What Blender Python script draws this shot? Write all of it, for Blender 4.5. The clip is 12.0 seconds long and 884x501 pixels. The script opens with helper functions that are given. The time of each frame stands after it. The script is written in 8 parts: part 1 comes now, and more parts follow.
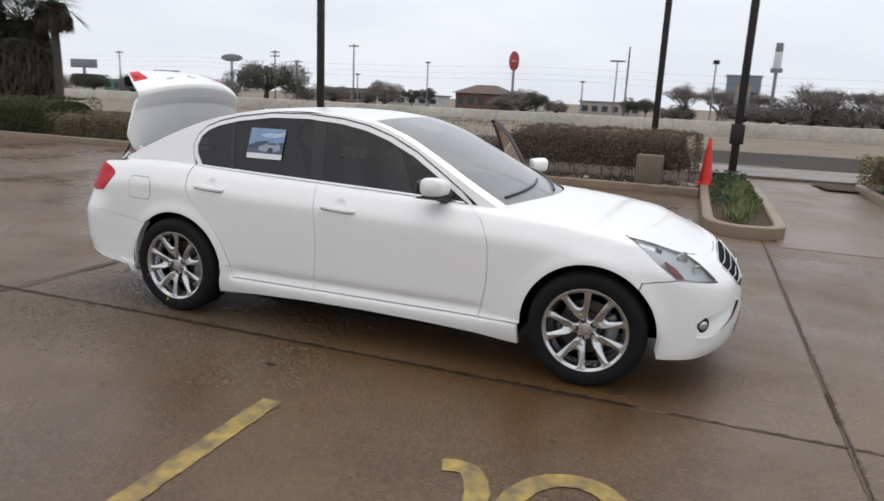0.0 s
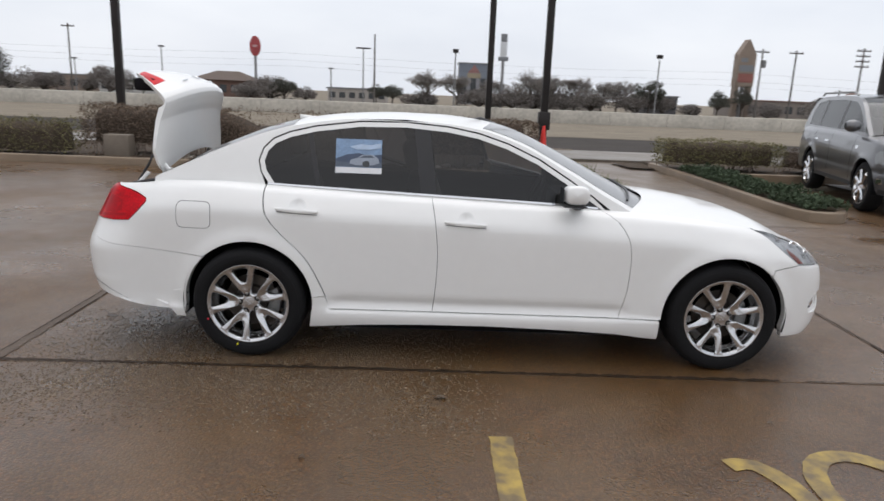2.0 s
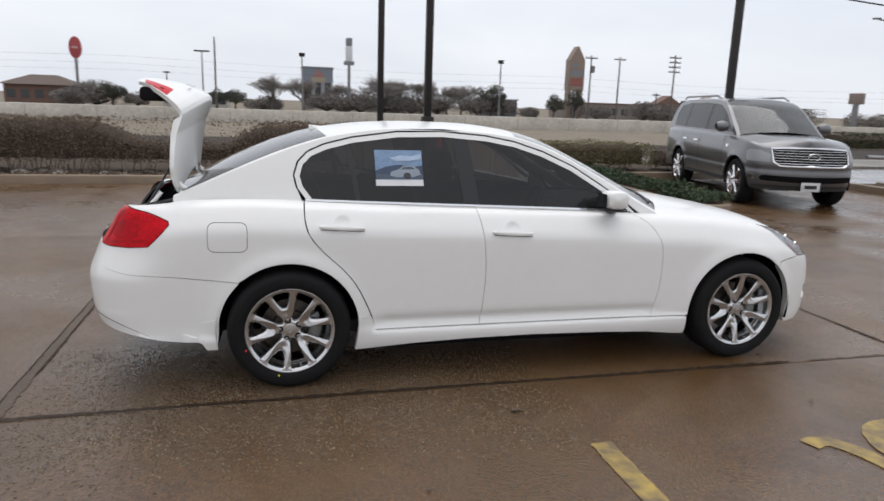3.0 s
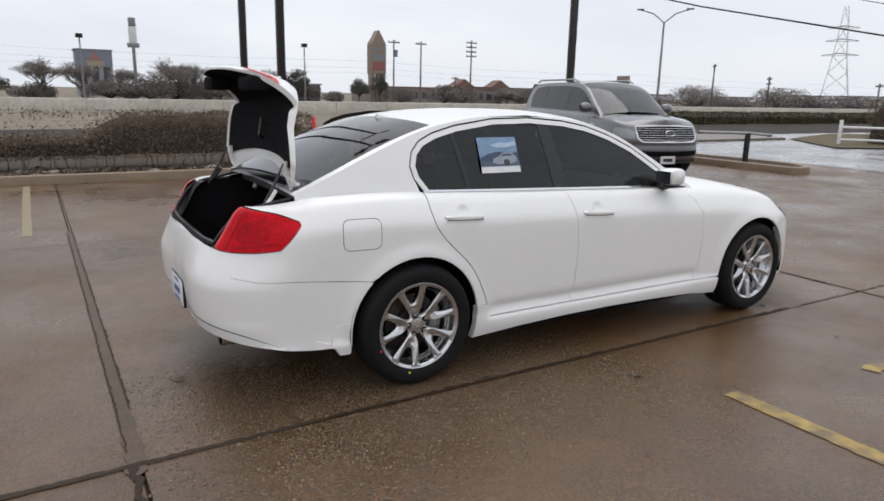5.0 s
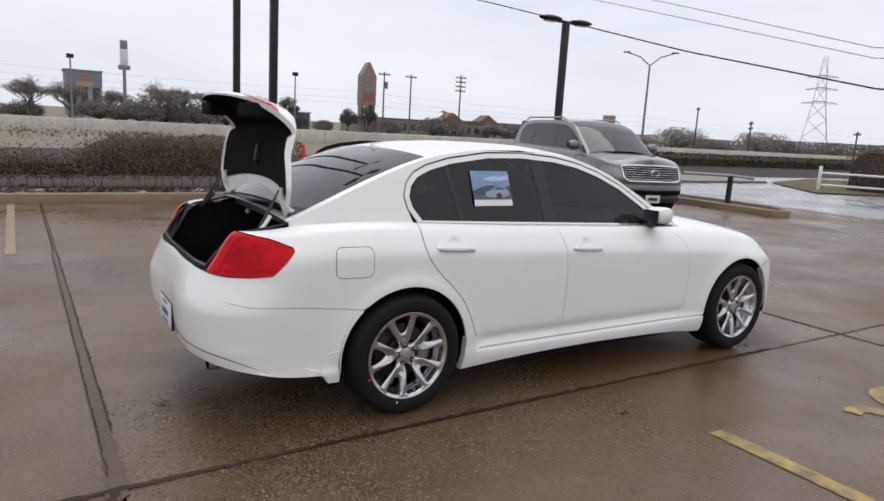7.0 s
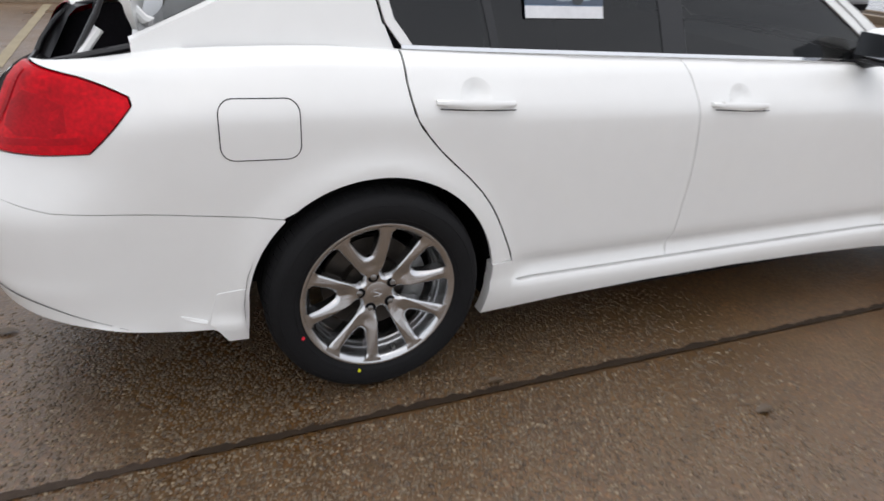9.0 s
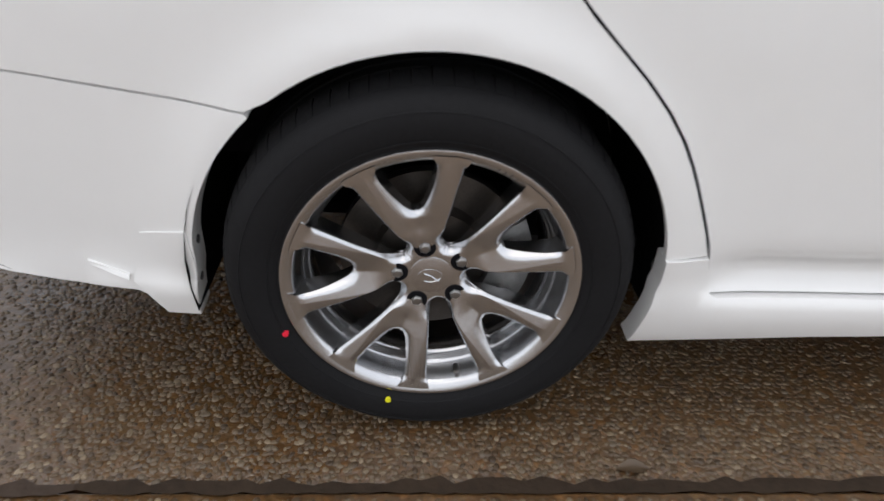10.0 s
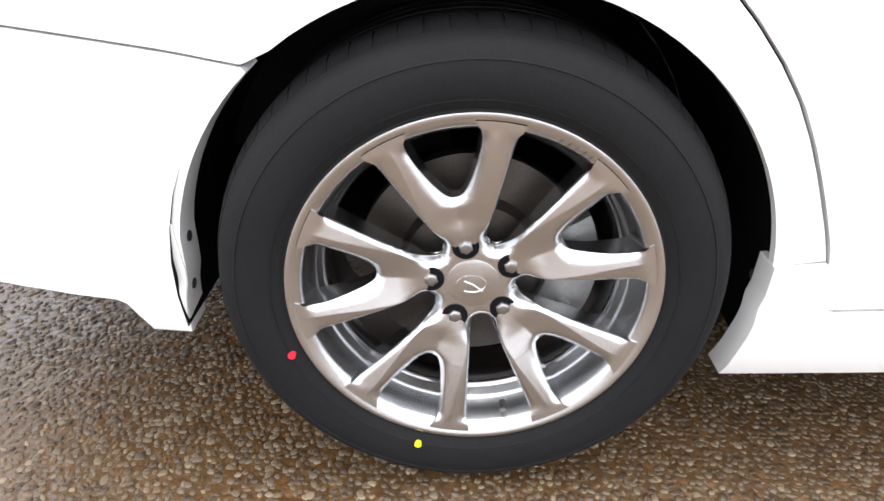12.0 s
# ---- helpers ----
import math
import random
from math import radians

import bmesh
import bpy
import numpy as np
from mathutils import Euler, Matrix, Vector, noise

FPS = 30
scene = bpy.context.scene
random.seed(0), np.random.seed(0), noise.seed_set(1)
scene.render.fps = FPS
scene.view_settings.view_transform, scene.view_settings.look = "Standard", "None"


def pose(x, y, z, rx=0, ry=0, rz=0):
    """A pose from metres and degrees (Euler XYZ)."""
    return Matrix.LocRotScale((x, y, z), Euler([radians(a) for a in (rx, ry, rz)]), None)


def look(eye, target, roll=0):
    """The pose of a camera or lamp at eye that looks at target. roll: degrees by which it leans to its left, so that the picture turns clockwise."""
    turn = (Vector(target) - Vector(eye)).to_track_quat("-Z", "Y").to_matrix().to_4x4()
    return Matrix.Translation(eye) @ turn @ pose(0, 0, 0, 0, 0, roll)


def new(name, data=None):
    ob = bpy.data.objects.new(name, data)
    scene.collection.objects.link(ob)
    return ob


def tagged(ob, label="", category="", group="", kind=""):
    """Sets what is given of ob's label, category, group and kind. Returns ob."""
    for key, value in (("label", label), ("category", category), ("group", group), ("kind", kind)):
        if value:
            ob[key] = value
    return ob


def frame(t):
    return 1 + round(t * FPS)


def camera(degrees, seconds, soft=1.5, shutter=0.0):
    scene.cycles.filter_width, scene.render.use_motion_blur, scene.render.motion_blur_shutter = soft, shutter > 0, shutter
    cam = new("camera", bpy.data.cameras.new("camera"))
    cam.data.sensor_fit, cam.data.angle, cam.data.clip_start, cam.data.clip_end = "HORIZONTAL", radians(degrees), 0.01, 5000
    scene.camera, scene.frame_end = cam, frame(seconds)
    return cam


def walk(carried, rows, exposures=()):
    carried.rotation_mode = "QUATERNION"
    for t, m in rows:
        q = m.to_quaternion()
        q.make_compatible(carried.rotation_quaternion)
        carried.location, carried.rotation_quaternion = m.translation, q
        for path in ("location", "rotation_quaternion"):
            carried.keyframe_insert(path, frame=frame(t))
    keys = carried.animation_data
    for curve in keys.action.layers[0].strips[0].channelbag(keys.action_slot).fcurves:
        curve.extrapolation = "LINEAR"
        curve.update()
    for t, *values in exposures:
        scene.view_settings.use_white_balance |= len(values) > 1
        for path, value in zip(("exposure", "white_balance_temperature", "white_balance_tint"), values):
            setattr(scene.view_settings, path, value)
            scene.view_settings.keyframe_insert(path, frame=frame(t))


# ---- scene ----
cam = camera(66.5, 12.0, soft=1.6, shutter=0.3)
PATH = [
    (0, (1.908, -4.481, 1.561), (1.227, -2.653, 1.119), 2.6),
    (0.5, (1.375, -4.559, 1.605), (0.854, -2.682, 1.149), 0.6),
    (1, (0.81, -4.729, 1.623), (0.455, -2.812, 1.176), 1.3),
    (1.5, (0.239, -4.688, 1.573), (0.079, -2.746, 1.122), 0.6),
    (2, (-0.381, -4.705, 1.587), (-0.334, -2.757, 1.137), 2.3),
    (2.5, (-0.929, -4.643, 1.572), (-0.622, -2.711, 1.154), 2.3),
    (3, (-1.512, -4.46, 1.572), (-1.024, -2.567, 1.149), 1.9),
    (3.5, (-2.056, -4.353, 1.592), (-1.356, -2.53, 1.16), 2.4),
    (3.7, (-2.242, -4.252, 1.573), (-1.536, -2.433, 1.132), 2.0),
    (5.3, (-3.188, -3.827, 1.544), (-2.11, -2.2, 1.108), 1.7),
    (5.5, (-3.208, -3.844, 1.55), (-2.11, -2.228, 1.125), 2.0),
    (6, (-3.217, -3.855, 1.556), (-2.171, -2.198, 1.152), 2.0),
    (6.5, (-3.193, -3.866, 1.563), (-2.148, -2.202, 1.191), 3.0),
    (7, (-3.16, -3.841, 1.543), (-2.099, -2.184, 1.185), 3.3),
    (7.5, (-2.976, -3.72, 1.481), (-1.897, -2.078, 1.108), 3.6),
    (7.7, (-2.834, -3.62, 1.451), (-1.763, -1.99, 1.007), 3.8),
    (9.3, (-1.791, -2.265, 1.298), (-1.191, -0.586, 0.397), 5.9),
    (9.5, (-1.68, -2.093, 1.207), (-1.194, -0.379, 0.299), 8.1),
    (10, (-1.485, -1.722, 0.987), (-1.346, -0.073, -0.136), 4.1),
    (10.5, (-1.482, -1.587, 0.794), (-1.347, 0.118, -0.243), 4.4),
    (11, (-1.493, -1.574, 0.822), (-1.42, 0.168, -0.158), 3.3),
    (11.5, (-1.49, -1.584, 0.801), (-1.431, 0.169, -0.159), 2.5),
    (12, (-1.48, -1.589, 0.797), (-1.451, 0.162, -0.168), 2.4),
]
EXPOSURES = [(0, -0.03, 6550, 12), (7.7, -0.03, 6550, 12), (9.3, 0.28, 6550, 12), (9.6, 0.3, 6550, 12), (10, 0.42, 6550, 12), (10.6, 1.55, 6550, 12), (12, 1.7, 6550, 12)]
walk(cam, [(t, look(eye, target, roll)) for t, eye, target, roll in PATH], EXPOSURES)

# ---- world and light: a bright overcast winter sky ----
world = bpy.data.worlds.new("overcast_sky")
scene.world = world
world.use_nodes = True
wn, wl = world.node_tree.nodes, world.node_tree.links
wn.clear()
w_out = wn.new("ShaderNodeOutputWorld")
w_bg = wn.new("ShaderNodeBackground")
w_sky = wn.new("ShaderNodeTexSky")
w_sky.sky_type = "NISHITA"
w_sky.sun_disc = False
w_sky.sun_elevation, w_sky.sun_rotation = radians(50), radians(200)
w_sky.air_density, w_sky.dust_density = 1.0, 4.0
w_cloud = wn.new("ShaderNodeTexNoise")
w_cloud.inputs["Scale"].default_value = 2.2
w_cloud.inputs["Detail"].default_value = 5
w_coord = wn.new("ShaderNodeTexCoord")
w_map = wn.new("ShaderNodeMapping")
w_map.inputs["Scale"].default_value = (1, 1, 3.5)
w_ramp = wn.new("ShaderNodeValToRGB")
w_ramp.color_ramp.elements[0].position, w_ramp.color_ramp.elements[0].color = 0.3, (6.70, 7.15, 7.80, 1)
w_ramp.color_ramp.elements[1].position, w_ramp.color_ramp.elements[1].color = 0.72, (8.25, 8.60, 9.0, 1)
w_mix = wn.new("ShaderNodeMixRGB")
w_mix.inputs["Fac"].default_value = 0.88
wl.new(w_coord.outputs["Generated"], w_map.inputs["Vector"])
wl.new(w_map.outputs["Vector"], w_cloud.inputs["Vector"])
wl.new(w_cloud.outputs["Fac"], w_ramp.inputs["Fac"])
wl.new(w_sky.outputs["Color"], w_mix.inputs["Color1"])
wl.new(w_ramp.outputs["Color"], w_mix.inputs["Color2"])
wl.new(w_mix.outputs["Color"], w_bg.inputs["Color"])
w_bg.inputs["Strength"].default_value = 0.125
wl.new(w_bg.outputs["Background"], w_out.inputs["Surface"])

sun = new("sun", bpy.data.lights.new("sun", "SUN"))
sun.data.energy, sun.data.angle, sun.data.color = 1.4, radians(55), (1.0, 0.985, 0.96)
sun.matrix_world = look((3, 8, 30), (0, 0, 0))


# ---- materials ----
def mat_of(name, color, rough=0.6, metal=0.0, coat=0.0, noise_amt=0.12, scale=8.0, bump=0.0, bump_scale=60.0, spec=0.5, island=False, per_object=0.0, coat_rough=0.04):
    """A principled material whose colour wanders at two scales, with fine relief."""
    m = bpy.data.materials.new(name)
    m.use_nodes = True
    nd, ln = m.node_tree.nodes, m.node_tree.links
    p = nd["Principled BSDF"]
    p.inputs["Roughness"].default_value, p.inputs["Metallic"].default_value = rough, metal
    p.inputs["Coat Weight"].default_value, p.inputs["Coat Roughness"].default_value = coat, coat_rough
    p.inputs["Specular IOR Level"].default_value = spec
    tc = nd.new("ShaderNodeTexCoord")
    n1, n2 = nd.new("ShaderNodeTexNoise"), nd.new("ShaderNodeTexNoise")
    n1.inputs["Scale"].default_value, n2.inputs["Scale"].default_value = scale, scale * 9
    n1.inputs["Detail"].default_value, n2.inputs["Detail"].default_value = 4, 3
    ln.new(tc.outputs["Object"], n1.inputs["Vector"])
    ln.new(tc.outputs["Object"], n2.inputs["Vector"])
    add = nd.new("ShaderNodeMath")
    add.operation = "ADD"
    ln.new(n1.outputs["Fac"], add.inputs[0])
    ln.new(n2.outputs["Fac"], add.inputs[1])
    last = add
    if island or per_object:
        src = nd.new("ShaderNodeNewGeometry").outputs["Random Per Island"] if island else nd.new("ShaderNodeObjectInfo").outputs["Random"]
        mul = nd.new("ShaderNodeMath")
        mul.operation = "MULTIPLY_ADD"
        mul.inputs[1].default_value = 1.0 if island else per_object
        ln.new(src, mul.inputs[0])
        ln.new(add.outputs[0], mul.inputs[2])
        last = mul
    mr = nd.new("ShaderNodeMapRange")
    top = 2.0 if island else 1.5 + 0.5 * per_object
    mr.inputs["From Min"].default_value, mr.inputs["From Max"].default_value = 0.5, top
    mr.inputs["To Min"].default_value, mr.inputs["To Max"].default_value = 1 - noise_amt, 1 + noise_amt
    ln.new(last.outputs[0], mr.inputs["Value"])
    mixc = nd.new("ShaderNodeVectorMath")
    mixc.operation = "SCALE"
    mixc.inputs[0].default_value = color
    ln.new(mr.outputs["Result"], mixc.inputs["Scale"])
    ln.new(mixc.outputs["Vector"], p.inputs["Base Color"])
    if bump:
        b = nd.new("ShaderNodeBump")
        nb = nd.new("ShaderNodeTexNoise")
        nb.inputs["Scale"].default_value, nb.inputs["Detail"].default_value = bump_scale, 4
        ln.new(tc.outputs["Object"], nb.inputs["Vector"])
        ln.new(nb.outputs["Fac"], b.inputs["Height"])
        b.inputs["Strength"].default_value, b.inputs["Distance"].default_value = bump, 0.01
        ln.new(b.outputs["Normal"], p.inputs["Normal"])
    return m


def glass_of(name, tint, rough=0.02, sky_sheen=0.0):
    """Thin tinted glass: a clear gloss over a see-through tint."""
    m = bpy.data.materials.new(name)
    m.use_nodes = True
    nd, ln = m.node_tree.nodes, m.node_tree.links
    nd.clear()
    out, mix = nd.new("ShaderNodeOutputMaterial"), nd.new("ShaderNodeMixShader")
    tr, gl, fr = nd.new("ShaderNodeBsdfTransparent"), nd.new("ShaderNodeBsdfGlossy"), nd.new("ShaderNodeFresnel")
    tr.inputs["Color"].default_value = (*tint, 1)
    gl.inputs["Roughness"].default_value = rough
    gl.inputs["Color"].default_value = (1, 1, 1, 1)
    fr.inputs["IOR"].default_value = 1.5
    ln.new(fr.outputs["Fac"], mix.inputs["Fac"])
    ln.new(tr.outputs["BSDF"], mix.inputs[1])
    ln.new(gl.outputs["BSDF"], mix.inputs[2])
    last = mix
    if sky_sheen:
        # a pale diffuse layer: drizzle, with the sky's reflection painted in
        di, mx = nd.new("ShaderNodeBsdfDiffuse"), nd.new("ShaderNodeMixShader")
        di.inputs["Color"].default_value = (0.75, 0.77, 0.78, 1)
        mx.inputs["Fac"].default_value = sky_sheen
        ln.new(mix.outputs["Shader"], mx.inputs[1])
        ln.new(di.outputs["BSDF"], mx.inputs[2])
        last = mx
    ln.new(last.outputs["Shader"], out.inputs["Surface"])
    return m


PAINT = mat_of("white_pearl_paint", (0.80, 0.80, 0.785), 0.40, 0.0, 0.65, 0.02, 1.6, coat_rough=0.11)
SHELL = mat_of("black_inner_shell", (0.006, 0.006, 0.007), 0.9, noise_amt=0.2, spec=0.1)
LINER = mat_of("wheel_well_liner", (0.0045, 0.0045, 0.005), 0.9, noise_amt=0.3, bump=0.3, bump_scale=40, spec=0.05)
TRIM = mat_of("black_trim", (0.014, 0.014, 0.016), 0.35, noise_amt=0.15)
RUBBER = mat_of("tyre_rubber", (0.0060, 0.0060, 0.0068), 0.80, noise_amt=0.3, scale=14, bump=0.15, bump_scale=90, spec=0.28)
DARKMIRROR = mat_of("mirror_silvering", (0.30, 0.31, 0.33), 0.05, 1.0, noise_amt=0.03)
CHROME = mat_of("chrome", (0.78, 0.78, 0.79), 0.10, 1.0, noise_amt=0.04)
ALLOY = mat_of("hyper_silver_alloy", (0.60, 0.605, 0.615), 0.25, 1.0, 0.2, 0.05, 20)
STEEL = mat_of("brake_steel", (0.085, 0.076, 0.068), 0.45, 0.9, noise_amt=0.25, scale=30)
NUT = mat_of("dull_wheel_nut", (0.30, 0.295, 0.285), 0.3, 0.9, noise_amt=0.15, scale=40)
CALIPER = mat_of("cast_caliper", (0.26, 0.26, 0.255), 0.5, 0.6, noise_amt=0.2, scale=30, bump=0.2)
FELT = mat_of("boot_lining", (0.011, 0.010, 0.012), 0.95, noise_amt=0.35, scale=20, bump=0.3, bump_scale=200, spec=0.1)
LEATHER = mat_of("grey_leather", (0.22, 0.205, 0.185), 0.6, noise_amt=0.12, bump=0.15, bump_scale=120)
DASH = mat_of("dark_dashboard", (0.03, 0.03, 0.032), 0.6, noise_amt=0.15)
TINT = glass_of("tinted_glass", (0.065, 0.068, 0.075))
CLEAR = glass_of("clear_glass", (0.62, 0.66, 0.66), sky_sheen=0.3)
LENS = glass_of("clear_lens", (0.9, 0.91, 0.92))
FRONTTINT = glass_of("lighter_tinted_glass", (0.15, 0.153, 0.155))
REARTINT = glass_of("rear_tinted_glass", (0.11, 0.115, 0.13))
RED = mat_of("red_lens", (0.50, 0.001, 0.008), 0.28, 0.0, 0.0, 0.6, 9, spec=0.14)
DEEPRED = mat_of("deep_red_lens", (0.36, 0.001, 0.007), 0.3, 0.0, 0.0, 0.5, 14, spec=0.14)
AMBER = mat_of("amber_reflector", (0.30, 0.055, 0.03), 0.3, 0.0, 0.3, 0.1, 30)
REFLECTOR = mat_of("lamp_reflector", (0.70, 0.71, 0.72), 0.25, 0.35, 0.3, 0.25, 25)


def part(name, bm, material, parent=None, label="", smooth=True):
    me = bpy.data.meshes.new(name)
    bm.normal_update()
    lay = bm.verts.layers.float_vector.get("nrm")
    own = [Vector(v[lay]) if Vector(v[lay]).length > 0.5 else v.normal.copy() for v in bm.verts] if lay else None
    bm.to_mesh(me)
    bm.free()
    for m in (material if isinstance(material, (list, tuple)) else [material]):
        me.materials.append(m)
    if smooth:
        me.polygons.foreach_set("use_smooth", [True] * len(me.polygons))
        if own:
            me.normals_split_custom_set_from_vertices(own)
        else:
            me.set_sharp_from_angle(angle=radians(38))
    ob = new(name, me)
    if parent:
        ob.parent = parent
    if label:
        ob["label"] = label
    return ob


def meshed(verts, faces):
    bm = bmesh.new()
    vs = [bm.verts.new(v) for v in verts]
    for f in faces:
        if len(set(f)) > 2:
            try:
                bm.faces.new([vs[i] for i in f])
            except ValueError:
                pass
    return bm


def outward(bm, centre=(0, 0, 0.7)):
    """Turn a sheet's faces away from a centre."""
    c = Vector(centre)
    bm.normal_update()
    if sum(f.normal.dot((f.calc_center_median() - c).normalized()) * f.calc_area() for f in bm.faces) < 0:
        bmesh.ops.reverse_faces(bm, faces=bm.faces)
    return bm


def grid(nu, nv, fn, closed_u=False, closed_v=False):
    """A sheet of quads; fn(i/nu, j/nv) gives each point."""
    verts, cu, cv = [], nu if closed_u else nu + 1, nv if closed_v else nv + 1
    for i in range(cu):
        for j in range(cv):
            verts.append(fn(i / nu, j / nv))
    faces = [(i * cv + j, ((i + 1) % cu) * cv + j, ((i + 1) % cu) * cv + (j + 1) % cv, i * cv + (j + 1) % cv)
             for i in range(nu) for j in range(nv)]
    return meshed(verts, faces)


def box(bm, x0, x1, y0, y1, z0, z1, bevel=0.0):
    r = bmesh.ops.create_cube(bm, size=1.0, matrix=Matrix.LocRotScale(((x0 + x1) / 2, (y0 + y1) / 2, (z0 + z1) / 2), None, (x1 - x0, y1 - y0, z1 - z0)))
    if bevel:
        es = list({e for v in r["verts"] for e in v.link_edges})
        bmesh.ops.bevel(bm, geom=es, offset=bevel, segments=2, profile=0.5, affect="EDGES", clamp_overlap=True)
    return bm


def boxed(x0, x1, y0, y1, z0, z1, bevel=0.0):
    return box(bmesh.new(), x0, x1, y0, y1, z0, z1, bevel)


def tube(bm, pts, radii, sides=10, caps=True):
    """A round bar through points; radii one number or one each."""
    pts = [Vector(p) for p in pts]
    if not hasattr(radii, "__len__"):
        radii = [radii] * len(pts)
    rings = []
    for i, p in enumerate(pts):
        d = (pts[min(i + 1, len(pts) - 1)] - pts[max(i - 1, 0)]).normalized()
        a = d.orthogonal() if i == 0 else a - d * a.dot(d)
        a = a.normalized()
        b = d.cross(a)
        rings.append([bm.verts.new(p + (a * math.cos(k * math.tau / sides) + b * math.sin(k * math.tau / sides)) * radii[i]) for k in range(sides)])
    for r0, r1 in zip(rings, rings[1:]):
        for k in range(sides):
            bm.faces.new((r0[k], r0[(k + 1) % sides], r1[(k + 1) % sides], r1[k]))
    if caps:
        bm.faces.new(rings[0][::-1])
        bm.faces.new(rings[-1])
    return bm


def tubed(pts, radii, sides=10):
    return tube(bmesh.new(), pts, radii, sides)


def smoothstep(a, b, x):
    t = np.clip((x - a) / (b - a), 0, 1)
    return t * t * (3 - 2 * t)


def spline(pts):
    """A smooth curve through (x, y) points that does not overshoot."""
    xs, ys = np.array([p[0] for p in pts], float), np.array([p[1] for p in pts], float)
    h, d = np.diff(xs), np.diff(ys) / np.diff(xs)
    m = np.zeros(len(xs))
    for i in range(1, len(xs) - 1):
        if d[i - 1] * d[i] > 0:
            w1, w2 = 2 * h[i] + h[i - 1], h[i] + 2 * h[i - 1]
            m[i] = (w1 + w2) / (w1 / d[i - 1] + w2 / d[i])
    m[0], m[-1] = d[0], d[-1]

    def f(x):
        i = int(np.clip(np.searchsorted(xs, x) - 1, 0, len(h) - 1))
        if x < xs[0]:
            return float(ys[0])
        if x > xs[-1]:
            return float(ys[-1])
        t = (x - xs[i]) / h[i]
        return float((1 + 2 * t) * (1 - t) ** 2 * ys[i] + t * (1 - t) ** 2 * h[i] * m[i] + t * t * (3 - 2 * t) * ys[i + 1] + t * t * (t - 1) * h[i] * m[i + 1])
    return f


def thing(name, label, category, m=None, group="", kind=""):
    ob = new(name)
    ob.empty_display_size = 0.1
    if m is not None:
        ob.matrix_basis = m
    return tagged(ob, label, category, group, kind)


def lathe(profile, n=72):
    """A ring turned about the y axis; profile of (radius, y)."""
    k = len(profile)
    return grid(n, k - 1, lambda a, b: Vector((profile[round(b * (k - 1))][0] * math.cos(a * math.tau), profile[round(b * (k - 1))][1], profile[round(b * (k - 1))][0] * math.sin(a * math.tau))), closed_u=True)


def lathe_y(profile, at, n=28):
    """A ring turned about the x axis at a place; profile of (radius, x)."""
    k = len(profile)
    c = Vector(at)
    return grid(n, k - 1, lambda a, b: c + Vector((profile[round(b * (k - 1))][1], profile[round(b * (k - 1))][0] * math.cos(a * math.tau), profile[round(b * (k - 1))][0] * math.sin(a * math.tau))), closed_u=True)

# ---- the white saloon: its surfaces ----
from mathutils.geometry import delaunay_2d_cdt

WHEEL_R, HUB_Z, AXLE, ARCH_R = 0.333, 0.334, 1.425, 0.378
PLAN = [(-2.490, 0.0), (-2.487, 0.2), (-2.472, 0.40), (-2.435, 0.57), (-2.36, 0.685), (-2.25, 0.748), (-2.05, 0.797), (-1.84, 0.828), (-1.6, 0.846),
        (-1.425, 0.852), (-1.1, 0.850), (-0.5, 0.848), (0.0, 0.848), (0.6, 0.850), (1.1, 0.858), (1.425, 0.866), (1.65, 0.855), (1.85, 0.815), (2.02, 0.735),
        (2.13, 0.62), (2.20, 0.45), (2.24, 0.24), (2.25, 0.0)]
_u = []
for _x, _ in PLAN:
    _u.append(_x)
for _k in range(5, -1, -1):
    _u[_k] = _u[_k + 1] - math.dist(PLAN[_k], PLAN[_k + 1])
for _k in range(18, len(PLAN)):
    _u[_k] = _u[_k - 1] + math.dist(PLAN[_k], PLAN[_k - 1])
U_REAR, U_FRONT = _u[0], _u[-1]
plan_x, plan_w = spline(list(zip(_u, [p[0] for p in PLAN]))), spline(list(zip(_u, [p[1] for p in PLAN])))
shoulder = spline([(U_REAR, 0.985), (-2.5, 0.995), (-2.2, 1.012), (-2.0, 1.03), (-1.6, 1.043), (-1.29, 1.03), (-0.37, 0.998), (0.43, 0.968), (0.75, 0.948), (1.0, 0.938),
                   (1.3, 0.912), (1.6, 0.872), (1.85, 0.838), (2.05, 0.805), (2.25, 0.772), (2.5, 0.745), (U_FRONT, 0.735)])
rear_shift = spline([(0.17, 0.16), (0.22, 0.115), (0.30, 0.058), (0.36, 0.028), (0.45, 0.006), (0.6, 0.0), (0.7, 0.010), (0.78, 0.027), (0.85, 0.062), (0.95, 0.105), (1.03, 0.130)])
front_shift = spline([(0.17, 0.10), (0.22, 0.05), (0.30, 0.012), (0.42, 0.0), (0.52, 0.004), (0.62, 0.02), (0.70, 0.05), (0.78, 0.11), (0.86, 0.18)])
low_inset = spline([(0.15, 0.055), (0.19, 0.026), (0.225, 0.011), (0.26, 0.003), (0.285, 0.0), (0.302, 0.003), (0.318, 0.0115), (0.36, 0.0125), (0.42, 0.0105), (0.52, 0.0075), (0.72, 0.003)])
front_low = spline([(0.15, 0.045), (0.19, 0.022), (0.23, 0.008), (0.28, 0.004), (0.40, 0.003), (0.55, 0.004), (0.72, 0.003)])
ROUND = 0.05
TURN_TOP = radians(72)


def v_top(u):
    return shoulder(u) - ROUND + ROUND * TURN_TOP


def flare(u, z):
    d = min(math.hypot(u - AXLE, z - HUB_Z), math.hypot(u + AXLE, z - HUB_Z))
    return 0.016 * math.exp(-((d - ARCH_R) / 0.055) ** 2) * float(smoothstep(0.25, 0.4, z))


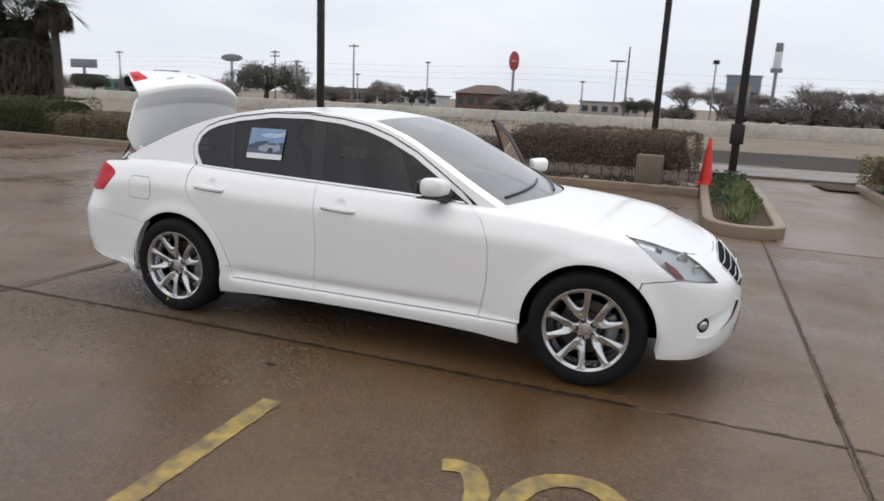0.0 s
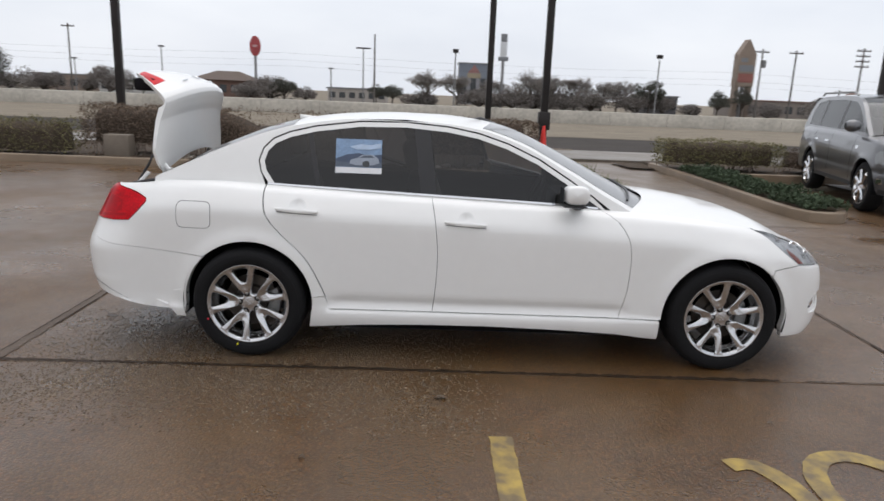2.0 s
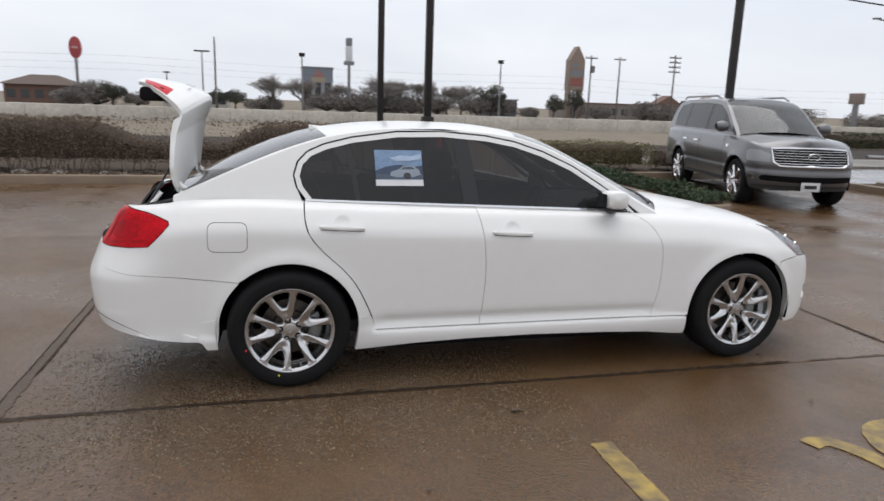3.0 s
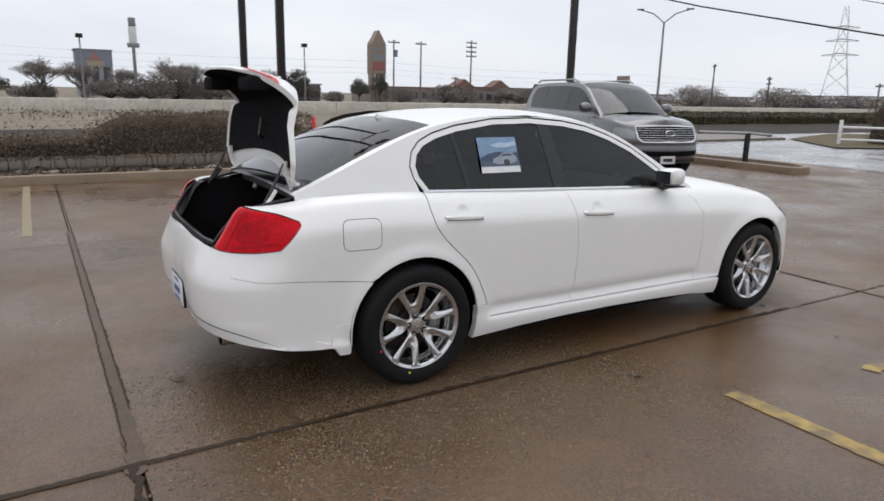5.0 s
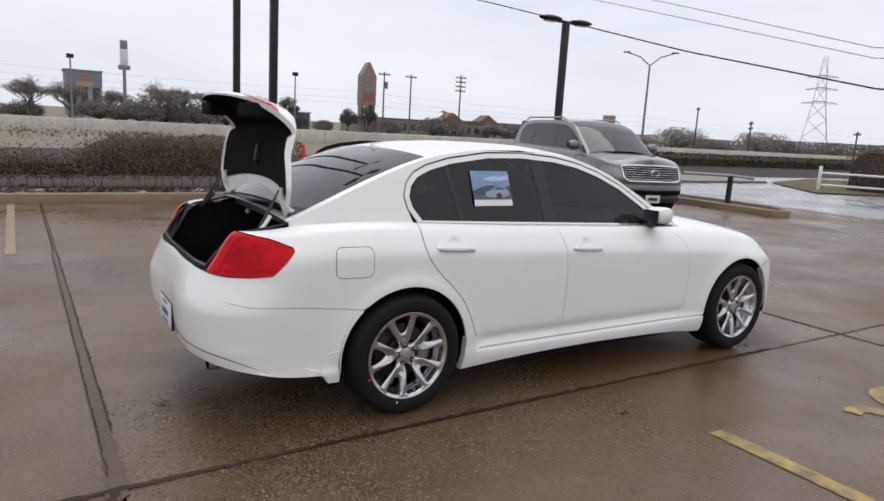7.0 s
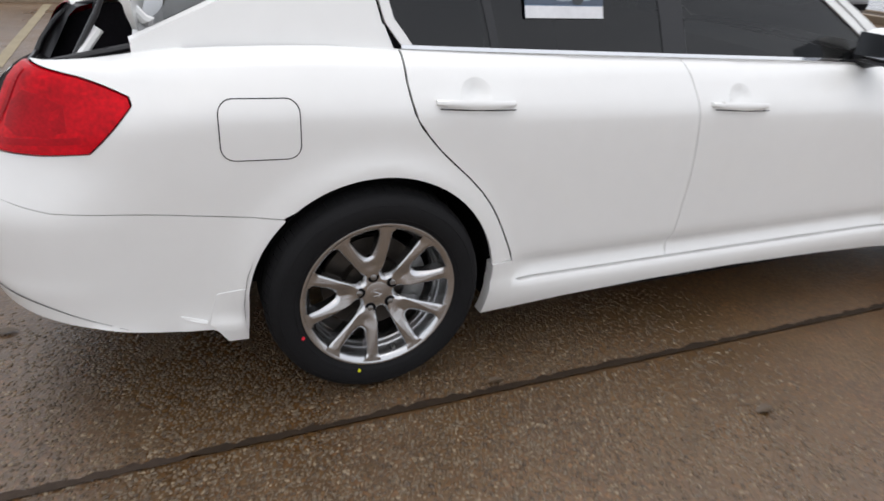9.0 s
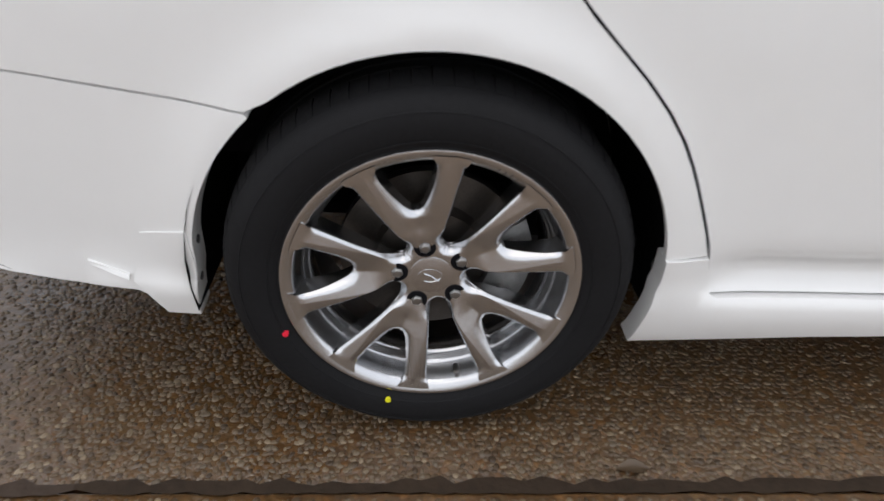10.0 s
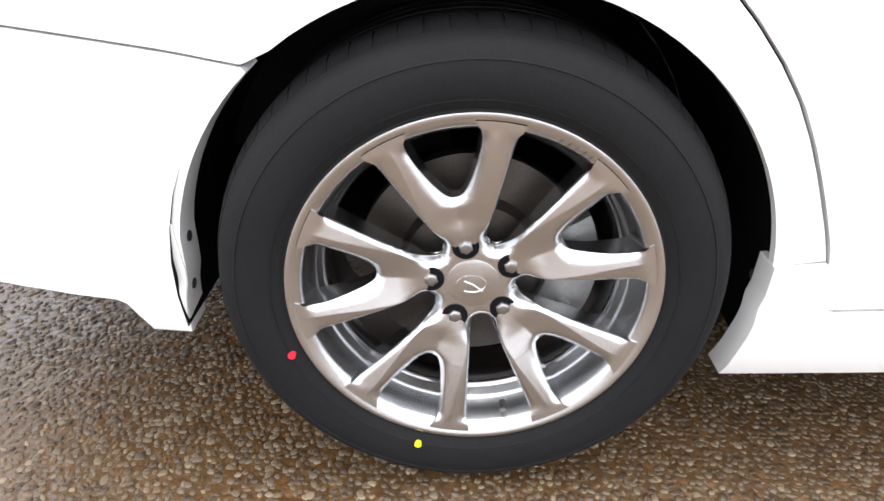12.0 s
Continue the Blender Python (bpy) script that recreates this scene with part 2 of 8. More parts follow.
def crease(u, z):
    """The sharp hollow along the foot of the doors."""
    d = (z - 0.358) / (0.045 if z < 0.358 else 0.026)
    return 0.0235 * math.exp(-d * d) * float(smoothstep(-1.0, -0.86, u) * smoothstep(0.90, 0.70, u))


def side(u, v, off=0.0):
    """The lower body of the right-hand side: u runs along it, v up it."""
    zs = shoulder(u)
    z, inset = v, 0.0
    if v > zs - ROUND:
        th = min((v - zs + ROUND) / ROUND, TURN_TOP)
        z, inset = zs - ROUND + ROUND * math.sin(th), ROUND * (1 - math.cos(th))
    t = (z - zs + 0.15) / 0.15
    # the shoulder leans in above a soft crease
    t = min(0.5 * (t + math.sqrt(t * t + 0.03)), 1.0)
    lean = 1 - 0.85 * float(smoothstep(-2.1, -2.45, u))
    # the sill's swell ends at the front arch; the rear bumper's corners stand out below the lamps
    low = low_inset(min(z, 0.72))
    low += (front_low(min(z, 0.72)) - low) * float(smoothstep(1.10, 1.45, u))
    low -= 0.040 * float(smoothstep(-1.98, -2.30, u) * smoothstep(-3.05, -2.55, u) * smoothstep(0.79, 0.60, z))
    inset += low + crease(u, z) + (0.080 * t + 0.018 * t * t) * lean - flare(u, z) - off
    e_r, e_f = float(smoothstep(-1.85, -2.3, u) if z > 0.45 else smoothstep(-1.95, -2.55, u)), float(smoothstep(1.6, 2.1, u))
    e_f = e_f if z > 0.42 else float(smoothstep(1.84, 2.25, u))
    x = plan_x(u) + e_r * rear_shift(z) - e_f * front_shift(z)
    w = plan_w(u)
    # inset along the plan's own normal
    e = 0.01
    tx, ty = plan_x(u + e) - plan_x(u - e), plan_w(u + e) - plan_w(u - e)
    l = math.hypot(tx, ty) or 1.0
    if u > U_FRONT - 0.011 or u < U_REAR + 0.011:
        tx, ty, l = 0.0, (-1.0 if u > 0 else 1.0), 1.0
    nx, ny = -ty / l, tx / l
    return Vector((x - nx * inset, -max(w - ny * inset, 0.0), z))


rail_z = spline([(-2.05, 1.03), (-2.0, 1.052), (-1.86, 1.115), (-1.66, 1.205), (-1.5, 1.272), (-1.34, 1.33), (-1.15, 1.382), (-0.8, 1.424), (-0.4, 1.421), (-0.1, 1.392),
                 (0.15, 1.316), (0.45, 1.163), (0.68, 1.032), (0.86, 0.935), (1.0, 0.86)])
belt_w = spline([(-2.05, 0.640), (-1.7, 0.684), (-1.29, 0.712), (-0.4, 0.724), (0.5, 0.722), (0.86, 0.712), (1.0, 0.70)])
roof_c = spline([(-2.2, 1.02), (-2.06, 1.055), (-1.95, 1.105), (-1.8, 1.185), (-1.6, 1.277), (-1.4, 1.352), (-1.2, 1.404), (-0.93, 1.440), (-0.6, 1.457), (-0.3, 1.453),
                 (-0.05, 1.430), (0.15, 1.385), (0.4, 1.282), (0.7, 1.135), (0.95, 1.012), (1.1, 0.945)])


def cabin(x, z, off=0.0):
    """The side of the cabin above the belt line."""
    zb = shoulder(x) - 0.01
    h = max(z - zb, -0.05)
    return Vector((x, -(belt_w(x) - 0.27 * h - 0.26 * h * h + off), z))


def top(x, s, off=0.0):
    """Roof and screens: s from -1 at the right rail to 1 at the left."""
    zr = rail_z(x)
    yr = -cabin(x, zr).y
    a = abs(s)
    z = zr + (roof_c(x) - zr) * (1 - a ** 2.4) - 0.006 * max(a - 0.93, 0) / 0.07
    return Vector((x, yr * s, z + off))


def inside(p, loop):
    x, y, c = p[0], p[1], False
    for (x0, y0), (x1, y1) in zip(loop, loop[1:] + loop[:1]):
        if (y0 > y) != (y1 > y) and x < (x1 - x0) * (y - y0) / (y1 - y0) + x0:
            c = not c
    return c


def densify(loop, step):
    out = []
    for p, q in zip(loop, loop[1:] + loop[:1]):
        n = max(1, int(math.dist(p, q) / step))
        out += [(p[0] + (q[0] - p[0]) * k / n, p[1] + (q[1] - p[1]) * k / n) for k in range(n)]
    return out


def panel(loops, surf, step=0.03, rim=0.014, edge_step=0.02, inward=Vector((0, 1, 0)), flip=False):
    """A sheet over a 2D outline (holes follow), laid on a surface, its edges turned inwards."""
    loops = [densify(l, edge_step) for l in loops]
    pts, edges = [], []
    for l in loops:
        n = len(pts)
        pts += l
        edges += [(n + i, n + (i + 1) % len(l)) for i in range(len(l))]
    xs, zs = [p[0] for p in loops[0]], [p[1] for p in loops[0]]
    edge_pts = np.array(pts)
    nx, nz = max(1, int((max(xs) - min(xs)) / step)), max(1, int((max(zs) - min(zs)) / step))
    for i in range(nx + 1):
        for j in range(nz + 1):
            p = (min(xs) + (max(xs) - min(xs)) * i / nx, min(zs) + (max(zs) - min(zs)) * j / nz)
            if inside(p, loops[0]) and not any(inside(p, h) for h in loops[1:]) and np.hypot(edge_pts[:, 0] - p[0], edge_pts[:, 1] - p[1]).min() > step * 0.45:
                pts.append(p)
    vs, es, fs, *_ = delaunay_2d_cdt([Vector(p) for p in pts], edges, [], 0, 1e-5)
    bm = bmesh.new()
    lay = bm.verts.layers.float_vector.new("nrm")
    bv = []
    for p in vs:
        v = bm.verts.new(surf(p.x, p.y))
        e = 0.004
        n = (Vector(surf(p.x + e, p.y)) - Vector(surf(p.x - e, p.y))).cross(Vector(surf(p.x, p.y + e)) - Vector(surf(p.x, p.y - e)))
        n = n.normalized() if n.length > 1e-12 else Vector((0, -1, 0))
        # outwards: sideways along the flanks, lengthways round the ends
        ref = Vector((math.copysign(2.0, v.co.x) * float(smoothstep(1.9, 2.35, abs(v.co.x))), 0, 0)) - inward
        v[lay] = -n if n.dot(ref) < 0 else n
        bv.append(v)
    for f in fs:
        c = sum((vs[i] for i in f), Vector((0, 0))) / len(f)
        a2 = abs((vs[f[1]] - vs[f[0]]).cross(vs[f[2]] - vs[f[0]]))
        if a2 > 1e-9 and inside(c, loops[0]) and not any(inside(c, h) for h in loops[1:]):
            fc = bm.faces.new([bv[i] for i in f])
            fc.normal_update()
            if fc.normal.dot(bv[f[0]][lay]) < 0:
                fc.normal_flip()
    bmesh.ops.delete(bm, geom=[v for v in bm.verts if not v.link_faces], context="VERTS")
    if rim:
        be = [e for e in bm.edges if e.is_boundary]
        for e in be:
            p, q = e.verts
            if abs(p.co.y) < 0.01 and abs(q.co.y) < 0.01:
                continue
            r = [bm.verts.new(k) for k in (p.co, q.co, q.co + inward * rim, p.co + inward * rim)]
            fc = bm.faces.new(r)
            fc.normal_update()
            mid = e.link_faces[0].calc_center_median()
            if fc.normal.dot((p.co + q.co) / 2 - mid) < 0:
                fc.normal_flip()
    return bm


def mirrored(bm):
    c = bm.copy()
    lay = c.verts.layers.float_vector.get("nrm")
    for v in c.verts:
        v.co.y = -v.co.y
        if lay:
            v[lay] = (v[lay][0], -v[lay][1], v[lay][2])
    bmesh.ops.reverse_faces(c, faces=c.faces)
    return c


def arc(cx, cz, r, a0, a1, n=28):
    return [(cx + r * math.cos(radians(a0 + (a1 - a0) * k / n)), cz + r * math.sin(radians(a0 + (a1 - a0) * k / n))) for k in range(n + 1)]


def along(f, x0, x1, n=14):
    return [(x0 + (x1 - x0) * k / n, f(x0 + (x1 - x0) * k / n)) for k in range(n + 1)]


sedan = thing("sedan", "white four-door saloon parked on wet concrete, boot and driver's-side doors open", "car")
GAP = 0.0034
# shut lines, as x over height
rear_shut = spline([(0.30, -0.960), (0.36, -0.967), (0.49, -1.018), (0.60, -1.078), (0.66, -1.128), (0.79, -1.262), (0.88, -1.325), (0.97, -1.340), (1.06, -1.335)])
mid_shut = spline([(0.30, -0.335), (0.42, -0.322), (0.63, -0.312), (0.83, -0.328), (1.06, -0.372)])
front_shut = spline([(0.30, 0.79), (0.38, 0.808), (0.52, 0.832), (0.66, 0.836), (0.76, 0.825), (0.88, 0.765), (0.93, 0.70), (0.99, 0.60)])
SILL = 0.308


def shut(f, v0, v1, d, n=16):
    return [(f(v0 + (v1 - v0) * k / n) + d, v0 + (v1 - v0) * k / n) for k in range(n + 1)]


body_bits = {}


def cup_hole(hx, hz):
    """The opening behind a door handle."""
    return [(hx + 0.049 * math.cos(k * math.tau / 24), hz + 0.008 + 0.045 * math.sin(k * math.tau / 24)) for k in range(24)]


# rear quarter, from the rear door back to the tail, over the arch
q_top = [(u, v_top(u)) for u in np.linspace(-1.335, -2.475, 20)]
tail_in = [(-2.475, v_top(-2.475)), (-2.275, 0.971), (-2.10, 0.931), (-2.083, 0.911), (-2.168, 0.796), (-2.28, 0.788), (-2.42, 0.787)]
bumper_seam = [(-2.42, 0.787), (-2.38, 0.68), (-2.25, 0.655), (-2.05, 0.641), (-1.90, 0.630), (-1.695, 0.612)]
quarter = q_top + tail_in[1:] + bumper_seam[1:] + arc(-AXLE, HUB_Z, ARCH_R, 133, 8, 30)[1:] + shut(rear_shut, 0.388, 1.045, -GAP)
body_bits["rear_quarter_panel"] = panel([quarter], side)
# rear bumper: under the seam and the lamp, round to the middle
b_low = [(u, 0.280 + 0.095 * float(smoothstep(-1.95, -2.6, u))) for u in np.linspace(-1.905, U_REAR, 18)]
bumper = [(-1.695, 0.6085), (-1.90, 0.6265), (-2.05, 0.6378), (-2.25, 0.6525), (-2.38, 0.6785), (-2.42, 0.787), (-2.55, 0.793), (-2.75, 0.805), (U_REAR, 0.815), (U_REAR, 0.375)] + b_low[::-1][1:] + [(-1.889, 0.272), (-1.864, 0.232), (-1.809, 0.234), (-1.801, 0.34)] + arc(-AXLE, HUB_Z, ARCH_R, 172, 134.5, 10)
body_bits["rear_bumper"] = panel([bumper], side, rim=0.055)
door_r = shut(rear_shut, SILL + 0.0045, 1.045, GAP) + [(u, v_top(u)) for u in np.linspace(-1.33, -0.378, 14)][1:] + shut(mid_shut, 1.03, SILL + 0.0045, -GAP / 2)
body_bits["rear_door"] = panel([door_r, cup_hole(-1.135, 0.912)], side)
door_f = shut(mid_shut, SILL + 0.0045, 1.02, GAP / 2) + [(u, v_top(u)) for u in np.linspace(-0.36, 0.60, 14)][1:] + shut(front_shut, 0.975, SILL + 0.0045, -GAP / 2)
body_bits["front_door"] = panel([door_f, cup_hole(-0.150, 0.868)], side)
# front wing
f_top = [(u, v_top(u)) for u in np.linspace(0.61, 1.58, 16)]
wing = [(1.035, SILL + 0.004)] + shut(front_shut, SILL + 0.004, 0.97, GAP / 2) + f_top + [(1.602, 0.868), (1.735, 0.797), (1.825, 0.727), (1.898, 0.670), (1.70, 0.645)] + arc(AXLE, HUB_Z, ARCH_R, 46, 183, 30)
body_bits["front_wing"] = panel([wing], side)
# front bumper up to the lamps and grille
fb_low = [(u, 0.222 + 0.03 * float(smoothstep(2.0, 2.45, u))) for u in np.linspace(1.815, U_FRONT, 16)]
fbumper = fb_low + [(U_FRONT, 0.55), (2.55, 0.562), (2.43, 0.602), (2.385, 0.695), (2.44, 0.722), (2.60, 0.730), (U_FRONT, 0.732), (U_FRONT, 0.738), (2.5, 0.747), (2.30, 0.765), (2.133, 0.780), (2.153, 0.717), (2.185, 0.643), (1.905, 0.664), (1.705, 0.640)] + arc(AXLE, HUB_Z, ARCH_R, 45, -8, 14)
fog_scoop = [(2.005, 0.385), (2.030, 0.355), (2.10, 0.346), (2.22, 0.374), (2.35, 0.426), (2.45, 0.478), (2.465, 0.503), (2.40, 0.510), (2.26, 0.497), (2.14, 0.480), (2.06, 0.462), (2.015, 0.430)]
body_bits["front_bumper"] = panel([fbumper, fog_scoop], side, rim=0.045)
# side skirt between the arches
skirt = [(-1.067, 0.196), (-0.93, 0.206), (-0.75, 0.219), (-0.4, 0.232), (0.0, 0.235), (0.45, 0.225), (0.78, 0.210), (0.93, 0.192), (1.04, 0.183), (1.036, 0.304)] + [(x, SILL - 0.0010) for x in np.linspace(0.95, -0.94, 20)] + [(-0.953, 0.312), (rear_shut(0.376) - GAP, 0.3835), (-1.0505, 0.3855), (-1.0480, 0.34)]
body_bits["side_skirt"] = panel([skirt], lambda u, v: side(u, v, 0.006), rim=0.045)
for nm, bm in body_bits.items():
    other = mirrored(bm)
    part(nm, bm, PAINT, sedan)
    if nm == "front_door":
        left_front_door_mesh = other
    elif nm == "rear_door":
        left_rear_door_mesh = other
    else:
        part(nm, other, PAINT, sedan)

# black shell added under the shut lines, its colour standing in for shade
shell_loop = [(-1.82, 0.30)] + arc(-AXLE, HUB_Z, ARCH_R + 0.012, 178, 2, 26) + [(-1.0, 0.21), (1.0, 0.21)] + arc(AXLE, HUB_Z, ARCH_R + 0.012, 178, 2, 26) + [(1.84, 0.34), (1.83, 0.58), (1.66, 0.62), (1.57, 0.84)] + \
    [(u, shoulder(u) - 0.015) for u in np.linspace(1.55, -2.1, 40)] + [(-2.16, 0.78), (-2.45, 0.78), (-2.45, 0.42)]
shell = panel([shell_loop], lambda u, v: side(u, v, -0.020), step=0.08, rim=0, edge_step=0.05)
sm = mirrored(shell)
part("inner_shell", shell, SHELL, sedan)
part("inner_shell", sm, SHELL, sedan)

# cabin sides: pillars and rail round the doors' upper frames
DLO = [(-1.292, 1.037), (-0.83, 1.020), (-0.37, 1.004), (0.10, 0.988), (0.43, 0.975), (0.675, 0.945), (0.60, 0.992), (0.455, 1.087), (0.27, 1.200), (0.085, 1.282), (-0.09, 1.336), (-0.27, 1.367),
       (-0.53, 1.386), (-0.80, 1.380), (-1.06, 1.344), (-1.21, 1.306), (-1.295, 1.268), (-1.34, 1.222), (-1.358, 1.165), (-1.345, 1.11)]


def grown(loop, d):
    """An outline moved outwards by d."""
    n = len(loop)
    area = sum(loop[i][0] * loop[(i + 1) % n][1] - loop[(i + 1) % n][0] * loop[i][1] for i in range(n))
    s = 1 if area > 0 else -1
    out = []
    for i in range(n):
        (x0, y0), (x1, y1), (x2, y2) = loop[i - 1], loop[i], loop[(i + 1) % n]
        ax, ay, bx, by = y1 - y0, x0 - x1, y2 - y1, x1 - x2
        la, lb = math.hypot(ax, ay), math.hypot(bx, by)
        nx, ny = ax / la + bx / lb, ay / la + by / lb
        k = s * d * 2 / max(nx * nx + ny * ny, 0.8)
        out.append((x1 + nx * k, y1 + ny * k))
    return out


FRAME_OUT = grown(DLO, 0.036)
side_frame = [(x, shoulder(x) - 0.014) for x in np.linspace(-2.02, -1.345, 10)] + [(-1.372, 1.09)] + FRAME_OUT[:5:-1] + [(0.74, shoulder(0.74) - 0.014), (0.87, shoulder(0.87) - 0.014)] + [(x, rail_z(x)) for x in np.linspace(0.87, -2.02, 60)]
cs = panel([side_frame], cabin, step=0.04, rim=0.012)
csm = mirrored(cs)
part("cabin_side_frame", cs, PAINT, sedan, "white pillars and roof rail")
part("cabin_side_frame", csm, PAINT, sedan, "white pillars and roof rail")
ring_out = grown(DLO, 0.0270)
ring = panel([ring_out, DLO], lambda x, z: cabin(x, z, 0.002), step=0.05, rim=0.015)
part("door_window_frame", ring, PAINT, sedan)
back = panel([grown(DLO, 0.045), grown(DLO, 0.004)], lambda x, z: cabin(x, z, -0.014), step=0.05, rim=0)
backm = mirrored(back)
part("door_seal", back, SHELL, sedan)
part("door_seal", backm, SHELL, sedan)


def cut(loop, x_of_z, keep_right):
    """The part of an outline on one side of a line x(z)."""
    out, n = [], len(loop)
    for p, q in zip(loop, loop[1:] + loop[:1]):
        a, b = p[0] - x_of_z(p[1]), q[0] - x_of_z(q[1])
        if (a > 0) == keep_right:
            out.append(p)
        if (a > 0) != (b > 0):
            t = a / (a - b)
            out.append((p[0] + (q[0] - p[0]) * t, p[1] + (q[1] - p[1]) * t))
    return out


quarter_line = lambda z: -1.045 - 0.20 * (z - 1.03)
b_line = lambda z: -0.375 - 0.14 * (z - 1.0)
inner = grown(DLO, 0.003)
panes = {"quarter_glass": cut(inner, quarter_line, False),
         "rear_door_glass": cut(cut(inner, lambda z: quarter_line(z) + 0.022, True), lambda z: b_line(z) - 0.045, False),
         "front_door_glass": cut(cut(inner, lambda z: b_line(z) + 0.045, True), lambda z: 0.525 + 0.02 * (z - 1), False)}
for nm, lp in panes.items():
    g = panel([lp], lambda x, z: cabin(x, z, -0.006), step=0.08, rim=0.0)
    gm = mirrored(g)
    part(nm, g, FRONTTINT if nm == "front_door_glass" else TINT, sedan)
    if nm == "front_door_glass":
        left_front_glass_mesh = gm
    elif nm == "rear_door_glass":
        left_rear_glass_mesh = gm
    else:
        left_quarter_glass_mesh = gm
bars = {"pillar_cover": cut(cut(inner, lambda z: b_line(z) - 0.048, True), lambda z: b_line(z) + 0.048, False),
        "glass_divider": cut(cut(inner, lambda z: quarter_line(z) - 0.003, True), lambda z: quarter_line(z) + 0.025, False),
        "mirror_sail": cut(inner, lambda z: 0.522 + 0.02 * (z - 1), True)}
for nm, lp in bars.items():
    g = panel([lp], lambda x, z: cabin(x, z, -0.003), step=0.05, rim=0.006)
    gm = mirrored(g)
    part(nm, g, TRIM, sedan)
    part(nm, gm, TRIM, sedan)
# bright strip along the belt and round the glass
def ribbon(loop2d, surf, w, h):
    bm = bmesh.new()
    pts = [Vector(surf(*p)) for p in loop2d]
    rows = []
    for i, p in enumerate(pts):
        d = (pts[min(i + 1, len(pts) - 1)] - pts[max(i - 1, 0)]).normalized()
        n = Vector((0, -1, 0.25)).normalized()
        s = d.cross(n).normalized()
        rows.append([bm.verts.new(p + s * a + n * b) for a, b in ((-w, 0), (-w * 0.7, h), (w * 0.7, h), (w, 0))])
    for a, b in zip(rows, rows[1:]):
        for k in range(3):
            bm.faces.new((a[k], a[k + 1], b[k + 1], b[k]))
    bmesh.ops.recalc_face_normals(bm, faces=bm.faces)
    return bm


belt = [(x, shoulder(x) + 0.004) for x in np.linspace(-1.33, 0.64, 30)]
bb = ribbon(belt, lambda x, z: cabin(x, z, 0.004), 0.0075, 0.006)
bbm = mirrored(bb)
part("belt_moulding", bb, CHROME, sedan, "bright chrome belt moulding")
part("belt_moulding", bbm, CHROME, sedan, "bright chrome belt moulding")

# roof and screens
X_WT = lambda s: 0.02 - 0.10 * s * s
X_BT = lambda s: -1.20 - 0.03 * (1 - s * s)


def roof_pt(a, b):
    s = -1 + 2 * b
    x0, x1 = X_BT(s), X_WT(s)
    return top(x0 + (x1 - x0) * a, s)


part("roof_panel", outward(grid(30, 28, roof_pt)), PAINT, sedan)
# windscreen pillars and screens
wb = lambda s: 1.075 - 0.25 * s * s
bbk = lambda s: -2.03 + 0.06 * s * s
for sg in (-1, 1):
    part("screen_pillar", outward(grid(20, 3, lambda a, b: top(X_WT(sg * (0.9 + 0.1 * b)) + (0.87 - X_WT(sg)) * a, sg * (0.9 + 0.1 * b)))), PAINT, sedan)
    part("rear_pillar_edge", outward(grid(16, 2, lambda a, b: top(X_BT(sg * (0.93 + 0.07 * b)) + (-2.02 - X_BT(sg)) * a, sg * (0.93 + 0.07 * b)))), PAINT, sedan)
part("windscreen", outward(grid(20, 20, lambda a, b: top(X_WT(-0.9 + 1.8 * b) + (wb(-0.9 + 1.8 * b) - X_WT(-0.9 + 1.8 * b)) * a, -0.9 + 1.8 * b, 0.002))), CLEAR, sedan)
part("rear_screen", outward(grid(20, 20, lambda a, b: top(X_BT(-0.93 + 1.86 * b) + (bbk(-0.93 + 1.86 * b) - X_BT(-0.93 + 1.86 * b)) * a, -0.93 + 1.86 * b, 0.002))), REARTINT, sedan)
# aerial fin
part("aerial_fin", outward(grid(10, 6, lambda a, b: Vector((-1.27 + 0.13 * a, (b - 0.5) * 0.035 * math.sin(math.pi * min(a + 0.15, 1)) * 1.0,
     roof_c(-1.27 + 0.13 * a) - 0.003 + (0.035 * (1 - a) ** 1.3) * (1 - abs(2 * b - 1) ** 3))))), PAINT, sedan)

# bonnet: a crowned sheet between the wings' top edges, turned down to the lamps
zc_of = spline([(0.8, 1.0), (1.0, 0.985), (1.26, 0.962), (1.6, 0.912), (1.85, 0.858), (2.0, 0.812), (2.08, 0.780), (2.14, 0.750), (2.2, 0.735)])
edge_pts = [side(u, v_top(u)) for u in np.linspace(0.78, U_FRONT, 120)]
edge_x = np.maximum.accumulate(np.array([p.x for p in edge_pts]) + np.arange(120) * 1e-6)
edge_w, edge_z = np.array([-p.y for p in edge_pts]), np.array([p.z for p in edge_pts])
NOSE = float(edge_x[-1])
c_shift = float(edge_z[-1]) - zc_of(NOSE)


def bonnet_pt(a, b):
    s = 2 * b - 1
    x0 = 0.82 + 0.25 * (1 - s * s)
    x = x0 + (NOSE - x0) * (1 - (1 - a) ** 1.8)
    w, e = float(np.interp(x, edge_x, edge_w)), float(np.interp(x, edge_x, edge_z))
    c = zc_of(x) + c_shift * float(smoothstep(1.7, NOSE, x))
    return Vector((x, s * w, c + (e - c) * abs(s) ** 2.6))


part("bonnet", outward(grid(44, 36, bonnet_pt)), PAINT, sedan)
lamp_top = [(1.602, 0.874), (1.72, 0.865), (1.886, 0.843), (2.02, 0.818), (2.128, 0.786), (2.30, 0.770), (2.5, 0.751), (U_FRONT, 0.742)]
lip_loop = lamp_top + [(u, v_top(u)) for u in np.linspace(U_FRONT, 1.60, 24)]
lip_mesh = panel([lip_loop], side, step=0.02, rim=0.008)
lip_other = mirrored(lip_mesh)
part("bonnet_lip", lip_mesh, PAINT, sedan)
part("bonnet_lip", lip_other, PAINT, sedan)
